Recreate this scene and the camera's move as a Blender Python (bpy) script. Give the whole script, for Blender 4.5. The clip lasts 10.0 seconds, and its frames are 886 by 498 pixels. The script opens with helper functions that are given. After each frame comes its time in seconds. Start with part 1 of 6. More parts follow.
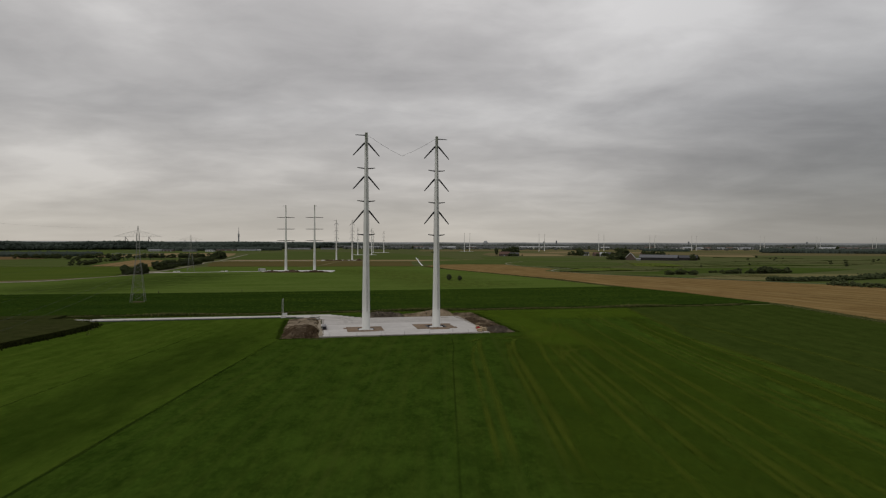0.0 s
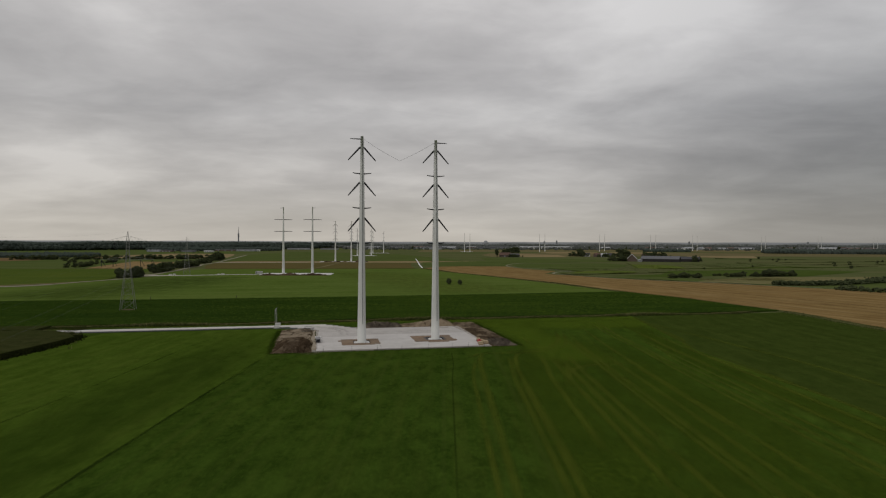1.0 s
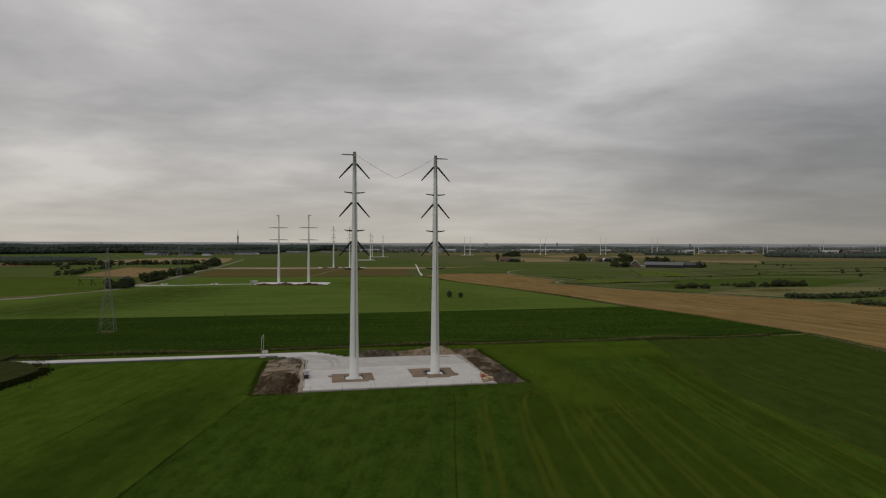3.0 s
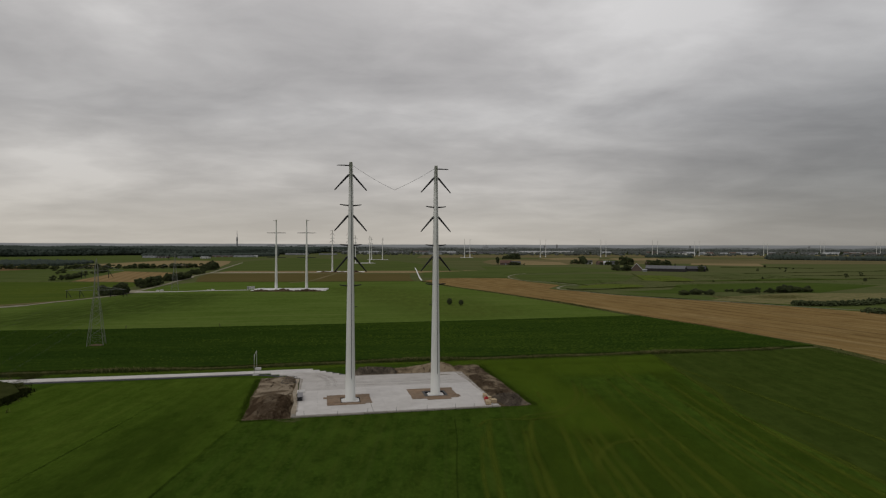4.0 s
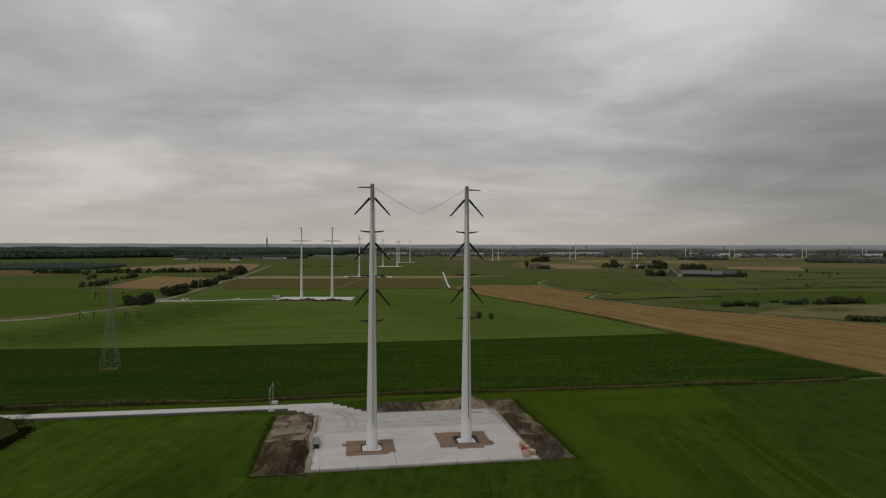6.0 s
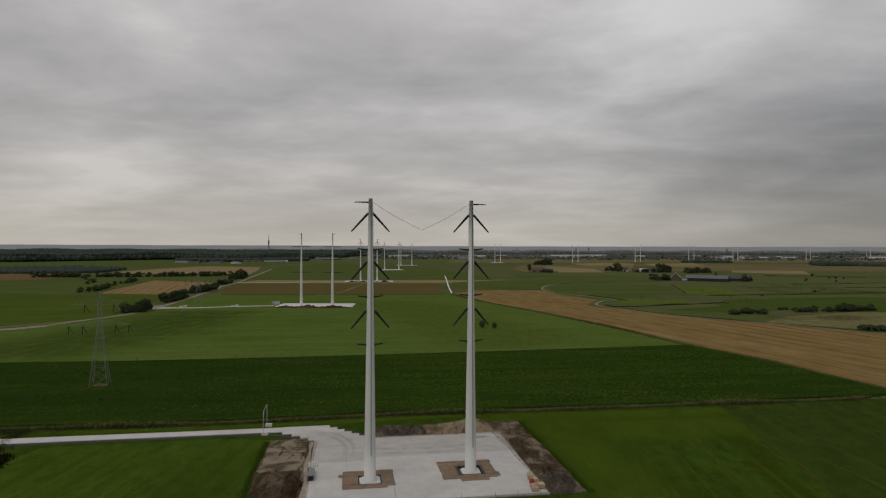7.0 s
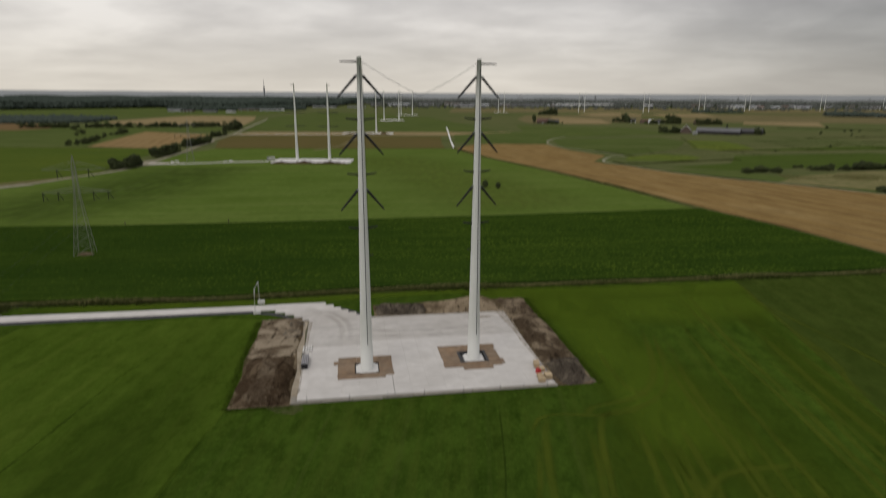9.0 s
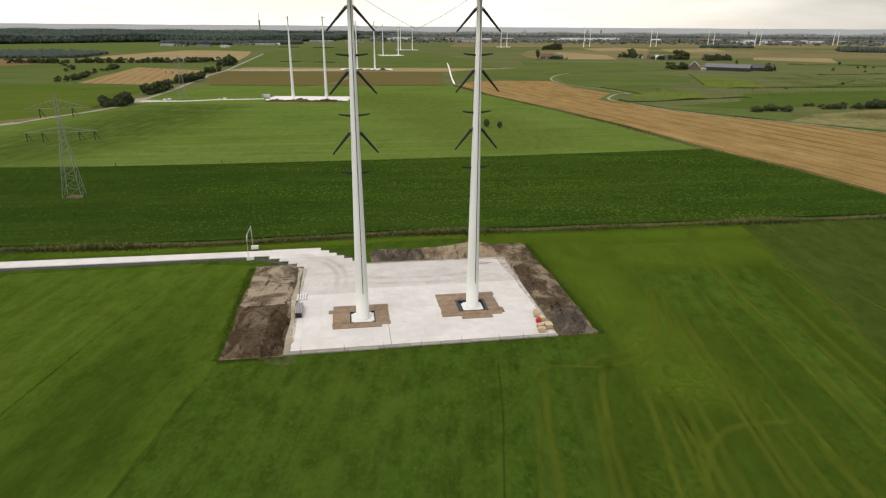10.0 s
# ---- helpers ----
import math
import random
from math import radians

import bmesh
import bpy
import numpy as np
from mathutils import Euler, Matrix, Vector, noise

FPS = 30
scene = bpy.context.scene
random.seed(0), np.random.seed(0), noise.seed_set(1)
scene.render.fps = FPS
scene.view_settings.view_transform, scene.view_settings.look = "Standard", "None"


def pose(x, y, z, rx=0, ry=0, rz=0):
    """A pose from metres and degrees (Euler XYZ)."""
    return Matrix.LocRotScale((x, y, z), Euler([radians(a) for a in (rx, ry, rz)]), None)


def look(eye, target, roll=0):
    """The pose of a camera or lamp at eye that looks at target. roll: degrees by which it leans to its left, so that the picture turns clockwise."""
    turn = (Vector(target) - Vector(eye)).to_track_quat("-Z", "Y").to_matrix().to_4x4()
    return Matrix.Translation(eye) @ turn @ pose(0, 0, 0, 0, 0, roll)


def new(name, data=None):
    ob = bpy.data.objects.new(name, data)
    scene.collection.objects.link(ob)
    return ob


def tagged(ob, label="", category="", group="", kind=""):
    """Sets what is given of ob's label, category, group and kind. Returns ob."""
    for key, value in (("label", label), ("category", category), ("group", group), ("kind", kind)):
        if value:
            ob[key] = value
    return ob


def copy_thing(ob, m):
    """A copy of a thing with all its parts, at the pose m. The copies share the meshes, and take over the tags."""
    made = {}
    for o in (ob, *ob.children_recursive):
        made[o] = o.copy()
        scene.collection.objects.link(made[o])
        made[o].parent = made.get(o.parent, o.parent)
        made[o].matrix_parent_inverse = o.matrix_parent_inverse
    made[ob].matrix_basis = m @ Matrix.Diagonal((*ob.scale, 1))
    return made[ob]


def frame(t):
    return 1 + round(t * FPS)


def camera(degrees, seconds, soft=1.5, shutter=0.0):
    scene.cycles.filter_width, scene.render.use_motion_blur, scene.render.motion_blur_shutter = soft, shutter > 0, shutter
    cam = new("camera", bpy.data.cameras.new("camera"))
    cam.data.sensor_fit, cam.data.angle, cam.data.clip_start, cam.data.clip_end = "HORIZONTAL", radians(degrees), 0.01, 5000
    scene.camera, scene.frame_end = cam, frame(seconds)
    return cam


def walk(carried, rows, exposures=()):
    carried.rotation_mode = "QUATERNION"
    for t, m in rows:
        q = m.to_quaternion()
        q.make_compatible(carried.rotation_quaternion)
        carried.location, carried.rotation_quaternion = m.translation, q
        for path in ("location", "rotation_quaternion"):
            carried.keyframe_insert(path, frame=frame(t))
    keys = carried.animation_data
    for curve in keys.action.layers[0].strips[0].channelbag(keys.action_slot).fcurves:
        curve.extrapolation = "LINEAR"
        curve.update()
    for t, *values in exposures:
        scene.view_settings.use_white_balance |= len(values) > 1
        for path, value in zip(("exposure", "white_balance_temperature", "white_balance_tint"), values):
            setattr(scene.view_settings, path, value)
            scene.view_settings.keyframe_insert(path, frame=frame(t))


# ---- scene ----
cam = camera(72.0, 10.0, 1.2, 0.8)
PATH = [
    (0, (22.410, -176.083, 25.377), (22.406, -172.084, 25.340), 0.16),
    (0.5, (22.558, -172.097, 26.606), (22.554, -168.097, 26.564), 0.17),
    (1, (22.643, -168.171, 27.965), (22.638, -164.171, 27.925), 0.17),
    (1.5, (22.670, -164.295, 29.426), (22.663, -160.295, 29.389), 0.18),
    (2, (22.647, -160.459, 30.964), (22.641, -156.459, 30.931), 0.18),
    (2.5, (22.577, -156.651, 32.555), (22.571, -152.651, 32.521), 0.19),
    (4, (22.143, -145.281, 37.494), (22.141, -141.281, 37.472), 0.18),
    (4.5, (21.938, -141.467, 39.160), (21.904, -137.467, 39.134), 0.18),
    (5, (21.710, -137.620, 40.829), (21.612, -133.622, 40.807), 0.15),
    (5.5, (21.463, -133.727, 42.500), (21.309, -129.730, 42.474), 0.13),
    (7, (20.632, -121.622, 47.602), (20.436, -117.627, 47.590), 0.17),
    (7.5, (20.332, -117.360, 49.411), (20.136, -113.365, 49.397), 0.18),
    (8, (20.061, -113.448, 50.770), (19.869, -109.456, 50.607), 0.23),
    (8.5, (19.815, -109.352, 51.338), (19.626, -105.395, 50.783), 0.29),
    (9, (19.707, -105.898, 51.371), (19.513, -102.026, 50.387), 0.36),
    (9.5, (19.791, -103.397, 51.491), (19.599, -99.607, 50.227), 0.42),
    (10, (20.009, -100.912, 51.311), (19.818, -97.156, 49.947), 0.42),
]
EXPOSURES = [(0.0, -0.03, 6500, 10), (4.5, -0.06, 6500, 10), (7.5, -0.11, 6500, 10), (8.2, -0.07, 6500, 10), (8.6, 0.09, 6520, 10),
             (9.0, 0.40, 6560, 10), (9.5, 0.92, 6620, 10), (10.0, 1.28, 6660, 10)]
walk(cam, [(t, look(e, g, r)) for t, e, g, r in PATH], EXPOSURES)

# ---- world and sun ----
SUN_EL, SUN_AZ = 52.0, 215.0          # weak sun behind the cloud, from the south-west
world = bpy.data.worlds.new("overcast_sky")
scene.world = world
world.use_nodes = True
wn, wl = world.node_tree.nodes, world.node_tree.links
wn.clear()


def wmath(op, a, b=None, c=None):
    n = wn.new("ShaderNodeMath")
    n.operation = op
    for i, v in enumerate((a, b, c)):
        if v is None:
            continue
        if isinstance(v, (int, float)):
            n.inputs[i].default_value = v
        else:
            wl.new(v, n.inputs[i])
    return n.outputs[0]


def wramp(fac, stops, mode="EASE"):
    n = wn.new("ShaderNodeValToRGB")
    n.color_ramp.interpolation = mode
    els = n.color_ramp.elements
    while len(els) < len(stops):
        els.new(0.5)
    for e, (p, c) in zip(els, stops):
        e.position, e.color = p, (*c, 1)
    wl.new(fac, n.inputs[0])
    return n.outputs[0]


def wmix(fac, a, b, blend="MIX"):
    n = wn.new("ShaderNodeMix")
    n.data_type, n.blend_type = "RGBA", blend
    for sock, v in ((n.inputs["Factor"], fac), (n.inputs[6], a), (n.inputs[7], b)):
        if isinstance(v, (int, float)):
            sock.default_value = v
        elif isinstance(v, tuple):
            sock.default_value = (*v, 1)
        else:
            wl.new(v, sock)
    return n.outputs[2]


tc = wn.new("ShaderNodeTexCoord")
sep = wn.new("ShaderNodeSeparateXYZ")
wl.new(tc.outputs["Generated"], sep.inputs[0])
dx, dy, dz = sep.outputs
elev = wmath("MAXIMUM", dz, 0.0)
inv = wmath("DIVIDE", 1.0, wmath("ADD", elev, 0.15))
comb = wn.new("ShaderNodeCombineXYZ")
wl.new(wmath("MULTIPLY", dx, inv), comb.inputs[0])
wl.new(wmath("MULTIPLY", dy, inv), comb.inputs[1])


def wnoise(loc, scale, size, detail, rough, dist=0.0, turn=0.0):
    m = wn.new("ShaderNodeMapping")
    m.inputs["Location"].default_value = loc
    m.inputs["Rotation"].default_value = (0, 0, radians(turn))
    m.inputs["Scale"].default_value = scale
    wl.new(comb.outputs[0], m.inputs[0])
    n = wn.new("ShaderNodeTexNoise")
    n.inputs["Scale"].default_value = size
    n.inputs["Detail"].default_value = detail
    n.inputs["Roughness"].default_value = rough
    n.inputs["Distortion"].default_value = dist
    wl.new(m.outputs[0], n.inputs["Vector"])
    return n.outputs["Fac"]


big = wnoise((3.1, 7.4, 0), (0.75, 1.0, 1), 0.5, 2, 0.45, 0.3, -8)
mid = wnoise((11.7, 2.2, 0), (0.9, 1.0, 1), 1.15, 4, 0.5, 0.35, -7)
fine = wnoise((5.0, 9.0, 0), (0.8, 1.0, 1), 3.1, 6, 0.6, 0.3, -5)
dens = wmath("ADD", wmath("ADD", wmath("MULTIPLY", big, 0.44), wmath("MULTIPLY", mid, 0.38)), wmath("MULTIPLY", fine, 0.17))
cloud = wramp(dens, [(0.37, (0.300, 0.293, 0.292)), (0.485, (0.425, 0.416, 0.412)), (0.61, (0.62, 0.61, 0.60))], "LINEAR")
# the low sky is paler and warmer, the overcast is brighter overhead
low = wramp(elev, [(0.0, (1.05, 1.015, 0.945)), (0.10, (1.03, 1.01, 0.985)), (0.20, (1.05, 1.05, 1.05)), (0.36, (1.2, 1.2, 1.21)), (0.8, (1.05, 1.05, 1.07))], "LINEAR")
flat = wramp(elev, [(0.0, (0.75, 0.75, 0.75)), (0.09, (0.3, 0.3, 0.3)), (0.2, (0.0, 0.0, 0.0))], "LINEAR")
soft_cloud = wmix(flat, cloud, (0.47, 0.455, 0.435))
# thicker cloud towards the east
side = wramp(wmath("MULTIPLY_ADD", dx, 0.5, 0.5), [(0.0, (1.05, 1.04, 1.02)), (0.5, (1.09, 1.08, 1.07)), (0.70, (0.90, 0.90, 0.905)), (0.9, (0.70, 0.71, 0.72))], "LINEAR")
bank_x = wramp(wmath("MULTIPLY_ADD", dx, 0.5, 0.5), [(0.56, (0, 0, 0)), (0.80, (1, 1, 1))])
bank_z = wramp(elev, [(0.0, (0.7, 0.7, 0.7)), (0.04, (0.7, 0.7, 0.7)), (0.10, (1, 1, 1)), (0.16, (0.8, 0.8, 0.8)), (0.30, (0, 0, 0))])
bank = wmix(1.0, bank_x, bank_z, "MULTIPLY")
shade = wmix(bank, (1.0, 1.0, 1.0), (0.54, 0.545, 0.55))
over = wmix(1.0, wmix(1.0, wmix(1.0, soft_cloud, low, "MULTIPLY"), side, "MULTIPLY"), shade, "MULTIPLY")
sky = wn.new("ShaderNodeTexSky")
sky.sky_type, sky.sun_disc = "NISHITA", False
sky.sun_elevation, sky.sun_rotation = radians(SUN_EL), radians(SUN_AZ)
skyc = wmix(1.0, sky.outputs[0], (0.08, 0.08, 0.08), "MULTIPLY")
full = wmix(0.94, skyc, over)
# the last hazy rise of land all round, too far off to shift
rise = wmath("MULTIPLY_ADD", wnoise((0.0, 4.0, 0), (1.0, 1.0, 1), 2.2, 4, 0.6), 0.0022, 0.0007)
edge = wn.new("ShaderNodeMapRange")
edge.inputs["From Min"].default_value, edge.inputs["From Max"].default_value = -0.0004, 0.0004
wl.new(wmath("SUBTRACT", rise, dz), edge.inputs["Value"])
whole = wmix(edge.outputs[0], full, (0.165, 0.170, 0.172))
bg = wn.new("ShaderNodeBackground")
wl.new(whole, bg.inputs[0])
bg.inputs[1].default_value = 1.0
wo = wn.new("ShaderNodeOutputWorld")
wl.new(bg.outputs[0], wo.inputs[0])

sun = new("sun", bpy.data.lights.new("sun", "SUN"))
sun.data.energy, sun.data.angle, sun.data.color = 0.45, radians(25), (1.0, 0.95, 0.88)
az, el = radians(SUN_AZ), radians(SUN_EL)
sun.matrix_world = look((math.sin(az) * math.cos(el) * 100, math.cos(az) * math.cos(el) * 100, math.sin(el) * 100), (0, 0, 0))


# ---- materials ----
def material(name, c1, c2, size=1.0, rough=0.85, c3=None, big=0.02, bump=0.0, metal=0.0, obj=False, vary=0.0, island=0.0, stretch=(1, 1, 1), spec=0.3):
    """Two noises, one fine and one broad, between c1, c2 and (broad) c3; vary: brightness spread from object to object."""
    m = bpy.data.materials.new(name)
    m.use_nodes = True
    n, l = m.node_tree.nodes, m.node_tree.links
    b = n["Principled BSDF"]
    b.inputs["Roughness"].default_value = rough
    b.inputs["Metallic"].default_value = metal
    b.inputs["Specular IOR Level"].default_value = spec
    if obj:
        src = n.new("ShaderNodeTexCoord").outputs["Object"]
    else:
        src = n.new("ShaderNodeNewGeometry").outputs["Position"]
    mp = n.new("ShaderNodeMapping")
    mp.inputs["Scale"].default_value = stretch
    l.new(src, mp.inputs[0])

    def tex(scale, detail=5, rg=0.6):
        t = n.new("ShaderNodeTexNoise")
        t.inputs["Scale"].default_value = scale
        t.inputs["Detail"].default_value = detail
        t.inputs["Roughness"].default_value = rg
        l.new(mp.outputs[0], t.inputs["Vector"])
        r = n.new("ShaderNodeValToRGB")
        r.color_ramp.elements[0].position, r.color_ramp.elements[1].position = 0.34, 0.66
        l.new(t.outputs["Fac"], r.inputs[0])
        return t.outputs["Fac"], r.outputs[0]

    def mix(f, a, c, blend="MIX"):
        x = n.new("ShaderNodeMix")
        x.data_type, x.blend_type = "RGBA", blend
        for s, v in ((x.inputs["Factor"], f), (x.inputs[6], a), (x.inputs[7], c)):
            if isinstance(v, (int, float)):
                s.default_value = v
            elif isinstance(v, tuple):
                s.default_value = (*v, 1)
            else:
                l.new(v, s)
        return x.outputs[2]

    raw, f1 = tex(size, 6)
    _, f2 = tex(big, 4, 0.55)
    col = mix(f1, c1, c2)
    c3 = c3 or tuple((p + q) / 2 * 0.8 for p, q in zip(c1, c2))
    half = n.new("ShaderNodeMath")
    half.operation = "MULTIPLY"
    half.inputs[1].default_value = 0.6
    l.new(f2, half.inputs[0])
    col = mix(half.outputs[0], col, c3)
    if vary or island:
        if vary:
            rnd = n.new("ShaderNodeObjectInfo").outputs["Random"]
            amt = vary
        else:
            rnd = n.new("ShaderNodeNewGeometry").outputs["Random Per Island"]
            amt = island
        mr = n.new("ShaderNodeMapRange")
        mr.inputs["To Min"].default_value, mr.inputs["To Max"].default_value = 1 - amt, 1 + amt
        l.new(rnd, mr.inputs["Value"])
        hsv = n.new("ShaderNodeHueSaturation")
        l.new(mr.outputs[0], hsv.inputs["Value"])
        l.new(col, hsv.inputs["Color"])
        col = hsv.outputs[0]
    l.new(col, b.inputs["Base Color"])
    if bump:
        bp = n.new("ShaderNodeBump")
        bp.inputs["Strength"].default_value = 0.6
        bp.inputs["Distance"].default_value = bump
        l.new(raw, bp.inputs["Height"])
        l.new(bp.outputs[0], b.inputs["Normal"])
    return m, n, l, b, col, mix, mp


def plain(*a, **k):
    return material(*a, **k)[0]


def striped(name, c1, c2, c3, turn, pitch, line, amount=0.5, thin=0.25, size=0.6, big=0.012, bump=0.05, wob=1.5, second=None, rough=0.9, streak=None, streak_size=0.35, stretch=(1, 1, 1), mottle=0.0):
    """Field surface with worked rows: lines of colour `line`, `pitch` metres apart, running at `turn` degrees from the y axis."""
    m, n, l, b, col, mix, mp = material(name, c1, c2, size, rough, c3, big, bump, spec=0.0, stretch=stretch)

    def rows(pt, wide, wobble, lo, hi, loc=0.0):
        geo = n.new("ShaderNodeNewGeometry").outputs["Position"]
        rot = n.new("ShaderNodeMapping")
        rot.vector_type = "POINT"
        rot.inputs["Rotation"].default_value = (0, 0, radians(turn))
        rot.inputs["Location"].default_value = (loc, 0, 0)
        l.new(geo, rot.inputs[0])
        # the row offset wanders slowly along the field
        t = n.new("ShaderNodeTexNoise")
        t.inputs["Scale"].default_value = 0.02
        l.new(geo, t.inputs["Vector"])
        s = n.new("ShaderNodeSeparateXYZ")
        l.new(rot.outputs[0], s.inputs[0])
        ma = n.new("ShaderNodeMath")
        ma.operation = "MULTIPLY_ADD"
        ma.inputs[1].default_value = wobble
        l.new(t.outputs["Fac"], ma.inputs[0])
        l.new(s.outputs[0], ma.inputs[2])
        # distance to the middle of the nearest row
        pp = n.new("ShaderNodeMath")
        pp.operation = "PINGPONG"
        pp.inputs[1].default_value = pt / 2
        l.new(ma.outputs[0], pp.inputs[0])
        mr = n.new("ShaderNodeMapRange")
        mr.interpolation_type = "SMOOTHSTEP"
        mr.inputs["From Min"].default_value, mr.inputs["From Max"].default_value = wide * 0.3, wide
        mr.inputs["To Min"].default_value, mr.inputs["To Max"].default_value = 1.0, 0.0
        l.new(pp.outputs[0], mr.inputs["Value"])
        # rows fade in and out
        t2 = n.new("ShaderNodeTexNoise")
        t2.inputs["Scale"].default_value = 0.035
        t2.inputs["Detail"].default_value = 4
        st = n.new("ShaderNodeMapping")
        st.inputs["Scale"].default_value = (1, 0.3, 1)
        l.new(rot.outputs[0], st.inputs[0])
        l.new(st.outputs[0], t2.inputs["Vector"])
        m2 = n.new("ShaderNodeMapRange")
        m2.inputs["From Min"].default_value, m2.inputs["From Max"].default_value = 0.36, 0.66
        m2.inputs["To Min"].default_value, m2.inputs["To Max"].default_value = lo, hi
        l.new(t2.outputs["Fac"], m2.inputs["Value"])
        pr = n.new("ShaderNodeMath")
        pr.operation = "MULTIPLY"
        l.new(mr.outputs[0], pr.inputs[0])
        l.new(m2.outputs[0], pr.inputs[1])
        return pr.outputs[0]

    if streak:
        # long faint streaks along the working direction, over uneven patches
        for scale, long, amt, c in ((streak_size, 0.05, 0.75, streak[0]), (streak_size * 0.35, 0.5, 0.6, streak[1])):
            geo = n.new("ShaderNodeNewGeometry").outputs["Position"]
            r1 = n.new("ShaderNodeMapping")
            r1.inputs["Rotation"].default_value = (0, 0, radians(turn))
            l.new(geo, r1.inputs[0])
            r2 = n.new("ShaderNodeMapping")
            r2.inputs["Scale"].default_value = (scale, scale * long, 1)
            l.new(r1.outputs[0], r2.inputs[0])
            tn = n.new("ShaderNodeTexNoise")
            tn.inputs["Scale"].default_value = 1.0
            tn.inputs["Detail"].default_value = 6
            tn.inputs["Roughness"].default_value = 0.62
            l.new(r2.outputs[0], tn.inputs["Vector"])
            m3 = n.new("ShaderNodeMapRange")
            m3.inputs["From Min"].default_value, m3.inputs["From Max"].default_value = 0.46, 0.68
            m3.inputs["To Min"].default_value, m3.inputs["To Max"].default_value = 0.0, amt
            l.new(tn.outputs["Fac"], m3.inputs["Value"])
            col = mix(m3.outputs[0], col, c)
    if mottle:
        # uneven growth: soft patches a few metres wide and small tufts
        for scale, lo, hi, amt, gain in ((0.22, 0.45, 0.68, 0.5, 1.28), (0.34, 0.48, 0.70, 0.55, 0.66), (1.3, 0.52, 0.72, 0.5, 1.3)):
            tn = n.new("ShaderNodeTexNoise")
            tn.inputs["Scale"].default_value = scale
            tn.inputs["Detail"].default_value = 5
            tn.inputs["Roughness"].default_value = 0.62
            off = n.new("ShaderNodeMapping")
            off.inputs["Location"].default_value = (gain * 37, scale * 91, 0)
            off.inputs["Scale"].default_value = (1, 0.55, 1)
            l.new(n.new("ShaderNodeNewGeometry").outputs["Position"], off.inputs[0])
            l.new(off.outputs[0], tn.inputs["Vector"])
            m4 = n.new("ShaderNodeMapRange")
            m4.inputs["From Min"].default_value, m4.inputs["From Max"].default_value = lo, hi
            m4.inputs["To Min"].default_value, m4.inputs["To Max"].default_value = 0.0, amt * mottle
            l.new(tn.outputs["Fac"], m4.inputs["Value"])
            base = c2 if gain > 1 else c1
            col = mix(m4.outputs[0], col, tuple(q * gain for q in base))
    col = mix(rows(pitch, pitch * thin, wob, amount * 0.15, amount), col, line)
    if second:
        p2, wide2, col2, amt2 = second
        col = mix(rows(p2, wide2, 0.6, amt2 * 0.2, amt2, 3.0), col, col2)
    l.new(col, b.inputs["Base Color"])
    return m


def faded(name, c1, c2, amount, across=True, lo=0.30, hi=0.62, feather=0.45):
    """A worn mark that breaks up along its way and thins out towards its sides."""
    m, n, l, b, col, mix, mp = material(name, c1, c2, 1.2, 0.95, None, 0.1, spec=0.0)
    t = n.new("ShaderNodeTexNoise")
    t.inputs["Scale"].default_value = 0.22 if across else 0.7
    t.inputs["Detail"].default_value = 3 if across else 6
    t.inputs["Roughness"].default_value = 0.5 if across else 0.68
    mq = n.new("ShaderNodeMapping")
    mq.inputs["Scale"].default_value = (1, 0.3, 1) if across else (1, 1, 1)
    l.new(n.new("ShaderNodeNewGeometry").outputs["Position"], mq.inputs[0])
    l.new(mq.outputs[0], t.inputs["Vector"])
    r = n.new("ShaderNodeMapRange")
    r.inputs["From Min"].default_value, r.inputs["From Max"].default_value = lo, hi
    r.inputs["To Min"].default_value, r.inputs["To Max"].default_value = 0.0, amount
    l.new(t.outputs["Fac"], r.inputs["Value"])
    out = r.outputs[0]
    if across:
        u = n.new("ShaderNodeUVMap")
        u.uv_map = "across"
        s = n.new("ShaderNodeSeparateXYZ")
        l.new(u.outputs[0], s.inputs[0])
        p = n.new("ShaderNodeMath")
        p.operation = "PINGPONG"
        p.inputs[1].default_value = 0.5
        l.new(s.outputs[0], p.inputs[0])
        e = n.new("ShaderNodeMapRange")
        e.interpolation_type = "SMOOTHSTEP"
        e.inputs["From Max"].default_value = feather
        l.new(p.outputs[0], e.inputs["Value"])
        k = n.new("ShaderNodeMath")
        k.operation = "MULTIPLY"
        l.new(out, k.inputs[0])
        l.new(e.outputs[0], k.inputs[1])
        # and runs out softly at both ends
        p2 = n.new("ShaderNodeMath")
        p2.operation = "PINGPONG"
        p2.inputs[1].default_value = 0.5
        l.new(s.outputs[1], p2.inputs[0])
        e2 = n.new("ShaderNodeMapRange")
        e2.interpolation_type = "SMOOTHSTEP"
        e2.inputs["From Max"].default_value = 0.16
        l.new(p2.outputs[0], e2.inputs["Value"])
        k2 = n.new("ShaderNodeMath")
        k2.operation = "MULTIPLY"
        l.new(k.outputs[0], k2.inputs[0])
        l.new(e2.outputs[0], k2.inputs[1])
        out = k2.outputs[0]
    l.new(out, b.inputs["Alpha"])
    return m


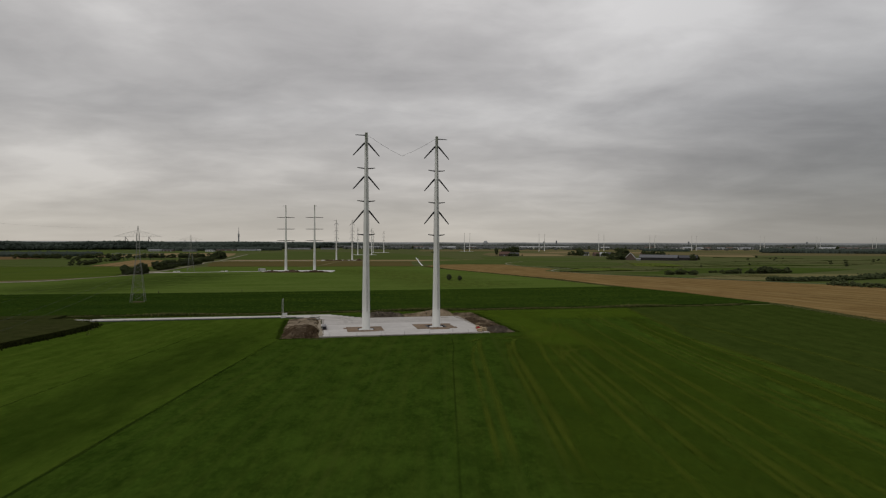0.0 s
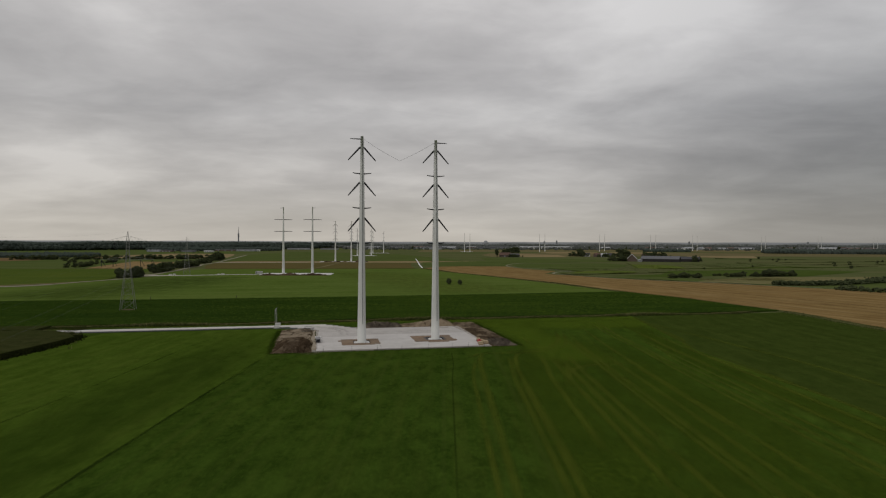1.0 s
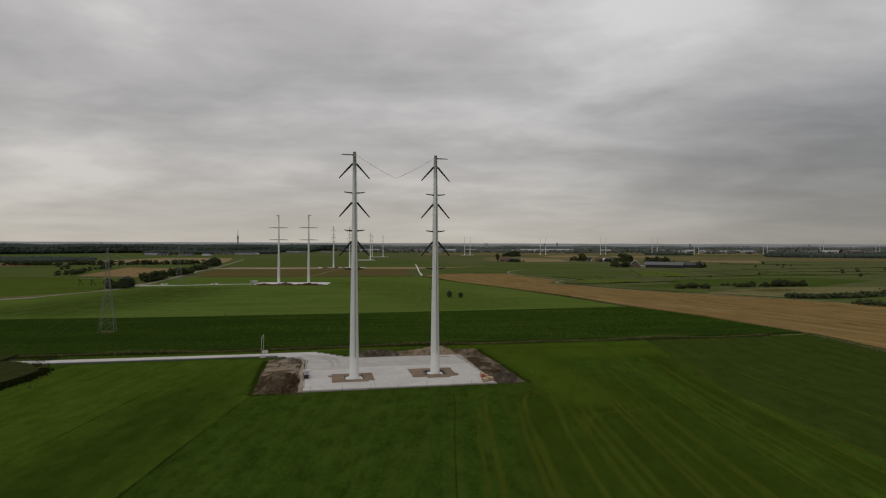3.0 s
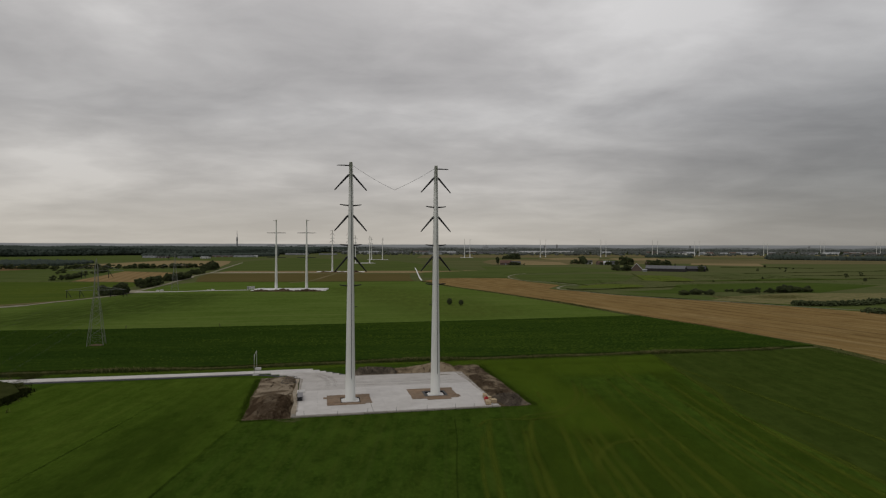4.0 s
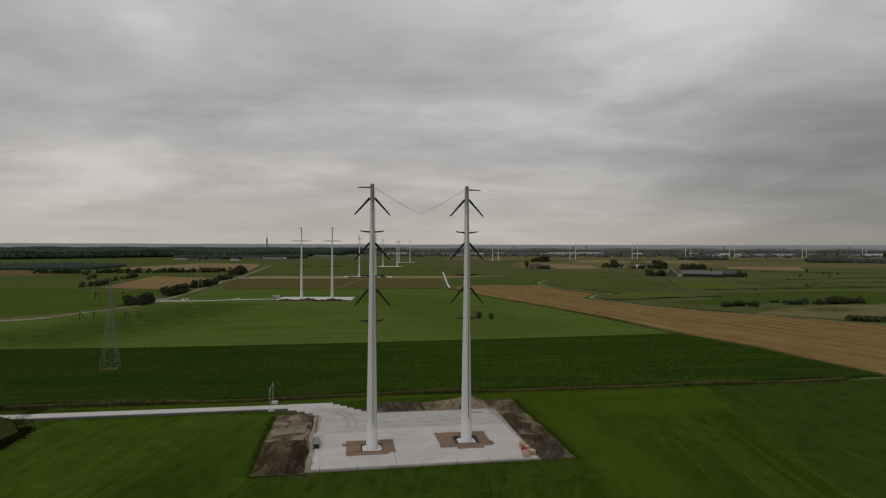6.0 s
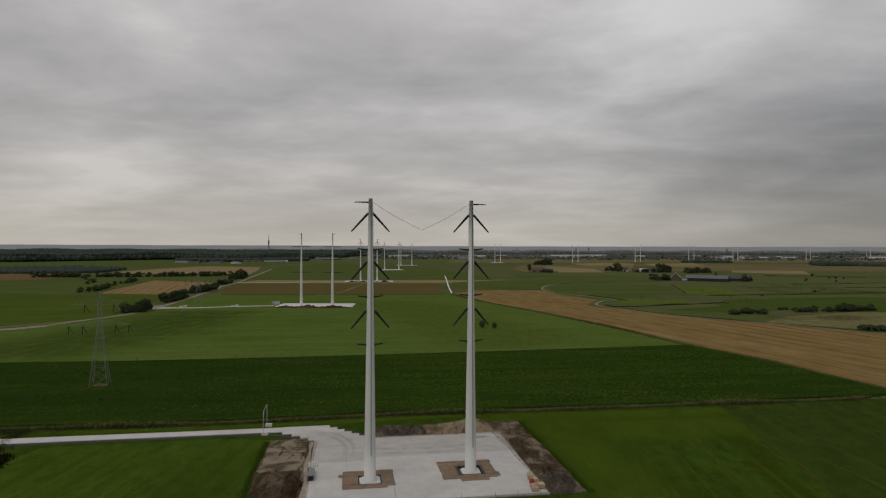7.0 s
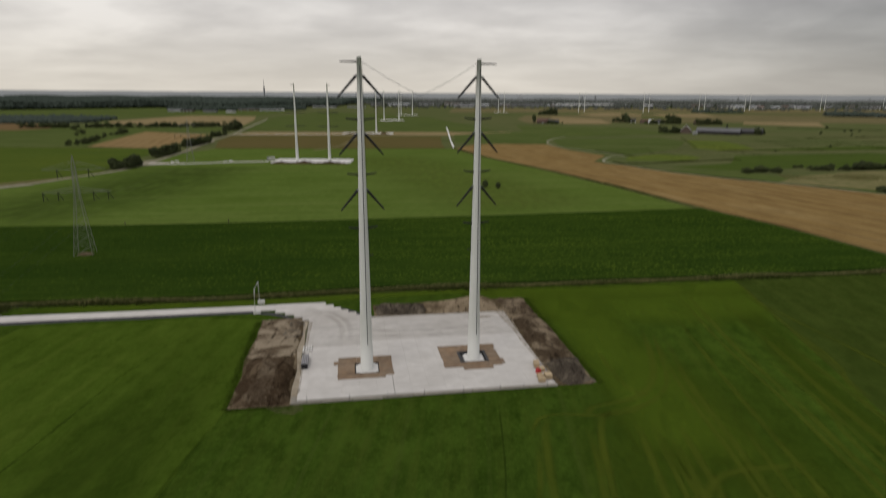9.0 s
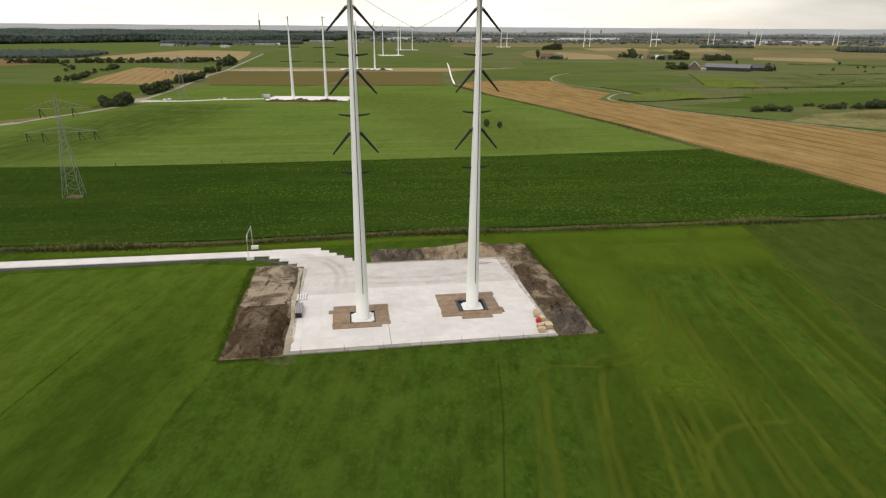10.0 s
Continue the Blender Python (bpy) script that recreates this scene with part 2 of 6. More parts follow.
def earth(name, dark, mid, pale, share=0.5, bump=0.3):
    """Dug earth: broad patches of pale and dark soil, crumbs at two scales and scraped streaks."""
    m, n, l, b, col, mix, mp = material(name, dark, mid, 2.6, 0.97, tuple(q * 0.7 for q in mid), 0.9, bump, spec=0.0)
    src = n.new("ShaderNodeNewGeometry").outputs["Position"]

    def layer(scale, detail, rough, lo, hi, stretch=(1, 1, 1), turn=0.0, warp=0.0):
        q = n.new("ShaderNodeMapping")
        q.inputs["Scale"].default_value = stretch
        q.inputs["Rotation"].default_value = (0, 0, radians(turn))
        l.new(src, q.inputs[0])
        t = n.new("ShaderNodeTexNoise")
        t.inputs["Scale"].default_value = scale
        t.inputs["Detail"].default_value = detail
        t.inputs["Roughness"].default_value = rough
        t.inputs["Distortion"].default_value = warp
        l.new(q.outputs[0], t.inputs["Vector"])
        r = n.new("ShaderNodeMapRange")
        r.interpolation_type = "SMOOTHSTEP"
        r.inputs["From Min"].default_value, r.inputs["From Max"].default_value = lo, hi
        l.new(t.outputs["Fac"], r.inputs["Value"])
        return r.outputs[0]

    c = mix(layer(0.13, 5, 0.65, 0.62 - share * 0.3, 0.78 - share * 0.3, warp=0.6), col, pale)
    c = mix(layer(0.5, 6, 0.7, 0.53, 0.66, (1.6, 0.45, 1), -12), c, tuple(q * 0.75 for q in dark))
    c = mix(layer(1.9, 6, 0.75, 0.55, 0.72), c, tuple(q * 1.15 for q in pale))
    l.new(c, b.inputs["Base Color"])
    return m


M = {}
M["meadow"] = striped("meadow_grass", (0.0760, 0.0969, 0.0333), (0.0988, 0.1187, 0.0427), (0.1130, 0.1111, 0.0513), 80, 30.0, (0.0636, 0.0845, 0.0266), 0.35, 0.25, 0.25, 0.006, 0.1, 12.0, streak=((0.1235, 0.1197, 0.0551), (0.0617, 0.0845, 0.0266)), streak_size=0.03)
M["near_grass"] = striped("mown_grass", (0.0202, 0.0427, 0.0045), (0.0401, 0.0713, 0.0088), (0.0377, 0.0637, 0.0080), 0.0, 5.2, (0.0450, 0.0697, 0.0105), 0.25, 0.22, 1.5, 0.03, 0.08, 1.2, (13.0, 0.5, (0.0499, 0.0721, 0.0130), 0.35), streak=((0.0513, 0.0754, 0.0105), (0.0193, 0.0394, 0.0045)), stretch=(1, 0.7, 1), mottle=1.1)
M["mid_grass"] = striped("mown_grass_bright", (0.0243, 0.0502, 0.0052), (0.0484, 0.0839, 0.0101), (0.0455, 0.0750, 0.0092), 0.0, 5.2, (0.0544, 0.0820, 0.0120), 0.25, 0.22, 1.5, 0.03, 0.08, 1.2, (13.0, 0.5, (0.0603, 0.0849, 0.0148), 0.35), streak=((0.0619, 0.0887, 0.0120), (0.0233, 0.0464, 0.0052)), stretch=(1, 0.7, 1), mottle=1.2)
M["near_dark"] = faded("mown_grass_dark", (0.0180, 0.0400, 0.0045), (0.0280, 0.0540, 0.0062), 0.34, lo=0.05, hi=0.55, feather=0.42)
M["east_grass"] = striped("olive_grass", (0.0292, 0.0475, 0.0079), (0.0430, 0.0634, 0.0113), (0.0413, 0.0598, 0.0107), 0.0, 7.0, (0.0275, 0.0440, 0.0070), 0.3, 0.3, 0.9, 0.03, 0.08, streak=((0.0516, 0.0686, 0.0132), (0.0250, 0.0405, 0.0062)), mottle=0.8)
M["left_grass"] = striped("mown_grass_pale", (0.0375, 0.0673, 0.0068), (0.0562, 0.0902, 0.0112), (0.0525, 0.0870, 0.0102), 0.0, 6.5, (0.0337, 0.0604, 0.0059), 0.35, 0.25, 1.9, 0.03, 0.08, streak=((0.0684, 0.0991, 0.0137), (0.0329, 0.0594, 0.0059)), stretch=(1, 0.4, 1), mottle=0.9)
M["tramline"] = faded("pale_wheel_line", (0.084, 0.112, 0.0120), (0.108, 0.138, 0.0175), 0.48, lo=0.18, hi=0.54)
M["headland"] = faded("pale_headland_grass", (0.028, 0.052, 0.0052), (0.076, 0.116, 0.0122), 0.6, lo=0.10, hi=0.5, feather=0.40)
M["verge_grass"] = faded("bright_headland_grass", (0.040, 0.074, 0.0070), (0.104, 0.154, 0.0148), 0.72, lo=0.06, hi=0.45, feather=0.36)
M["rutline"] = faded("dark_pressed_rut", (0.012, 0.026, 0.004), (0.020, 0.036, 0.005), 0.45, lo=0.1, hi=0.5)
M["darkline"] = faded("dark_mowing_line", (0.020, 0.040, 0.005), (0.030, 0.052, 0.007), 0.4)
M["rank"] = faded("darker_pasture_grass", (0.052, 0.086, 0.016), (0.074, 0.110, 0.022), 0.6, lo=0.15, hi=0.6, feather=0.48)
M["lightgrass"] = faded("paler_pasture_grass", (0.1081, 0.1545, 0.0279), (0.1339, 0.1730, 0.0361), 0.55, lo=0.15, hi=0.6, feather=0.48)
M["dustmark"] = faded("dusty_tyre_mark", (0.36, 0.33, 0.28), (0.44, 0.41, 0.36), 0.16)
M["sandedge"] = faded("sand_on_plates", (0.32, 0.275, 0.21), (0.42, 0.37, 0.30), 0.6, False)
M["paleline"] = faded("dry_grass_line", (0.14, 0.14, 0.055), (0.19, 0.18, 0.078), 0.9)
M["bankline"] = faded("grassy_bank", (0.060, 0.078, 0.024), (0.110, 0.110, 0.042), 1.0, lo=0.1, hi=0.4, feather=0.3)
M["scuffed"] = faded("scuffed_soil", (0.13, 0.115, 0.06), (0.20, 0.17, 0.105), 0.3, False)
M["crop"] = striped("dense_crop_leaves", (0.0126, 0.0304, 0.0046), (0.0290, 0.0542, 0.0082), (0.0314, 0.0566, 0.0082), 78.4, 3.0, (0.0117, 0.0279, 0.0046), 0.12, 0.3, 2.0, 0.022, 0.5, 1.2, streak=((0.0393, 0.0657, 0.0092), (0.0150, 0.0329, 0.0056)), streak_size=0.2)
M["cropleaf"] = plain("crop_leaf_clumps", (0.0200, 0.0432, 0.0060), (0.0410, 0.0745, 0.0101), 0.45, 0.9, (0.0860, 0.1260, 0.0140), 0.05, island=0.08, spec=0.0, stretch=(0.22, 1.5, 1))
M["cropleaf_dark"] = plain("crop_leaf_clumps_dark", (0.0124, 0.0285, 0.0042), (0.0254, 0.0492, 0.0071), 0.45, 0.9, (0.0428, 0.0698, 0.0092), 0.05, island=0.08, spec=0.0, stretch=(0.22, 1.5, 1))
M["pasture"] = striped("pale_pasture", (0.0764, 0.1180, 0.0230), (0.1053, 0.1475, 0.0322), (0.0712, 0.1128, 0.0172), 78.4, 9.0, (0.0662, 0.1007, 0.0172), 0.35, 0.3, 0.4, 0.014, 0.08, 8.0, streak=((0.1187, 0.1492, 0.0401), (0.0594, 0.0955, 0.0143)), streak_size=0.12, mottle=0.4)
M["stubble"] = striped("grain_stubble", (0.1788, 0.1170, 0.0444), (0.2662, 0.1824, 0.0729), (0.2145, 0.1388, 0.0523), -21.7, 12.0, (0.1033, 0.0662, 0.0262), 0.8, 0.14, 0.9, 0.014, 0.06, 4.0, (3.1, 0.45, (0.1311, 0.0849, 0.0341), 0.5), streak=((0.3019, 0.2220, 0.1031), (0.1311, 0.0823, 0.0317)), streak_size=0.3)
M["stubble_west"] = striped("grain_stubble_west", (0.2115, 0.1488, 0.0680), (0.2700, 0.1934, 0.0950), (0.2340, 0.1600, 0.0720), -20.0, 10.0, (0.1485, 0.1004, 0.0460), 0.75, 0.3, 0.6, 0.014, 0.06, 3.0)
M["ploughed"] = striped("brown_dry_crop", (0.0987, 0.0789, 0.0305), (0.1302, 0.1044, 0.0420), (0.0903, 0.0835, 0.0273), 78.0, 8.0, (0.0798, 0.0673, 0.0242), 0.4, 0.3, 0.5, 0.01, 0.06)
M["yellow"] = plain("ripe_yellow_field", (0.225, 0.175, 0.090), (0.275, 0.215, 0.115), 0.2, 0.95, (0.19, 0.15, 0.075), 0.012, spec=0.0)
M["olive"] = striped("olive_pasture", (0.0618, 0.0894, 0.0139), (0.0836, 0.1108, 0.0189), (0.0552, 0.0876, 0.0179), 80, 14.0, (0.0518, 0.0805, 0.0139), 0.3, 0.3, 0.25, 0.012, 0.05, 5.0, streak=((0.0920, 0.1144, 0.0218), (0.0485, 0.0786, 0.0139)), streak_size=0.08)
M["green"] = striped("green_pasture", (0.0669, 0.0950, 0.0240), (0.0904, 0.1188, 0.0324), (0.0777, 0.0969, 0.0341), 75, 16.0, (0.0587, 0.0831, 0.0212), 0.35, 0.3, 0.2, 0.01, 0.05, 8.0, streak=((0.1056, 0.1188, 0.0415), (0.0524, 0.0786, 0.0185)), streak_size=0.07)
M["lush"] = striped("lush_pasture", (0.0495, 0.0797, 0.0143), (0.0683, 0.0994, 0.0193), (0.0602, 0.0855, 0.0218), 75, 13.0, (0.0439, 0.0707, 0.0143), 0.3, 0.3, 0.2, 0.012, 0.05, 6.0, streak=((0.0755, 0.0994, 0.0235), (0.0407, 0.0658, 0.0125)), streak_size=0.09)
M["tussock"] = plain("dry_tussock", (0.105, 0.112, 0.042), (0.215, 0.185, 0.092), 0.16, 0.95, (0.150, 0.140, 0.062), 0.03, spec=0.0)
M["bright"] = striped("yellow_flower_meadow", (0.088, 0.120, 0.022), (0.116, 0.140, 0.026), (0.082, 0.114, 0.028), 75, 9.0, (0.080, 0.112, 0.022), 0.4, 0.3, 0.2, 0.03, 0.05, 6.0, streak=((0.136, 0.150, 0.026), (0.074, 0.106, 0.026)), streak_size=0.1)
M["dun"] = striped("dry_meadow", (0.136, 0.114, 0.056), (0.180, 0.148, 0.076), (0.126, 0.110, 0.052), 85, 40.0, (0.096, 0.098, 0.042), 0.45, 0.3, 0.1, 0.008, 0.05, 15.0, streak=((0.205, 0.168, 0.090), (0.100, 0.102, 0.044)), streak_size=0.02)
M["brownfield"] = plain("bare_brown_field", (0.14, 0.092, 0.045), (0.18, 0.12, 0.062), 0.2, 0.95, (0.13, 0.095, 0.045), 0.01, spec=0.0)
M["rough"] = plain("rough_grass", (0.026, 0.031, 0.010), (0.047, 0.050, 0.018), 0.5, 0.95, (0.030, 0.040, 0.010), 0.06, 0.2, spec=0.0)
M["concrete"] = plain("road_plate_concrete", (0.5141, 0.4947, 0.4704), (0.5820, 0.5626, 0.5383), 0.5, 0.9, (0.4462, 0.4268, 0.4025), 0.11, 0.006, vary=0.03)
M["concrete_worn"] = plain("dusty_plate_concrete", (0.4074, 0.3880, 0.3638), (0.5141, 0.4947, 0.4704), 0.35, 0.92, (0.3686, 0.3443, 0.3152), 0.09, 0.006, vary=0.035)
M["kerbgrey"] = plain("weathered_grey_beam", (0.21, 0.195, 0.165), (0.32, 0.30, 0.26), 1.0, 0.95, vary=0.15)
M["foundation"] = plain("fresh_concrete", (0.6014, 0.5917, 0.5723), (0.6596, 0.6499, 0.6305), 2.0, 0.85, bump=0.01)
M["soil"] = earth("dug_soil", (0.0339, 0.0229, 0.0140), (0.0650, 0.0457, 0.0281), (0.1070, 0.0797, 0.0517), 0.5)
M["rim_soil"] = earth("trampled_brown_soil", (0.050, 0.038, 0.022), (0.115, 0.087, 0.054), (0.190, 0.150, 0.100), 0.5, 0.2)
M["pale_soil"] = earth("pale_sandy_soil", (0.0704, 0.0501, 0.0309), (0.1642, 0.1252, 0.0795), (0.2581, 0.2049, 0.1398), 0.65)
M["grey_soil"] = earth("grey_clay_soil", (0.0272, 0.0224, 0.0184), (0.0960, 0.0800, 0.0608), (0.1520, 0.1280, 0.0976), 0.5, 0.5)
M["mixed_soil"] = earth("trodden_soil", (0.0602, 0.0430, 0.0273), (0.1376, 0.1049, 0.0704), (0.2580, 0.2133, 0.1549), 0.75, 0.2)
M["bank_soil"] = earth("brown_bank_soil", (0.032, 0.023, 0.015), (0.092, 0.067, 0.043), (0.205, 0.163, 0.112), 0.6)
M["dry_soil"] = earth("dry_brown_soil", (0.0510, 0.0360, 0.0228), (0.0900, 0.0672, 0.0444), (0.1290, 0.1020, 0.0708), 0.5, 0.2)
M["sand_rim"] = plain("pale_loose_sand", (0.30, 0.26, 0.20), (0.42, 0.375, 0.30), 0.8, 0.97, (0.22, 0.18, 0.13), 0.25, 0.1, spec=0.0)
M["timber_dark"] = plain("wet_dark_timber", (0.030, 0.021, 0.015), (0.055, 0.038, 0.026), 1.2, 0.8)
M["gravel"] = plain("dark_gravel", (0.0330, 0.0330, 0.0371), (0.0578, 0.0572, 0.0615), 2.0, 0.95, bump=0.05)
M["track"] = plain("farm_track", (0.25, 0.225, 0.175), (0.33, 0.30, 0.24), 0.6, 0.95, (0.17, 0.17, 0.10), 0.06, spec=0.0)
M["grasstrack"] = plain("grassy_track", (0.22, 0.215, 0.15), (0.30, 0.29, 0.215), 0.5, 0.95, (0.16, 0.17, 0.085), 0.05, spec=0.0)
M["timber"] = plain("timber_mat", (0.1577, 0.1039, 0.0645), (0.2563, 0.1733, 0.1066), 1.0, 0.9, (0.2119, 0.1679, 0.1214), 0.35, 0.02, vary=0.16)
M["pole"] = plain("pale_grey_paint", (0.63, 0.635, 0.605), (0.70, 0.705, 0.675), 0.7, 0.5, (0.60, 0.61, 0.585), 0.12, obj=True, stretch=(1, 1, 0.15), spec=0.3)
M["insulator"] = plain("dark_composite", (0.010, 0.0105, 0.0115), (0.018, 0.0185, 0.020), 3.0, 0.6, obj=True, spec=0.2)
M["rail"] = plain("dark_rail", (0.030, 0.032, 0.036), (0.05, 0.052, 0.056), 2.0, 0.6, obj=True)
M["galv"] = plain("galvanised_steel", (0.15, 0.16, 0.15), (0.21, 0.22, 0.21), 1.5, 0.6, metal=0.2, obj=True)
M["lattice"] = plain("weathered_zinc", (0.19, 0.195, 0.175), (0.27, 0.275, 0.25), 1.5, 0.7, obj=True)
M["wire"] = plain("grey_wire", (0.0396, 0.0413, 0.0396), (0.0561, 0.0578, 0.0561), 1.0, 0.6, metal=0.2)
M["white"] = plain("white_paint", (0.66, 0.66, 0.64), (0.74, 0.74, 0.72), 0.8, 0.5, obj=True)
M["palegrey"] = plain("pale_grey_steel", (0.40, 0.40, 0.38), (0.48, 0.48, 0.46), 0.8, 0.5, obj=True)
M["bark"] = plain("bark", (0.055, 0.042, 0.03), (0.10, 0.08, 0.06), 3.0, 0.95, obj=True)
M["leaf"] = plain("dark_leaves", (0.040, 0.050, 0.024), (0.074, 0.088, 0.040), 0.6, 0.9, (0.056, 0.068, 0.034), 0.15, island=0.3, spec=0.0)
M["leaf2"] = plain("olive_leaves", (0.046, 0.058, 0.025), (0.080, 0.094, 0.040), 0.6, 0.9, (0.060, 0.071, 0.032), 0.15, island=0.25, spec=0.0)
# far haze is put into this leaf colour, as a lift and slight blue
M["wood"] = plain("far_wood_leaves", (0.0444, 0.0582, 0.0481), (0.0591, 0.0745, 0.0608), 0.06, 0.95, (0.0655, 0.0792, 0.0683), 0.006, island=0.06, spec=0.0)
# haze of the distance is mixed into the next two leaf colours, paler farther off
M["hazebelt"] = plain("far_belt_leaves", (0.0700, 0.0800, 0.0721), (0.0950, 0.1040, 0.0927), 0.05, 0.95, (0.1100, 0.1150, 0.1030), 0.005, island=0.2, spec=0.0)
M["hazewood"] = plain("distant_wood", (0.17, 0.185, 0.185), (0.205, 0.218, 0.215), 0.02, 0.95, (0.23, 0.238, 0.232), 0.003, island=0.06, spec=0.0)
M["reed"] = plain("dry_reed", (0.1419, 0.1376, 0.0533), (0.2365, 0.2107, 0.0989), 0.4, 0.95, (0.0903, 0.1118, 0.0292), 0.06, island=0.3, spec=0.0)
M["sedge"] = plain("dark_sedge", (0.030, 0.043, 0.010), (0.055, 0.072, 0.018), 0.5, 0.95, (0.07, 0.075, 0.025), 0.05, island=0.35, spec=0.0)
M["grasstuft"] = plain("green_grass_tufts", (0.026, 0.050, 0.006), (0.055, 0.088, 0.011), 0.6, 0.95, (0.045, 0.066, 0.010), 0.2, island=0.3, spec=0.0)
# the sedge colour at 0.42, which puts the steep bank's shade into it
M["shaded_sedge"] = plain("rank_dark_sedge", (0.0126, 0.0181, 0.0042), (0.0231, 0.0302, 0.0076), 0.5, 0.95, (0.0294, 0.0315, 0.0105), 0.05, island=0.35, spec=0.0)
M["water"] = plain("ditch_water", (0.012, 0.014, 0.010), (0.02, 0.022, 0.014), 0.3, 0.12, spec=0.5)
M["roof"] = plain("dark_roof_sheet", (0.050, 0.050, 0.054), (0.075, 0.075, 0.080), 0.3, 0.7)
M["barnroof"] = plain("grey_barn_roof", (0.115, 0.118, 0.125), (0.15, 0.153, 0.16), 0.3, 0.8)
M["paleroof"] = plain("pale_roof_sheet", (0.34, 0.35, 0.36), (0.42, 0.43, 0.44), 0.2, 0.6, vary=0.3)
M["tile"] = plain("red_brown_tiles", (0.105, 0.064, 0.050), (0.15, 0.088, 0.066), 0.5, 0.85, vary=0.25)
M["brickwall"] = plain("brown_brick", (0.10, 0.075, 0.062), (0.15, 0.11, 0.09), 0.6, 0.9, vary=0.25)
M["palewall"] = plain("pale_cladding", (0.60, 0.60, 0.58), (0.68, 0.68, 0.66), 0.1, 0.7, vary=0.15)
M["greywall"] = plain("grey_cladding", (0.20, 0.21, 0.22), (0.27, 0.28, 0.29), 0.1, 0.7, vary=0.35)
M["darkwall"] = plain("dark_timber_wall", (0.022, 0.020, 0.02), (0.036, 0.033, 0.032), 0.6, 0.8)
M["glass"] = plain("window_glass", (0.03, 0.035, 0.04), (0.045, 0.05, 0.055), 0.2, 0.1, spec=0.6)
M["cardboard"] = plain("tan_crates", (0.40, 0.31, 0.19), (0.50, 0.39, 0.25), 1.5, 0.85, obj=True, vary=0.15)
M["red"] = plain("red_plastic", (0.42, 0.03, 0.035), (0.5, 0.05, 0.05), 2.0, 0.5, obj=True)
M["black"] = plain("black_plastic", (0.014, 0.014, 0.016), (0.024, 0.024, 0.027), 2.0, 0.5, obj=True)
M["pipegrey"] = plain("grey_plastic", (0.22, 0.215, 0.225), (0.29, 0.285, 0.295), 2.0, 0.5, obj=True)


# ---- building helpers ----
def mesh_of(name, verts, faces, mat, smooth=False):
    me = bpy.data.meshes.new(name)
    me.from_pydata(verts, [], faces)
    me.materials.append(mat)
    if smooth:
        for p in me.polygons:
            p.use_smooth = True
    me.update()
    return me


def thing(name, x, y, z=0.0, turn=0.0, label="", category="", group="", kind=""):
    e = new(name)
    e.matrix_basis = pose(x, y, z, 0, 0, turn)
    return tagged(e, label, category, group, kind)


def part(name, bm, mat, parent, label="", smooth=False):
    me = bpy.data.meshes.new(name)
    bm.to_mesh(me)
    bm.free()
    me.materials.append(mat)
    for p in me.polygons:
        p.use_smooth = smooth
    ob = new(name, me)
    ob.parent = parent
    return tagged(ob, label)


def tube(bm, pts, radii, sides=8, caps=True):
    """A tapered round bar along pts."""
    rings = []
    pts = [Vector(p) for p in pts]
    for i, p in enumerate(pts):
        d = (pts[min(i + 1, len(pts) - 1)] - pts[max(i - 1, 0)]).normalized()
        ref = Vector((0, 0, 1)) if abs(d.z) < 0.9 else Vector((1, 0, 0))
        a = d.cross(ref).normalized()
        b = d.cross(a)
        r = radii[i] if isinstance(radii, (list, tuple)) else radii
        rings.append([bm.verts.new(p + (a * math.cos(k * 2 * math.pi / sides) + b * math.sin(k * 2 * math.pi / sides)) * r) for k in range(sides)])
    for r0, r1 in zip(rings, rings[1:]):
        for k in range(sides):
            bm.faces.new((r0[k], r0[(k + 1) % sides], r1[(k + 1) % sides], r1[k]))
    if caps:
        bm.faces.new(rings[0])
        bm.faces.new(rings[-1][::-1])
    return bm


def box(bm, x0, x1, y0, y1, z0, z1, bev=0.0):
    r = bmesh.ops.create_cube(bm, size=1.0)
    for v in r["verts"]:
        v.co = Vector(((x0 + x1) / 2 + v.co.x * (x1 - x0), (y0 + y1) / 2 + v.co.y * (y1 - y0), (z0 + z1) / 2 + v.co.z * (z1 - z0)))
    if bev:
        es = {e for v in r["verts"] for e in v.link_edges}
        bmesh.ops.bevel(bm, geom=list(es), offset=bev, segments=2, affect="EDGES")
    return bm


def beam(bm, a, b, w):
    return tube(bm, (a, b), w / 2, 4)


def field(name, pts, z, mat, label, skirt=0.0, wob=0.0):
    """A field: one polygon of the plan, z above the sheet; edges a little uneven, with a skirt where it stands higher."""
    out = []
    rnd = random.Random(name)
    for (ax, ay), (bx, by) in zip(pts, pts[1:] + pts[:1]):
        d = math.hypot(bx - ax, by - ay)
        k = max(1, int(d / 6)) if wob else 1
        for i in range(k):
            f = i / k
            j = 0 if i == 0 else rnd.uniform(-wob, wob)
            out.append((ax + (bx - ax) * f - (by - ay) / d * j, ay + (by - ay) * f + (bx - ax) / d * j))
    n = len(out)
    verts = [(x, y, z) for x, y in out]
    faces = [tuple(range(n))]
    if skirt:
        verts += [(x, y, z - skirt) for x, y in out]
        faces += [(i, i + n, (i + 1) % n + n, (i + 1) % n) for i in range(n)]
    me = mesh_of(name, verts, faces, mat)
    bm = bmesh.new()
    bm.from_mesh(me)
    bmesh.ops.recalc_face_normals(bm, faces=bm.faces)
    if max(bm.faces, key=lambda f: f.calc_area()).normal.z < 0:
        bmesh.ops.reverse_faces(bm, faces=bm.faces)
    bmesh.ops.triangulate(bm, faces=[f for f in bm.faces if len(f.verts) > 4])
    bm.to_mesh(me)
    bm.free()
    return tagged(new(name, me), label, "field", kind="structure")


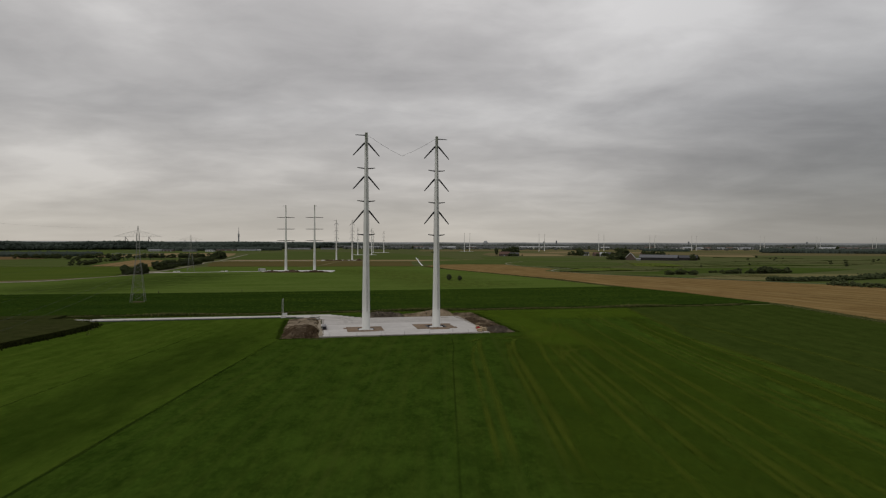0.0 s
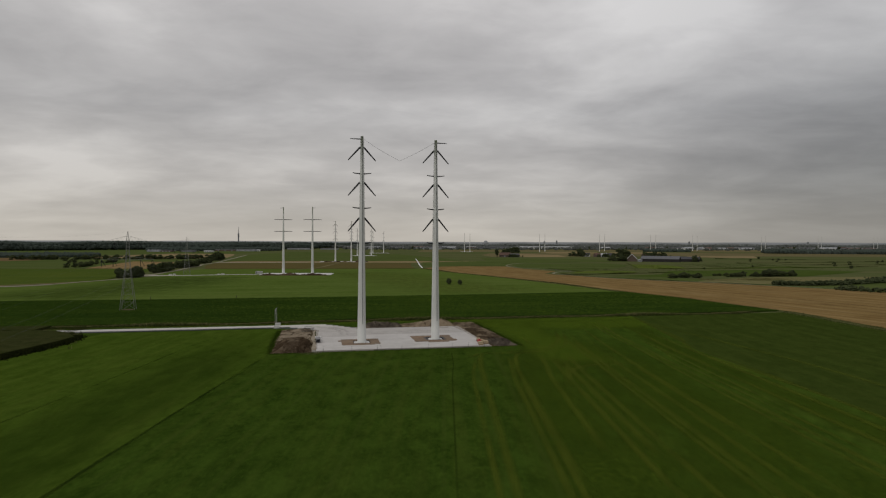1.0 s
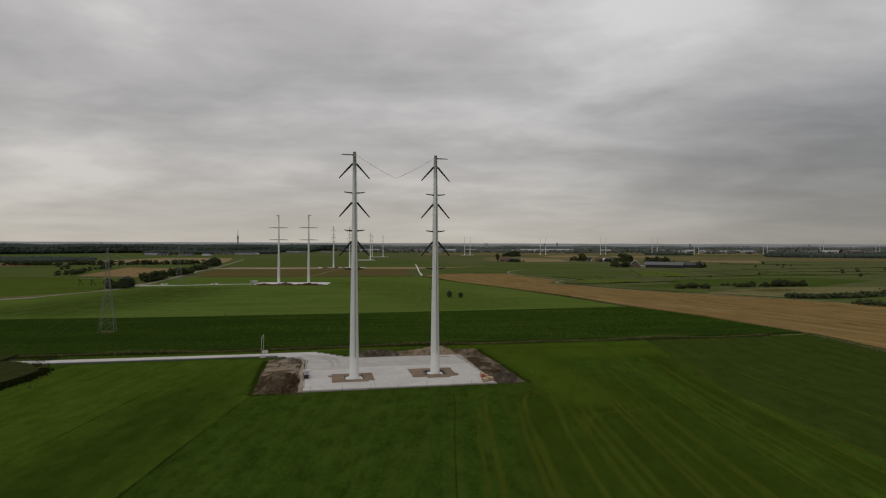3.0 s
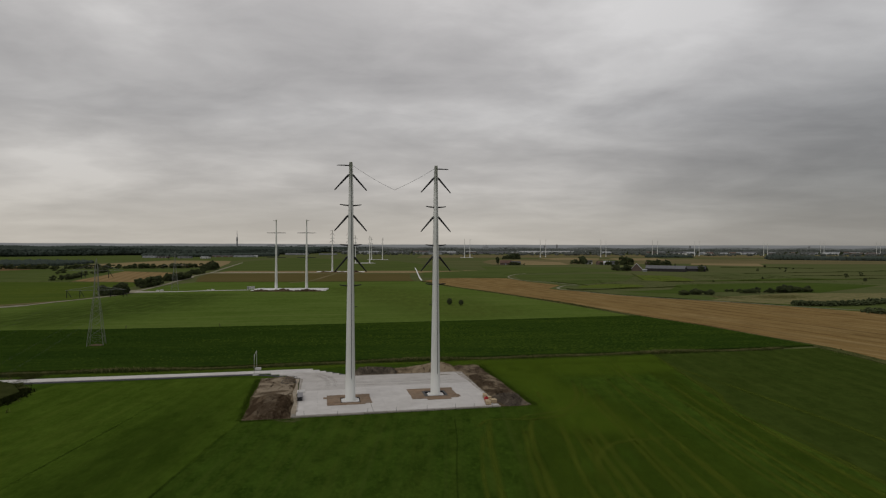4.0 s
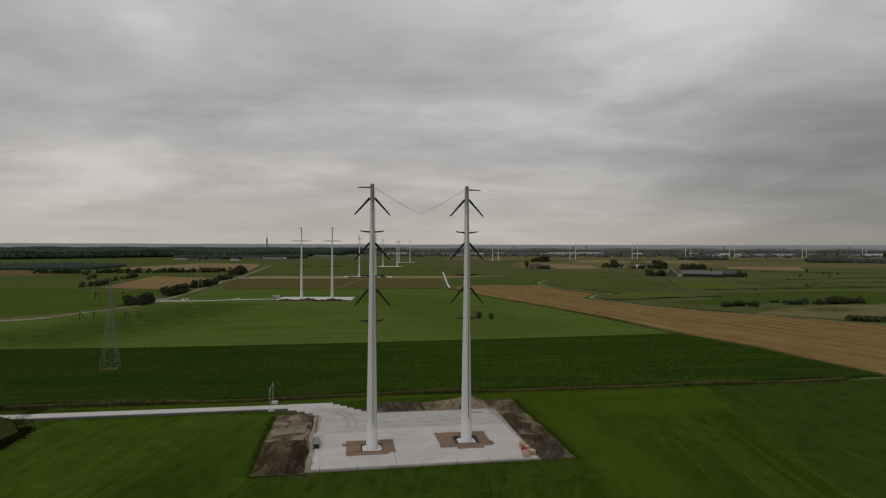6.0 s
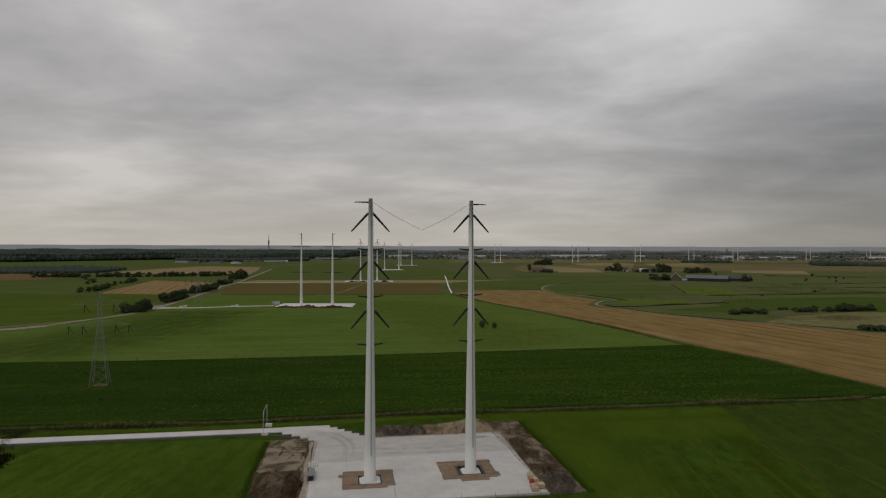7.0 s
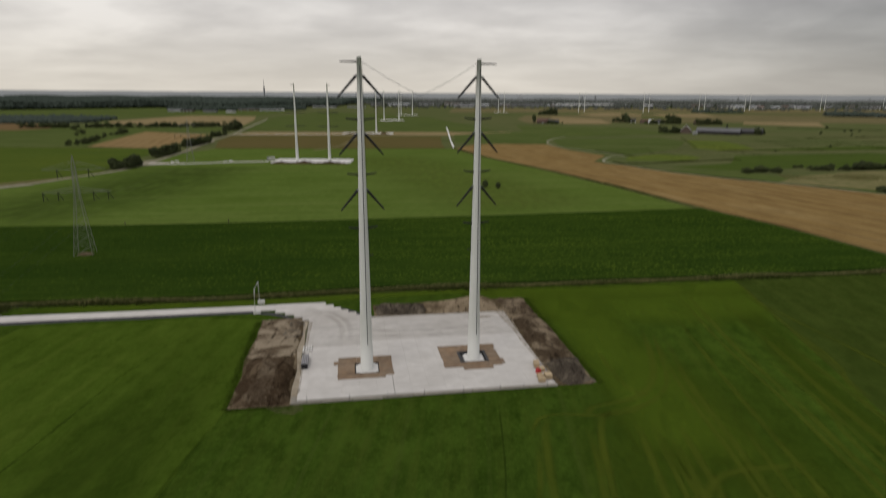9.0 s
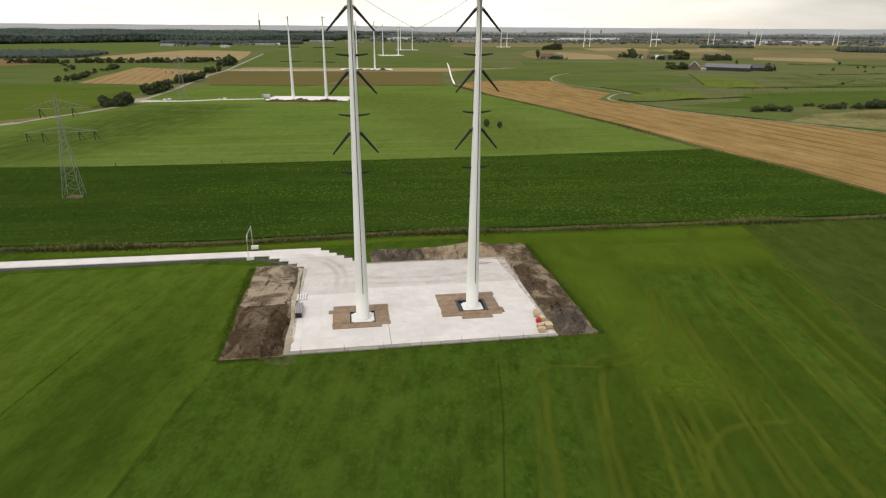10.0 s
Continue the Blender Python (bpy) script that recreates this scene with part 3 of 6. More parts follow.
def strip(name, pts, wide, z, mat, label, category="road", rag=0.08):
    """A band of the given width along a line of the plan."""
    P = [Vector((x, y, 0)) for x, y in pts]
    # rounded line
    Q = []
    for i in range(len(P) - 1):
        p0, p1, p2, p3 = P[max(i - 1, 0)], P[i], P[i + 1], P[min(i + 2, len(P) - 1)]
        k = max(2, int((p2 - p1).length / 8))
        for j in range(k):
            t = j / k
            Q.append(0.5 * ((2 * p1) + (p2 - p0) * t + (2 * p0 - 5 * p1 + 4 * p2 - p3) * t * t + (3 * p1 - p0 - 3 * p2 + p3) * t ** 3))
    Q.append(P[-1])
    rnd = random.Random(name)
    verts, faces = [], []
    for i, q in enumerate(Q):
        d = (Q[min(i + 1, len(Q) - 1)] - Q[max(i - 1, 0)]).normalized()
        s = Vector((-d.y, d.x, 0))
        w = wide / 2 * rnd.uniform(1 - rag, 1 + rag)
        a, b = q + s * w, q - s * w
        verts += [(a.x, a.y, z), (b.x, b.y, z)]
    for i in range(len(Q) - 1):
        faces.append((2 * i, 2 * i + 1, 2 * i + 3, 2 * i + 2))
    me = mesh_of(name, verts, faces, mat)
    layer = me.uv_layers.new(name="across")
    for lp in me.loops:
        layer.data[lp.index].uv = (lp.vertex_index % 2, lp.vertex_index // 2 / (len(Q) - 1))
    return tagged(new(name, me), label, category, kind="structure")


ICO = [(0, 0, -1), (0.72, -0.53, -0.45), (-0.28, -0.85, -0.45), (-0.89, 0, -0.45), (-0.28, 0.85, -0.45), (0.72, 0.53, -0.45),
       (0.28, -0.85, 0.45), (-0.72, -0.53, 0.45), (-0.72, 0.53, 0.45), (0.28, 0.85, 0.45), (0.89, 0, 0.45), (0, 0, 1)]
ICO_F = [(0, 1, 2), (1, 0, 5), (0, 2, 3), (0, 3, 4), (0, 4, 5), (1, 5, 10), (2, 1, 6), (3, 2, 7), (4, 3, 8), (5, 4, 9),
         (1, 10, 6), (2, 6, 7), (3, 7, 8), (4, 8, 9), (5, 9, 10), (6, 10, 11), (7, 6, 11), (8, 7, 11), (9, 8, 11), (10, 9, 11)]
OCT = [(1, 0, 0), (-1, 0, 0), (0, 1, 0), (0, -1, 0), (0, 0, 1), (0, 0, -1)]
OCT_F = [(0, 2, 4), (2, 1, 4), (1, 3, 4), (3, 0, 4), (2, 0, 5), (1, 2, 5), (3, 1, 5), (0, 3, 5)]


def clumps(name, centres, radii, mat, seed=0, shape="ico", flat=0.8, jag=0.35):
    """Many small uneven leaf clumps in one mesh."""
    rs = np.random.RandomState(seed)
    V, F = (np.array(ICO), np.array(ICO_F)) if shape == "ico" else (np.array(OCT, float), np.array(OCT_F))
    c, r = np.asarray(centres, float), np.asarray(radii, float)
    n, k = len(c), len(V)
    v = V[None] * (1 + rs.uniform(-jag, jag, (n, k, 1))) + rs.uniform(-jag, jag, (n, k, 3)) * 0.5
    a = rs.uniform(0, 2 * np.pi, n)
    ca, sa = np.cos(a)[:, None], np.sin(a)[:, None]
    v = np.stack([v[..., 0] * ca - v[..., 1] * sa, v[..., 0] * sa + v[..., 1] * ca, v[..., 2] * flat], -1)
    v = v * r[:, None, None] + c[:, None]
    f = F[None] + (np.arange(n) * k)[:, None, None]
    return mesh_of(name, v.reshape(-1, 3).tolist(), f.reshape(-1, 3).tolist(), mat)


def tufts(name, places, heights, mat, seed=0, blades=4, lean=0.35, width=0.09):
    """Grass or reed tufts: a few pointed blades each, in one mesh."""
    rs = np.random.RandomState(seed)
    p = np.repeat(np.asarray(places, float), blades, 0)
    h = np.repeat(np.asarray(heights, float), blades) * rs.uniform(0.6, 1.1, len(p))
    p = p + np.c_[rs.normal(0, 0.25, (len(p), 2)), np.zeros(len(p))]
    a = rs.uniform(0, 2 * np.pi, len(p))
    w = h * width + 0.05
    d = np.c_[np.cos(a), np.sin(a), np.zeros(len(p))] * w[:, None]
    top = p + np.c_[rs.normal(0, lean, (len(p), 2)) * h[:, None], h]
    v = np.stack([p - d, p + d, top], 1).reshape(-1, 3)
    f = np.arange(len(v)).reshape(-1, 3)
    return mesh_of(name, v.tolist(), f.tolist(), mat)


# ---- ground ----
tagged(new("ground", mesh_of("ground", [(-4700, -600, 0), (4700, -600, 0), (4700, 4880, 0), (-4700, 4880, 0)], [(0, 1, 2, 3)], M["meadow"])),
       "wide flat green and dun farmland reaching the horizon", "ground", kind="structure")

CROP = [(-430, -40), (-200, 9.5), (-94.7, 33.6), (-68.3, 37.2), (-41.9, 42.3), (-14.8, 49.8), (0, 53.4), (34.4, 59), (77.4, 67), (141.2, 79.5), (161.5, 84), (155.5, 102.5), (143.5, 140), (125.5, 181), (34.4, 157), (-25.8, 142.5), (-77.6, 131), (-118.7, 123), (-159.4, 117), (-300, 90), (-430, 60)]

# the near field in its mown strips, and the paler grass west of them
field("field_near", [(-300, -560), (420, -560), (420, -58), (172, -58), (168, 38), (165, 82), (141, 76), (77, 64.5), (34, 56), (0, 50.5), (-15, 46), (-42, 39.5), (-68, 34.6), (-94, 31), (-300, -10)], 0.02, M["near_grass"], "short mown grass field with pale tractor lines")
field("field_near_west", [(-29, 26), (-42, 26), (-81, 17), (-83, -40), (-98, -130), (-110, -300), (-21, -300), (-21.2, -46), (-21, -16), (-24, 5)], 0.045, M["left_grass"], "paler mown grass strip beside a ditch", wob=0.4)
strip("field_near_strip", [(-35, 28), (-34.5, 5), (-33, -16), (-32.5, -46), (-32.5, -120), (-32.5, -300)], 30, 0.047, M["near_dark"], "darker mown grass strip beside the soil heap", "field")
field("field_near_middle", [(30.5, 55.2), (33.4, 46), (39, 20), (44, -3.2), (45.5, -8), (45, -40), (45, -120), (46, -300), (100, -300), (98, -60), (94, -8), (96, 30), (100, 67.5), (77, 63.5)], 0.040, M["mid_grass"], "bright mown grass beside the pad", wob=0.5)
field("field_near_east", [(95, 68), (92, 30), (90.3, 10), (89, -8), (93, -60), (96, -300), (410, -300), (410, -62), (171, -60), (169.3, 0), (166.8, 38), (165, 62), (163, 80.5), (141, 75.4)], 0.045, M["east_grass"], "dull olive grass strip at the field's east side", wob=0.2)
strip("pale_strip", [(89, 64), (87, 35), (84.5, 10), (83.5, -12), (86, -60), (88, -160)], 10, 0.041, M["headland"], "soft paler strip of mown grass", "field")
strip("headland_1", [(14, 44), (40, 42), (66, 42), (82, 45), (104, 52)], 36, 0.042, M["verge_grass"], "bright mown headland beside the ditch", "field")
strip("headland_2", [(14, 48), (44, 51), (66, 55), (84, 58), (128, 68)], 15, 0.0435, M["verge_grass"], "bright mown headland along the ditch", "field")
strip("headland_5", [(42, 54), (46, 30), (50.5, 8), (53, -6), (55, -30)], 25, 0.0445, M["verge_grass"], "bright mown grass beside the soil bank", "field")
strip("headland_4", [(44.5, 2), (46, -8), (47, -20), (46, -60), (46, -130), (46, -400)], 28, 0.0435, M["headland"], "soft paler strip of mown grass", "field")
strip("headland_3", [(62, 30), (64, 5), (64, -20), (65, -60), (66, -130), (66, -400)], 30, 0.0425, M["headland"], "paler mown strip beside the pad", "field")
field("field_crop", CROP, 0.5, M["crop"], "dense dark green leafy crop field", 0.5, 0.35)
field("field_pasture", [(-430, 62), (-300, 92), (-159.4, 117), (-119, 124.5), (-77.6, 132.5), (-44, 141.3), (-25.8, 144), (34.4, 158), (124, 180), (103, 249), (66, 336), (28, 417), (-1, 494), (-127, 477), (-226, 466), (-236, 400), (-226, 345), (-218, 300), (-224, 262), (-231, 230), (-240, 208), (-430, 160)], 0.05, M["pasture"], "pale green pasture with faint mowing streaks", wob=0.4)
# two feathered bands, the west one darker and the east one paler
strip("pasture_rank", [(-190, 118), (-175, 180), (-170, 260), (-180, 330)], 120, 0.056, M["rank"], "darker grass in the pasture", "field")
strip("pasture_light", [(50, 165), (20, 240), (-20, 330), (-60, 420)], 110, 0.058, M["lightgrass"], "paler grass in the pasture", "field")
field("field_stubble", [(-0.6, 496), (28, 418.5), (66, 338), (103, 251), (127, 184), (145, 141), (157, 104), (165, 83), (166.5, 60), (167.5, 38), (170, 0), (172, -60), (420, -60), (420, 60), (330, 120), (272, 196), (243, 232), (218, 260), (178, 294), (150, 327), (132, 363), (121, 374), (115, 390), (120, 402), (134, 438), (111, 486), (95, 558), (53, 560), (20.6, 548)], 0.10, M["stubble"], "orange-brown grain stubble with straw rows", wob=0.5)
field("field_brown", [(-226.8, 468), (-159, 475), (-127, 479), (-8.6, 496), (-16, 560), (-22, 671), (-214, 652), (-281, 642), (-262, 560)], 0.08, M["ploughed"], "brown dried-off crop field", wob=0.5)
field("field_yellow_strip", [(-284, 655), (-160, 671), (-20, 690), (88, 713), (91, 780), (-285, 728)], 0.09, M["yellow"], "narrow strip of ripe pale grain")
field("field_green_far", [(-310, 735), (-100, 752), (54, 762), (20, 950), (-86, 1300), (-280, 1540), (-430, 1666), (-425, 1200), (-345, 880)], 0.12, M["green"], "bright green far pasture")
field("field_green_east", [(0, 560), (96, 557), (112, 640), (134, 680), (300, 760), (260, 930), (90, 960), (90, 790), (-8, 700)], 0.11, M["green"], "green meadow beside the winding track")
field("field_olive_west", [(-430, 160), (-249, 216), (-236, 240), (-226, 288), (-241, 326), (-262, 440), (-282, 456), (-353, 460), (-430, 457), (-900, 450), (-900, 60)], 0.06, M["olive"], "yellow-green pasture", wob=0.5)
field("field_orange_west", [(-355, 472), (-284, 462), (-291, 550), (-311, 658), (-423, 708)], 0.10, M["stubble_west"], "orange stubble field behind the farm road", wob=0.4)
field("field_green_west", [(-900, 452), (-430, 459), (-357, 471), (-425, 711), (-330, 700), (-340, 830), (-600, 775), (-900, 690)], 0.07, M["green"], "green pasture beside a hedge")
field("field_brown_west", [(-605, 705), (-588, 754), (-662, 878), (-745, 874), (-1200, 830), (-1200, 640)], 0.12, M["brownfield"], "bare brown ploughed field", wob=0.5)
field("field_dun_west", [(-600, 878), (-556, 883), (-362, 908), (-412, 1090), (-471, 1272), (-560, 1300), (-633, 1296), (-640, 1000)], 0.13, M["yellow"], "pale orange stubble in the distance")
field("field_green_wood", [(-2400, 1200), (-930, 1110), (-690, 1110), (-635, 1300), (-475, 1280), (-500, 1700), (-900, 1960), (-2400, 1960)], 0.11, M["green"], "pale green meadow before the woods")
field("field_wheat_east", [(523, 1090), (632, 1012), (715, 1195), (570, 1200)], 0.12, M["yellow"], "small ripe wheat field")
field("field_dun_east", [(120, 1060), (300, 1120), (520, 1160), (900, 1180), (1700, 1300), (1700, 1760), (600, 1700), (150, 1500), (110, 1250)], 0.08, M["dun"], "dry dun meadow land")
field("field_dun_far", [(-60, 1750), (700, 1900), (2200, 1900), (3000, 2500), (600, 2500), (-60, 2300)], 0.10, M["dun"], "dry grassland before the town")
field("field_bright_east", [(152, 432), (186, 459), (211, 447), (214, 428), (200, 411), (171, 398), (142, 396)], 0.10, M["bright"], "yellow-flowering meadow patch", wob=2)
field("field_bright_farm", [(268, 640), (310, 630), (310, 575), (298, 522), (255, 500), (241, 530), (256, 590)], 0.10, M["bright"], "yellow-flowering meadow patch below the farm", wob=3)
field("field_lush_east", [(250, 450), (394, 495), (450, 450), (330, 352), (262, 361), (213, 337), (164, 352), (221, 386)], 0.09, M["lush"], "lush green pasture before the thorn bushes", wob=0.5)
field("field_meadow_east", [(111, 636), (252, 688), (265, 626), (222, 520), (152, 442), (142, 468), (108, 524)], 0.06, M["green"], "green meadow inside the track's bend", wob=0.5)
field("field_verge_east", [(146, 334), (201, 342), (225, 300), (252, 258), (243, 238), (180, 300), (155, 330)], 0.085, M["green"], "green verge beside the winding track", wob=0.5)
field("field_strip_east", [(295, 520), (446, 581), (520, 560), (416, 531), (308, 505)], 0.095, M["lush"], "narrow lush green strip", wob=0.5)
field("field_tan_strip", [(306, 1684), (424, 1812), (498, 1717), (448, 1525), (319, 1505)], 0.15, M["yellow"], "far pale dry field", wob=2)
field("field_green_strip", [(438, 1484), (523, 1497), (503, 1351), (399, 1336)], 0.15, M["green"], "far narrow green field", wob=2)
field("field_tan_far", [(530, 1722), (699, 1805), (655, 1560), (483, 1455)], 0.14, M["yellow"], "far pale dry field", wob=1)
field("field_scrub_east", [(207, 278), (236, 258), (262, 240), (420, 330), (380, 350), (300, 345), (237, 312)], 0.12, M["tussock"], "rough dry grass between thorn bushes")
field("field_green_right", [(240, 235), (300, 130), (600, 250), (760, 520), (500, 470), (420, 330), (262, 240)], 0.07, M["green"], "green pasture behind the stubble", wob=0.5)
field("field_tan_clump", [(180, 1050), (272, 1056), (290, 1250), (200, 1420)], 0.14, M["yellow"], "small pale stubble field by the trees")
field("field_rough_west", [(-83, 6), (-89, 12.5), (-96, 17.3), (-103, 17), (-104, 28), (-300, -14), (-300, -240), (-114, -130), (-90, -60), (-85, -31), (-83, -10)], 0.95, M["rough"], "rough tussocky grass beside a ditch", 0.95, 0.5)

# ---- roads, tracks, ditches ----
strip("road_farm", [(-330, 160), (-262, 200), (-241, 213), (-233, 231), (-230, 250), (-223, 275), (-219, 305), (-223, 336), (-229, 372), (-239, 428), (-250, 474), (-264, 546), (-276, 582), (-289, 668), (-324, 815), (-405, 1152)], 4.2, 0.16, M["track"], "pale grey farm road along a tree row")
strip("road_site", [(-221, 336), (-191, 340), (-172, 351), (-139, 361)], 5.0, 0.18, M["concrete"], "pale concrete site road to the pylon pad")
strip("road_site_far", [(-290, 673), (-223, 681), (-150, 699)], 5.0, 0.18, M["concrete"], "pale concrete site road far off")
field("road_junction", [(-230, 322), (-220, 316), (-214, 328), (-198, 337), (-198, 343), (-222, 346), (-229, 362), (-233, 352)], 0.175, M["track"], "sandy widening where the site road meets the farm road", wob=0.8)
strip("road_verge", [(-300, 180), (-262, 202), (-242, 214), (-234, 228)], 9.0, 0.15, M["track"], "pale gravel beside the farm road")
strip("track_winding", [(330, 172), (290, 198), (243, 235), (218, 263), (178, 297), (150, 330), (134, 364), (125, 379), (124, 397), (138, 431), (150, 437), (136, 474), (106, 522), (100, 582), (113, 641), (134, 683)], 2.3, 0.20, M["grasstrack"], "pale winding farm track beside the stubble", "track")
strip("track_cross", [(-130, 460), (-117, 500), (-118, 576), (-120, 660)], 5.0, 0.15, M["dun"], "faint wheel track across the brown field", "track")
strip("track_verge", [(-228, 256), (-260, 215), (-330, 165)], 9.0, 0.14, M["dun"], "worn sandy verge beside the farm road", "track")
strip("ditch_white", [(-26, 890), (-18, 770), (-11.5, 662), (-7, 590), (-1, 508)], 1.6, 0.17, M["white"], "white plastic sheet lying along a ditch", "sheet", 0.3)
DITCH_A = [(136, 492), (146, 470), (156, 450), (158, 432)]
DITCH_B = [(131, 390), (134, 376), (150, 377), (187, 395), (215, 407), (237, 419), (239, 411)]
DITCH_C = [(253, 500), (280, 504), (310, 511), (339, 518), (425, 543), (560, 588)]
for i, pts in enumerate((DITCH_B, DITCH_A, DITCH_C, [(100, 645), (120, 680), (150, 690)],
                         [(350, 638), (374, 632), (415, 628)], [(384, 555), (405, 578), (434, 614), (420, 621)], [(413, 716), (412, 686), (407, 649)], [(-232, 296), (-240, 330)], [(56, 580), (97, 569)], [(-8, 496), (-110, 480), (-226, 468)], [(-282, 461), (-357, 470)])):
    strip("ditch_%d" % (i + 1), pts, 2.6, 0.21, M["sedge"], "narrow dark overgrown ditch", "ditch")
for i, (pts, wide) in enumerate((([(280, 690), (259, 594), (245, 534)], 2.2), ([(520, 950), (602, 939), (660, 905)], 4.0), ([(690, 1424), (718, 1434), (851, 1466), (914, 1400), (1100, 1380)], 6.0),
                               ([(380, 1606), (617, 1668), (732, 1619), (900, 1600)], 7.0), ([(860, 1980), (995, 1893), (1110, 1831), (1400, 1800)], 9.0), ([(440, 700), (560, 740), (700, 800), (900, 860)], 3.0), ([(470, 640), (620, 650), (760, 690)], 2.6))):
    strip("ditch_far_%d" % (i + 1), pts, wide, 0.22, M["sedge"], "far dark overgrown ditch on the plain", "ditch", 0.35)
strip("ditch_near", [(-300, -13.5), (-94, 31.2), (-73, 34.8), (-52, 38.6), (-38, 41.3), (-30, 43)], 1.6, 0.03, M["water"], "dark water in a narrow ditch", "ditch")
strip("ditch_bank", [(-300, -14.2), (-94, 30.4), (-73, 34), (-52, 37.9), (-38, 40.6), (-14, 46), (0, 49.7), (34, 55.4), (77, 63.6)], 2.6, 0.026, M["rough"], "dark rank bank of a narrow ditch", "ditch")
strip("road_bank", [(-92, 27), (-60, 33), (-30, 39), (0, 46.5), (24, 52), (44, 54.5)], 6.0, 0.028, M["verge_grass"], "bright green grass verge between road and ditch", "verge")

# wheel lines pressed into the near grass
TRAM_A = [[(74.5, 60), (74, 43), (73.4, 15), (74.4, -6), (74.4, -32), (75.5, -100), (76, -170)],
           [(76.8, 60), (76.5, 43), (75.4, 15), (76.3, -6), (76.2, -32), (77.5, -100), (78, -170)],
           [(60.8, 25), (58.2, 0.6), (58.6, -21), (58.5, -39), (58.6, -113), (58.8, -170)],
           [(62.6, 25), (60, 0.7), (60.2, -21), (59.9, -39), (60.2, -113), (60.4, -170)],
           [(30.4, -21), (29.5, -33), (28.9, -43), (29, -110)],
           [(38.8, -16), (38.3, -30), (37.5, -43), (36.8, -112)],
           [(40.3, -15), (39.6, -30), (38.7, -43), (38.4, -112)]]
TRAM_B = [[(38.5, -15), (40.6, -11), (45, -9), (50, -6), (54, 1), (56.6, 12), (58.5, 28)],
           [(40.2, -16), (42.5, -13), (46, -11.4), (51.4, -8.2), (56, -1), (58.4, 11), (60.4, 27)],
           [(92.8, 37), (92.8, 20), (91.7, 7), (88, -9), (93, -60), (95, -120)],
           [(69, 40), (67.5, 10), (67, -20), (67.4, -60), (67.6, -140)],
           [(84.5, 50), (83.5, 12), (83.2, -10), (84, -60), (85, -140)],
           [(49, -18), (48.6, -40), (48.8, -100)],
           [(53.5, -14), (53.2, -40), (53.4, -110)]]
TRAM_C = [[(80, -2), (79.7, -13), (78.4, -25), (80, -90)],
                      [(70, -25.5), (64.3, -26.7), (60.3, -27.4), (56, -28.8), (52.5, -32), (50.4, -36.2), (48.4, -42.4), (46, -60)],
           [(66.6, -29.7), (66.3, -35.2), (66.6, -40.7), (66.8, -80)],
           [(46.9, -15), (46.4, -24.6), (45.8, -35.2), (45.2, -41.4), (44.5, -90)],
           [(79.2, 11), (80.2, 0), (80.4, -11), (80.4, -22), (81, -70)],
           [(33, -14.6), (31.9, -18), (31.2, -28), (31.1, -43), (31, -110)],
           [(50, -9), (47, -12), (40.6, -13.8), (35.2, -13.7), (31, -15.4), (29.4, -21)],
           [(43.5, -12.5), (41.1, -16), (39.6, -25), (39.2, -36), (39, -100)],
           [(49.3, -12), (49.5, -26), (50.2, -34), (49, -44), (49, -120)],
           [(51, -18), (51, -30), (50.9, -38), (51.2, -90)],
           [(46.2, 12), (46.6, 5), (48.2, -3.5), (51.5, -6)],
           [(90, 58), (97, 30), (103, 0), (109, -40), (112, -110)],
           [(63.5, -12), (63.2, -30), (63.4, -60), (63.6, -130)],
           [(87, 24), (87.6, 0), (88, -20), (89, -70), (90, -150)]]
for i, pts in enumerate(TRAM_A + TRAM_B + TRAM_C):
    strip("tramline_%d" % (i + 1), pts, (1.4, 1.8, 1.5, 2.0)[i % 4], 0.055 + 0.0015 * i, M["tramline"], "faint pale wheel line in the grass", "wheel line")
strip("mowing_edge_1", [(24.6, -5.5), (24.7, -13.3), (24.9, -23.0), (24.9, -31.0), (24.5, -44), (24.3, -90), (24, -160)], 0.5, 0.05, M["darkline"], "dark line where two mown strips meet", "mowing line")
strip("mowing_edge_2", [(-21.1, -14), (-21.2, -46), (-21.1, -120), (-21, -300)], 1.0, 0.052, M["rutline"], "dark line where two mown strips meet", "mowing line")
strip("mowing_edge_5", [(-41.9, 25), (-45.1, -4), (-45.2, -31), (-45.7, -120), (-45.9, -300)], 0.8, 0.054, M["darkline"], "dark line where two mown strips meet", "mowing line")
strip("mowing_edge_3", [(89.5, -8), (90.8, 10), (92.5, 30), (95, 66)], 1.4, 0.053, M["tramline"], "pale line where two mown strips meet", "mowing line")
strip("mowing_edge_4", [(89.2, -8), (93, -60), (96, -300)], 1.6, 0.053, M["tramline"], "pale line where two mown strips meet", "mowing line")
strip("stubble_verge", [(-0.6, 495), (28, 417.5), (66, 337), (103, 250), (126.5, 183), (144.3, 140.5), (156.5, 103), (164, 82), (165.5, 60), (166.5, 38), (169, 0), (171, -60)], 6.5, 0.125, M["bankline"], "grassy tan-green bank along the stubble", "verge")
strip("field_edge_west", [(-900, 451), (-430, 458), (-374, 464), (-316, 459), (-284, 458)], 3.2, 0.14, M["paleline"], "pale dry grass along a field edge", "verge")
field("scuffed_ground", [(-14, -12.6), (-8.6, -13.4), (-8, -15), (-9.4, -16.6), (-12, -16.4), (-14.5, -14.8)], 0.06, M["scuffed"], "trampled bare patch in the grass at the pad corner", wob=0.3)

# ---- the construction pad, laid of concrete road plates ----
PAD_TURN = 11.8
PA = radians(PAD_TURN)
UX, UY = math.cos(PA), math.sin(PA)
P0 = (-10.0, -12.22)


def plan(u, v):
    return P0[0] + u * UX - v * UY, P0[1] + u * UY + v * UX


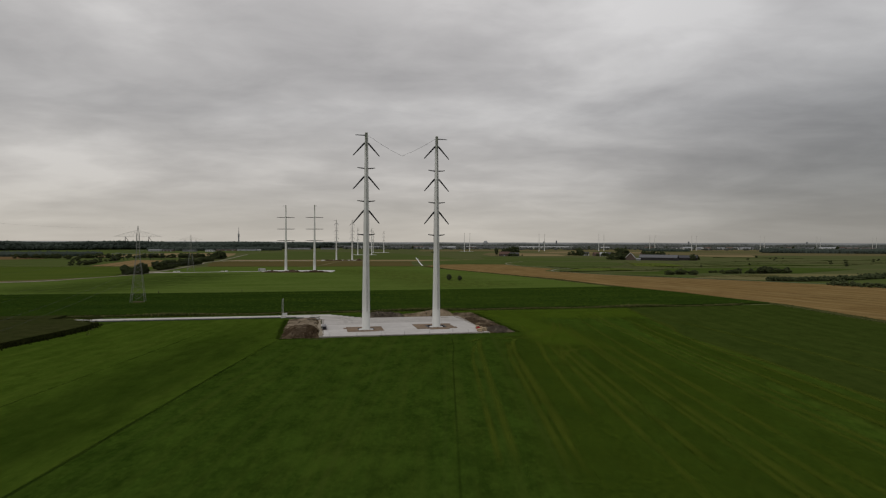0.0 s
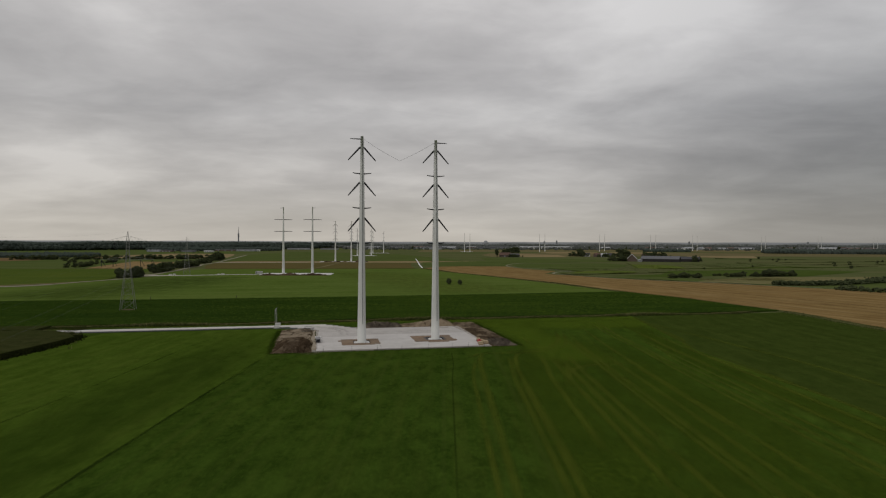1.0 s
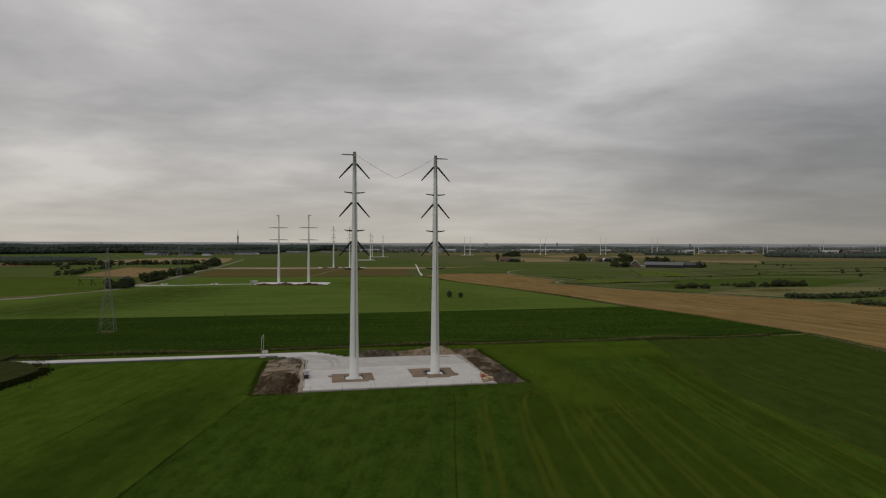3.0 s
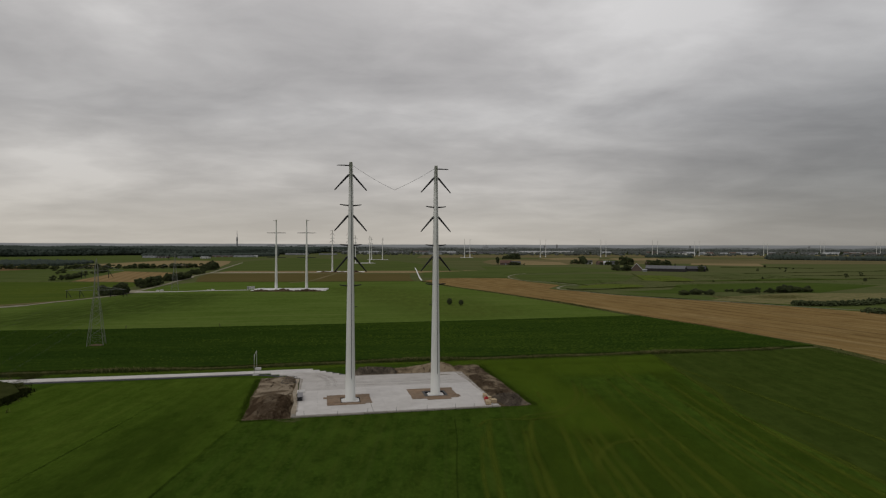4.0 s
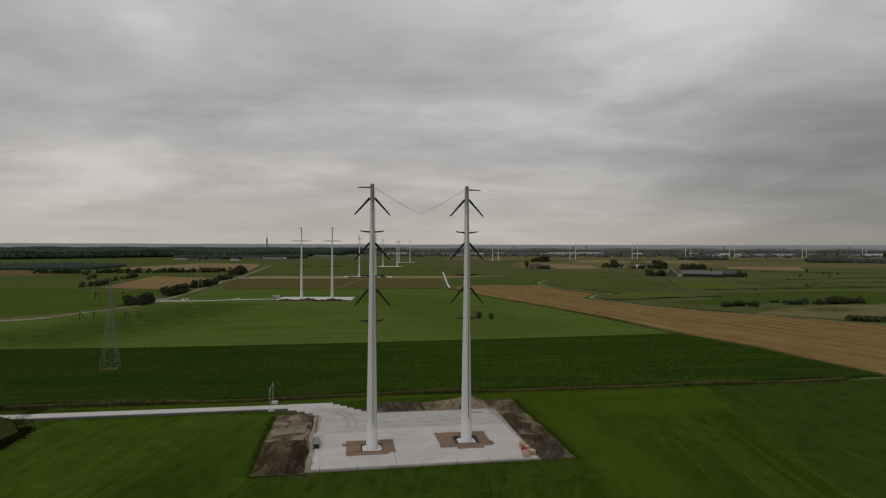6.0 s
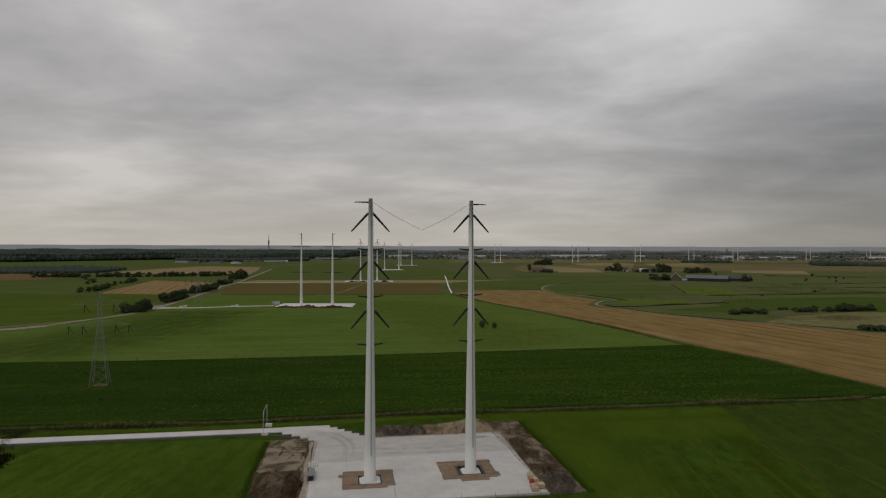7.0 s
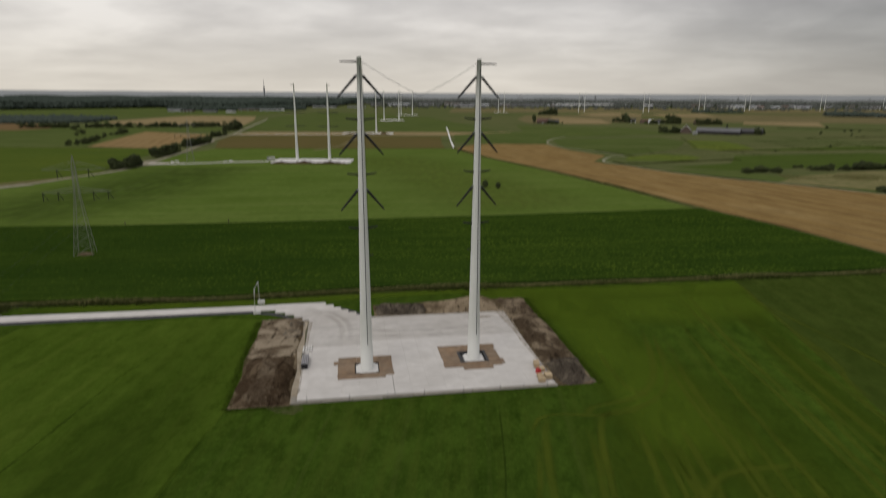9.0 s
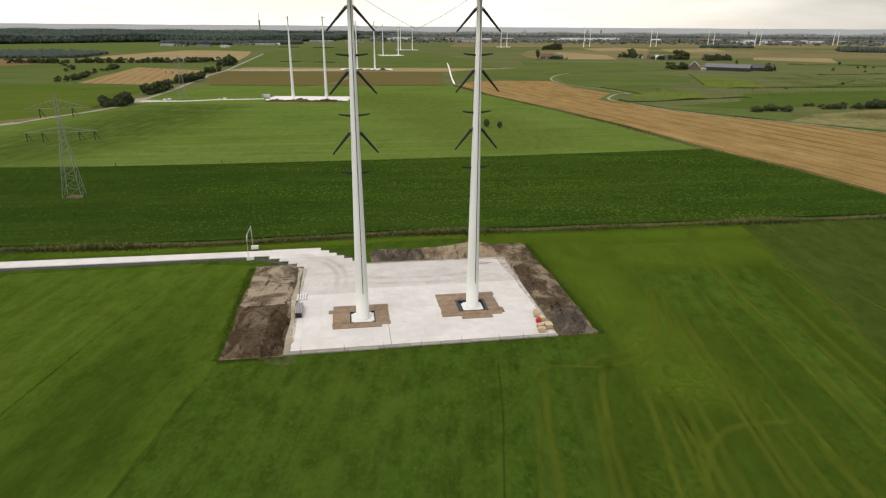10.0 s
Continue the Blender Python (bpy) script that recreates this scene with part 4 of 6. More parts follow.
def uv(x, y):
    dx_, dy_ = x - P0[0], y - P0[1]
    return dx_ * UX + dy_ * UY, -dx_ * UY + dy_ * UX


POLES = [(-0.1, 1.1), (20.26, 7.33)]
MATS = [(-5.6, 5.0, -4.2, 5.2), (-6.3, 5.2, -3.9, 6.2)]    # about each pole, in the pad's axes
PAD_Z = 0.26


def soil_heap(name, u0, u1, v0, v1, high, mat, label, seed, step=0.3, lumps=1.0, run=2.2, furrow=0.0, clods=0.1, crust=None, dry=None):
    """A heap or bank of earth: a mesh of uneven heights that runs out to nothing at its ragged rim; dry earth lies where crust(a, b) says."""
    nu, nv = int((u1 - u0) / step), int((v1 - v0) / step)
    verts, faces = [], []
    for j in range(nv + 1):
        for i in range(nu + 1):
            a, b = i / nu, j / nv
            u, v = u0 + (u1 - u0) * a, v0 + (v1 - v0) * b
            x, y = plan(u, v)
            rim = min(a * (u1 - u0), (1 - a) * (u1 - u0), b * (v1 - v0), (1 - b) * (v1 - v0))
            rag = noise.noise((x * 0.3, y * 0.3, seed)) * 1.0 + noise.noise((x * 1.1, y * 1.1, seed)) * 0.5
            e = max(0.0, min(1.0, (rim + rag - 0.1) / run))
            e = e * e * (3 - 2 * e)
            broad = 0.5 + 0.8 * noise.noise((x * 0.13, y * 0.13, seed + 5.0))
            grain = 0.32 * noise.noise((x * 0.6, y * 0.6, seed)) + 0.24 * noise.noise((x * 1.7, y * 1.7, seed)) + 0.17 * noise.noise((x * 3.9, y * 3.9, seed))
            if furrow:
                # wheel ruts along the bank
                grain -= furrow * max(0.0, math.sin(u * 2.6 + 0.7 * noise.noise((v * 0.08, seed, 0.0)))) ** 3
            hh = high(a, b)
            z = e * (hh * (0.6 + 0.5 * broad) + lumps * grain * min(1.0, 0.25 + hh * 0.6) + 0.05) - 0.22 * (1 - min(1.0, e * 4))
            verts.append((x, y, z))
    for j in range(nv):
        for i in range(nu):
            q = j * (nu + 1) + i
            faces.append((q, q + 1, q + nu + 2, q + nu + 1))
    for x, y, z in verts[::7]:
        if z > 0.12 and CL.random() < clods:
            CLOD_AT.append((x, y, z + 0.02))
    me = mesh_of(name, verts, faces, mat, True)
    if crust:
        me.materials.append(dry)
        for p in me.polygons:
            x, y, _ = p.center
            u, v = uv(x, y)
            n = 0.55 * noise.noise((x * 0.5, y * 0.5, seed)) + 0.5 * noise.noise((x * 1.6, y * 1.6, seed)) + 0.3 * noise.noise((x * 4.0, y * 4.0, seed))
            p.material_index = int(crust((u - u0) / (u1 - u0), (v - v0) / (v1 - v0)) + n > 0.5)
    return tagged(new(name, me), label, "soil mound")


CL = random.Random(3)
CLOD_AT = []


def bell(x, c, w):
    return math.exp(-((x - c) / w) ** 2)


def step(x, lo, hi):
    t = max(0.0, min(1.0, (x - lo) / (hi - lo)))
    return t * t * (3 - 2 * t)


def soil_patch(pts, mat, label, z=0.075):
    return field("soil_ground", [plan(u, v) for u, v in pts], z, M[mat], label, wob=0.5)


soil_patch([(-11.4, -1.2), (-1.2, -1.4), (-0.1, 0.6), (-0.1, 38.4), (-2.6, 40.2), (-6, 41.2), (-10.7, 40.0), (-11.2, 24)], "rim_soil", "trodden pale brown soil beside the pad")
soil_patch([(-1.1, -0.9), (-0.05, -0.9), (-0.05, 38.0), (-1.2, 38.3), (-0.9, 30), (-1.5, 22), (-0.8, 12), (-1.2, 5)], "sand_rim", "strip of pale sand along the plates", 0.15)
soil_patch([(46.2, -0.6), (53.4, -0.9), (53.9, 3), (54.2, 20), (53.8, 34), (52.4, 48.2), (30, 48.5), (15.0, 47.4), (15.2, 39.2), (46.2, 39.2)], "rim_soil", "trodden brown soil round the pad's corner")
soil_heap("earth_mound", -11.5, -0.7, -1.6, 21.5, lambda a, b: 2.0 * step(a, -0.05, 0.4) * (1 - 0.5 * step(a, 0.85, 1.0)) * (1 - step(b, 0.66, 0.93)) * (0.7 + 0.3 * bell(b, 0.42, 0.3)), M["soil"], "dark brown soil heap with dry pale patches beside the pad", 1.0, lumps=0.6, run=2.3,
          crust=lambda a, b: 0.95 * bell(a, 0.50, 0.13) * bell(b, 0.5, 0.35) + 0.62 * bell(b, 0.14, 0.16) * bell(a, 0.42, 0.3), dry=M["dry_soil"])
soil_heap("earth_mound", -11.6, -0.6, 18.5, 41.2, lambda a, b: 0.22 + 0.5 * bell(b, 0.9, 0.16) * bell(a, 0.7, 0.3), M["mixed_soil"], "flattened pale brown dug soil beside the pad", 7.0, lumps=0.7)
soil_heap("earth_mound", 14.9, 28.2, 38.9, 47.6, lambda a, b: 1.6 * bell(b, 0.5, 0.42), M["grey_soil"], "grey clay heap behind the concrete pad", 3.0)
soil_heap("earth_mound", 26.6, 46.4, 38.9, 48.8, lambda a, b: 2.0 * bell(a, 0.66, 0.3) * bell(b, 0.5, 0.5) + 0.35, M["pale_soil"], "long tan sand heap behind the pad", 4.0, lumps=0.75)
soil_heap("earth_mound", 46.4, 54.4, 8.0, 49.0, lambda a, b: 0.38 + 0.5 * bell(b, 0.25, 0.16) * bell(a, 0.4, 0.3), M["bank_soil"], "long brown soil bank along the pad", 11.0, lumps=0.55, run=1.4, furrow=0.5)
soil_heap("earth_mound", 46.7, 54.9, -1.2, 11.5, lambda a, b: 1.25 * bell(a, 0.5, 0.45) * bell(b, 0.45, 0.5), M["grey_soil"], "grey-brown soil heap at the pad corner", 6.0, lumps=1.1)

pad = thing("pavement_pad", *plan(0, 0), 0, PAD_TURN, "pale concrete road plates laid as a work pad", "pavement", kind="structure")
plate_meshes = {}


def plate(parent, u0, u1, v0, v1, rnd, stuff="concrete"):
    """One concrete plate with bevelled rims, a few millimetres off true."""
    w, d = round(u1 - u0 - 0.008, 3), round(v1 - v0 - 0.008, 3)
    if (w, d, stuff) not in plate_meshes:
        bm = bmesh.new()
        box(bm, -w / 2, w / 2, -d / 2, d / 2, -0.2, 0.0)
        top = [e for e in bm.edges if all(v.co.z > -0.1 for v in e.verts)]
        bmesh.ops.bevel(bm, geom=top, offset=0.004, segments=1, affect="EDGES")
        me = bpy.data.meshes.new("plate")
        bm.to_mesh(me)
        bm.free()
        me.materials.append(M[stuff])
        plate_meshes[(w, d, stuff)] = me
    ob = new("plate", plate_meshes[(w, d, stuff)])
    ob.parent = parent
    ob.matrix_basis = pose((u0 + u1) / 2 + rnd.uniform(-0.003, 0.003), (v0 + v1) / 2 + rnd.uniform(-0.003, 0.003), PAD_Z + rnd.uniform(-0.005, 0.005), rnd.uniform(-0.06, 0.06), rnd.uniform(-0.05, 0.05), rnd.uniform(-0.05, 0.05))


# grey beams along the front edge, in two lines set a little apart
kerb = thing("edge_beams", *plan(0, 0), 0, PAD_TURN, "row of weathered grey beams along the pad's front", "kerb", kind="structure")
kr = random.Random(4)
for k in range(9):
    u0 = -0.95 + k * 5.28
    back = -0.12 if u0 < 16 else 0.0 if u0 < 30 else 0.1
    bm = bmesh.new()
    box(bm, u0, u0 + 5.2, -0.92 + back + kr.uniform(-0.05, 0.05), -0.1 + min(back, 0), 0.0, 0.24 + kr.uniform(-0.02, 0.02), 0.02)
    part("beam", bm, M["kerbgrey"], kerb)
bm = bmesh.new()
box(bm, -0.95, -0.1, -0.1, 1.6, 0.0, 0.2, 0.02)
part("beam", bm, M["kerbgrey"], kerb)

# clods of earth on the mounds
cr = np.random.RandomState(12)
tagged(new("soil_clods", clumps("soil_clods", CLOD_AT, cr.uniform(0.06, 0.22, len(CLOD_AT)), M["soil"], 13, "oct", 0.7)), "loose clods of earth on the mounds", "soil clods", kind="stuff")

# mats of timber round each foundation; the pits: u0, u1, v0, v1 about the pole
PITS = [(-2.35, 2.3, -2.35, 2.35), (-2.95, 2.85, -2.1, 3.05)]
for (px, py), (a0, a1, b0, b1), (h0, h1, g0, g1) in zip(POLES, MATS, PITS):
    west = px < 5
    mat_thing = thing("timber_mat_floor", px, py, 0, PAD_TURN, "brown timber mats laid round a pylon foundation", "ground mat", "timber mats")
    rnd = random.Random(px)
    # mats in rows: behind, beside and before the pit
    rows_ = [(b0, (b0 + g0) / 2), ((b0 + g0) / 2, g0), (g0, (g0 + g1) / 2), ((g0 + g1) / 2, g1), (g1, (g1 + b1) / 2), ((g1 + b1) / 2, b1)]
    for k, (v0, v1) in enumerate(rows_):
        spans = [(a0, h0), (h1, a1)] if k in (2, 3) else [(a0, a0 * 0.35), (a0 * 0.35, a1 * 0.45), (a1 * 0.45, a1)]
        for c0, c1 in spans:
            e0 = c0 + (rnd.uniform(-0.12, 0.12) if c0 == a0 else 0)
            e1 = c1 + (rnd.uniform(-0.12, 0.12) if c1 == a1 else 0)
            if west and k == 0 and c1 == a1:
                e1 -= 1.7
            if not west and k == 5 and c1 == a1:
                e1 += 0.3
            n = max(2, round((v1 - v0) / 0.6))
            for i in range(n):
                y0, y1 = v0 + (v1 - v0) * i / n, v0 + (v1 - v0) * (i + 1) / n
                bm = bmesh.new()
                box(bm, e0 + 0.012, e1 - 0.012, y0 + 0.006, y1 - 0.006, PAD_Z + 0.01, PAD_Z + 0.12 + rnd.uniform(-0.006, 0.008))
                part("board", bm, M["timber"], mat_thing)
    extra = [(a0 - 0.75, a0 + 0.1, 2.2, 3.5)] if west else [(-2.8, 3.0, b0 - 1.3, b0 - 0.02), (a1 + 0.05, a1 + 0.55, -3.3, -1.2)]
    for x0, x1, y0, y1 in extra:
        bm = bmesh.new()
        box(bm, x0, x1, y0, y1, PAD_Z + 0.01, PAD_Z + 0.13, 0.01)
        part("board", bm, M["timber"], mat_thing, "odd mat lying at the edge")
    # lining boards of the pit
    lin = M["timber_dark"] if west else M["black"]
    thick = 0.12 if west else 0.55
    for v in (g0, g1):
        bm = bmesh.new()
        t = thick if (v == g1 or west) else 0.2
        box(bm, h0, h1, min(v, v - math.copysign(t, v)), max(v, v - math.copysign(t, v)), 0.03, PAD_Z + 0.16, 0.02)
        part("lining_board", bm, lin, mat_thing, "dark lining board of the pit")
    for u in (h0, h1):
        bm = bmesh.new()
        t = thick
        box(bm, min(u, u - math.copysign(t, u)), max(u, u - math.copysign(t, u)), g0 + 0.21, g1 - thick - 0.01, 0.03, PAD_Z + 0.15, 0.02)
        part("lining_board", bm, lin, mat_thing, "dark lining board of the pit")
    # near-black panel over the shallow pit's floor
    bm = bmesh.new()
    box(bm, h0 + 0.13, h1 - 0.13, g0 + 0.13, g1 - 0.13, -0.05, 0.05)
    part("pit_floor", bm, M["black"], mat_thing, "near-black bottom of the pit")
    slab = thing("pylon_foundation", px, py, 0, PAD_TURN, "white square concrete foundation block under a pylon", "foundation", "pylon foundations")
    bm = bmesh.new()
    w = 2.1 if west else 1.95
    box(bm, -w, w, -w, w, 0.06, 0.32)
    bmesh.ops.bevel(bm, geom=[e for e in bm.edges if abs((e.verts[0].co - e.verts[1].co).z) > 0.1], offset=0.45, segments=4, affect="EDGES")
    part("block", bm, M["foundation"], slab)
    bm = bmesh.new()
    tube(bm, [(0, 0, 0.32), (0, 0, 0.38)], 1.36, 32)
    part("grout_ring", bm, M["foundation"], slab)

# ---- pylons ----
RAKE = 17.0


def taper(z):
    return 1.22 + (0.40 - 1.22) * z / 57.4


def monopole(px, py, side, turn, vees=(54.5, 44.75, 34.9), bars=(47.05, 37.5, 27.8), span=2.6, top_reach=3.3, lift=0.24, fine=True, thick=1.0, base=0.34, height=57.4, label="", group="", stem="power_pylon"):
    """A slender conical steel pylon with dark insulator arms. side: +1 or -1, the way its top arm points."""
    p = thing(stem, px, py, 0, turn, label, "power pylon", group)
    sides = 40 if fine else 16
    bm = bmesh.new()
    zs = [base + (height - base) * k / 8 for k in range(9)]
    tube(bm, [(0, 0, z) for z in zs], [taper(z) for z in zs], sides)
    part("pole", bm, M["pole"], p, smooth=True)
    if fine:
        for z in (19.5, 38.5):
            bm = bmesh.new()
            tube(bm, [(0, 0, z - 0.05), (0, 0, z + 0.05)], taper(z) + 0.012, sides)
            part("joint_ring", bm, M["pole"], p, smooth=True)
        bm = bmesh.new()
        tube(bm, [(0, 0, base - 0.02), (0, 0, base + 0.1)], taper(0) + 0.06, sides)
        part("base_flange", bm, M["pole"], p)
        bm = bmesh.new()
        ang = radians(-86.5 if side < 0 else -81)
        pts = [((taper(z) + 0.05) * math.cos(ang), (taper(z) + 0.05) * math.sin(ang), z) for z in (5.6, 20, 38, 56)]
        tube(bm, pts, 0.055, 6)
        part("climbing_rail", bm, M["rail"], p, "dark climbing rail")
        # short bracket on the inner side, with a thin line run down to it
        r = taper(22.7)
        bm = bmesh.new()
        tube(bm, [(-side * r * 0.95, 0, 22.7), (-side * (r + 0.75), 0, 22.72)], 0.1, 6)
        part("bracket", bm, M["insulator"], p, "short dark bracket")
        bm = bmesh.new()
        tube(bm, [(-side * (taper(z) + 0.12), 0, z) for z in (22.7, 40, 56.5)], 0.018, 4)
        part("tag_line", bm, M["rail"], p, "thin line along the pole")
    bm = bmesh.new()
    tube(bm, [(0, 0, height), (0, 0, height + 0.12)], [taper(height) * 1.02, taper(height) * 0.8], sides)
    part("cap", bm, M["pole"], p)
    n = 8 if fine else 5
    r = taper(height - 1)
    bm = bmesh.new()
    tube(bm, [(side * r * 0.9, 0, height - 0.75), (side * (top_reach - 0.5), 0, height - 0.75), (side * top_reach, 0, height - 0.8)], [0.16, 0.11, 0.07], n)
    part("top_arm", bm, M["insulator"], p, "short dark top arm")
    for z in vees:
        for s in (-1, 1):
            r = taper(z)
            a, b = Vector((s * r * 0.95, 0, z)), Vector((s * 3.88, 0, z - 3.8))
            if fine:
                bm = bmesh.new()
                tube(bm, [a, a.lerp(b, 0.08)], 0.22, n)
                part("arm_socket", bm, M["galv"], p, "steel arm socket")
            bm = bmesh.new()
            tube(bm, [a.lerp(b, 0.06), a.lerp(b, 0.5), a.lerp(b, 0.94), b], [0.26, 0.21, 0.15, 0.09], n)
            part("brace_arm", bm, M["insulator"], p, "slanting dark insulator arm")
    for z in bars:
        for s in (-1, 1):
            r = taper(z)
            bm = bmesh.new()
            tube(bm, [(s * r * 0.95, 0, z), (s * (r + 0.3), 0, z + 0.02), (s * (span + r) * 0.6, 0, z + lift * 0.5), (s * span, 0, z + lift)], [0.2 * thick, 0.17 * thick, 0.14 * thick, 0.1 * thick], n)
            part("cross_arm", bm, M["insulator"], p, "dark horizontal insulator arm")
    return p


monopole(*POLES[0], -1, RAKE, label="tall pale grey conical steel pylon with drooping dark arms", group="near pylons")
monopole(*POLES[1], 1, RAKE, label="tall pale grey conical steel pylon with drooping dark arms", group="near pylons")

# slack rope between the two pole tops, drawn down in the middle
ra = Vector((POLES[0][0] + 0.4, POLES[0][1], 56.7))
rb = Vector((POLES[1][0] - 0.4, POLES[1][1], 56.7))
rm = (ra + rb) / 2 + Vector((0, 0, -5.6))
bm = bmesh.new()
pts = [ra.lerp(rm, k / 8) - Vector((0, 0, 0.28 * math.sin(math.pi * k / 8))) for k in range(9)] + [rm.lerp(rb, k / 8) - Vector((0, 0, 0.28 * math.sin(math.pi * k / 8))) for k in range(1, 9)]
tube(bm, pts, 0.032, 5)
me = bpy.data.meshes.new("rope")
bm.to_mesh(me)
bm.free()
me.materials.append(M["rail"])
tagged(new("rope", me), "thin dark rope slung between two pylon tops", "rope")

# the second pair, with straight arms, on its own pad
for px, py, s in ((-115.7, 357.7, -1), (-89.9, 354.4, 1)):
    monopole(px, py, s, 8, vees=(), bars=(47.6, 37.5, 27.4), span=7.6, top_reach=2.6, lift=0.0, fine=False, thick=1.7, base=0.0, height=58.4, label="tall pale grey conical steel pylon with long thin straight arms", group="second pylon pair")
for px, py, s in ((-132.0, 702.0, -1), (-109.6, 704.0, 1)):
    monopole(px, py, s, 4, vees=(54.5, 44.5, 34.5), bars=(47, 37.5, 27.5), span=3, fine=False, thick=1.4, base=0.0, height=58.6, label="distant pale grey conical steel pylon with drooping arms", group="third pylon pair")
for px, py, s in ((-160.0, 1120.0, -1), (-136.0, 1165.0, 1), (-163.0, 1430.0, -1), (-140.0, 1480.0, 1)):
    monopole(px, py, s, 2, vees=(54, 44, 34), bars=(), fine=False, base=0.0, height=58, label="far off pale conical steel pylon with small arms", group="far pylons")
# the long row of pairs to the north-east
FAR = [(820.5, 1730), (830, 1790), (952.5, 1850), (962, 1900), (1058, 1930), (1067, 1980), (1148, 2060), (1157, 2110), (1222, 2200), (1230, 2250), (1343, 2350), (1350, 2400), (1443, 2600), (1449, 2650), (1541, 2800), (1548, 2850)]
for k, (bx, d) in enumerate(FAR):
    monopole(22.7 + (bx - 784) / 1077 * (d + 175), d, -1 if k % 2 == 0 else 1, -20, vees=(), bars=(), fine=False, base=0.0, height=57.5, label="far off white conical steel pylon without arms", group="pylon row on the horizon")


def site_pad(x, y, w, d, turn, label, soil=True):
    """A far pad: pale plates in a sheet with a stepped rim, with a dark bank of earth in front."""
    e = thing("pavement_site", x, y, 0, turn, label, "pavement", kind="structure")
    rnd = random.Random(x)
    k = 0
    yy = -d / 2
    while yy < d / 2:
        bm = bmesh.new()
        box(bm, -w / 2 + rnd.uniform(-1, 1.5), w / 2 + rnd.uniform(-1.5, 1), yy, yy + 3.96, 0.1, 0.45)
        part("slab_row", bm, M["foundation"], e)
        yy += 4
    if soil:
        n = 90
        verts, faces = [], []
        for i in range(n + 1):
            for j in range(7):
                a, b = i / n, j / 6
                h = 3.0 * math.sin(math.pi * b) * min(1, 6 * a, 6 * (1 - a)) * (0.6 + 0.75 * noise.noise((a * w * 0.13, b, x)) + 0.3 * noise.noise((a * w * 0.5, b * 3, x)))
                verts.append((-w / 2 + a * w, -d / 2 - 7 + b * 6.6, max(h, 0) - 0.02))
        for i in range(n):
            for j in range(6):
                q = i * 7 + j
                faces.append((q, q + 7, q + 8, q + 1))
        ob = new("earth_mound", mesh_of("earth_mound", verts, faces, M["soil"], True))
        ob.matrix_basis = pose(x, y, 0, 0, 0, turn)
        tagged(ob, "long dark earth bank before a far pad", "soil mound")
    return e


site_pad(-106, 366, 60, 26, 4, "pale concrete pad under the second pylon pair")
site_pad(-122, 712, 66, 24, 4, "pale concrete pad under the third pylon pair")
site_pad(-148, 1140, 46, 36, 20, "far pale work pad under two pylons", False)
site_pad(-150, 1455, 52, 24, 10, "far pale work pad under two pylons", False)
site_pad(96, 1770, 40, 24, 0, "far pale work pad on the plain", False)


# ---- lattice pylons of the old line ----
def lattice(x, y, turn):
    p = thing("lattice_pylon", x, y, 0, turn, "grey galvanised lattice pylon with two cross arms", "lattice pylon", "lattice pylons")

    def half(z):
        return 2.75 - (2.75 - 0.72) * z / 20 if z < 20 else max(0.08, 0.72 - (0.72 - 0.45) * (z - 20) / 8.5) if z < 28.5 else 0.45 * (32.3 - z) / 3.8 + 0.04

    zs = [0, 3.6, 6.8, 9.6, 12.0, 14.0, 15.8, 17.4, 18.9, 20.3, 21.6, 22.8, 24, 25.2, 26.4, 27.6, 29]
    C = [(-1, -1), (1, -1), (1, 1), (-1, 1)]
    for cx, cy in C:
        bm = bmesh.new()
        tube(bm, [(cx * half(z), cy * half(z), z) for z in (0, 10, 20, 25, 28.5, 32.3)], 0.065, 4)
        part("leg", bm, M["lattice"], p)
    for (ax, ay), (bx, by) in zip(C, C[1:] + C[:1]):
        for z0, z1 in zip(zs, zs[1:]):
            h0, h1 = half(z0), half(z1)
            bars = [((ax * h0, ay * h0, z0), (bx * h1, by * h1, z1)), ((bx * h0, by * h0, z0), (ax * h1, ay * h1, z1))]
            if z1 < 10:
                bars.append(((ax * h1, ay * h1, z1), (bx * h1, by * h1, z1)))
            for q0, q1 in bars:
                bm = bmesh.new()
                beam(bm, q0, q1, 0.045)
                part("brace", bm, M["lattice"], p)
    for z, span, hang in ((27.8, 9.0, (4.4,)), (20.7, 10.0, (9.2, 5.0))):
        bm = bmesh.new()
        for s in (-1, 1):
            h = half(z)
            tip = Vector((s * span, 0, z + 0.1))
            n = 6
            for cy in (-1, 1):
                a = Vector((s * h, cy * h, z))
                beam(bm, a, tip, 0.06)
                b = Vector((s * h, cy * h, z + (2.6 if z > 25 else 1.5)))
                beam(bm, b, tip, 0.05)
                for k in range(n):
                    f, g = k / n, (k + 0.5) / n
                    beam(bm, a.lerp(tip, f), b.lerp(tip, g), 0.02)
                    beam(bm, b.lerp(tip, g), a.lerp(tip, (k + 1) / n), 0.02)
        arm = part("cross_arm", bm, M["lattice"], p)
        for s in (-1, 1):
            for q in hang:
                bm = bmesh.new()
                tube(bm, [(s * q - 0.35, 0, z), (s * q - 0.35, 0, z - 2.7)], 0.12, 6)
                tube(bm, [(s * q - 0.3, 0, z), (s * q + 1.1, 0, z - 2.5)], 0.09, 6)
                part("insulator", bm, M["insulator"], arm, "dark hanging insulator pair")
    return p


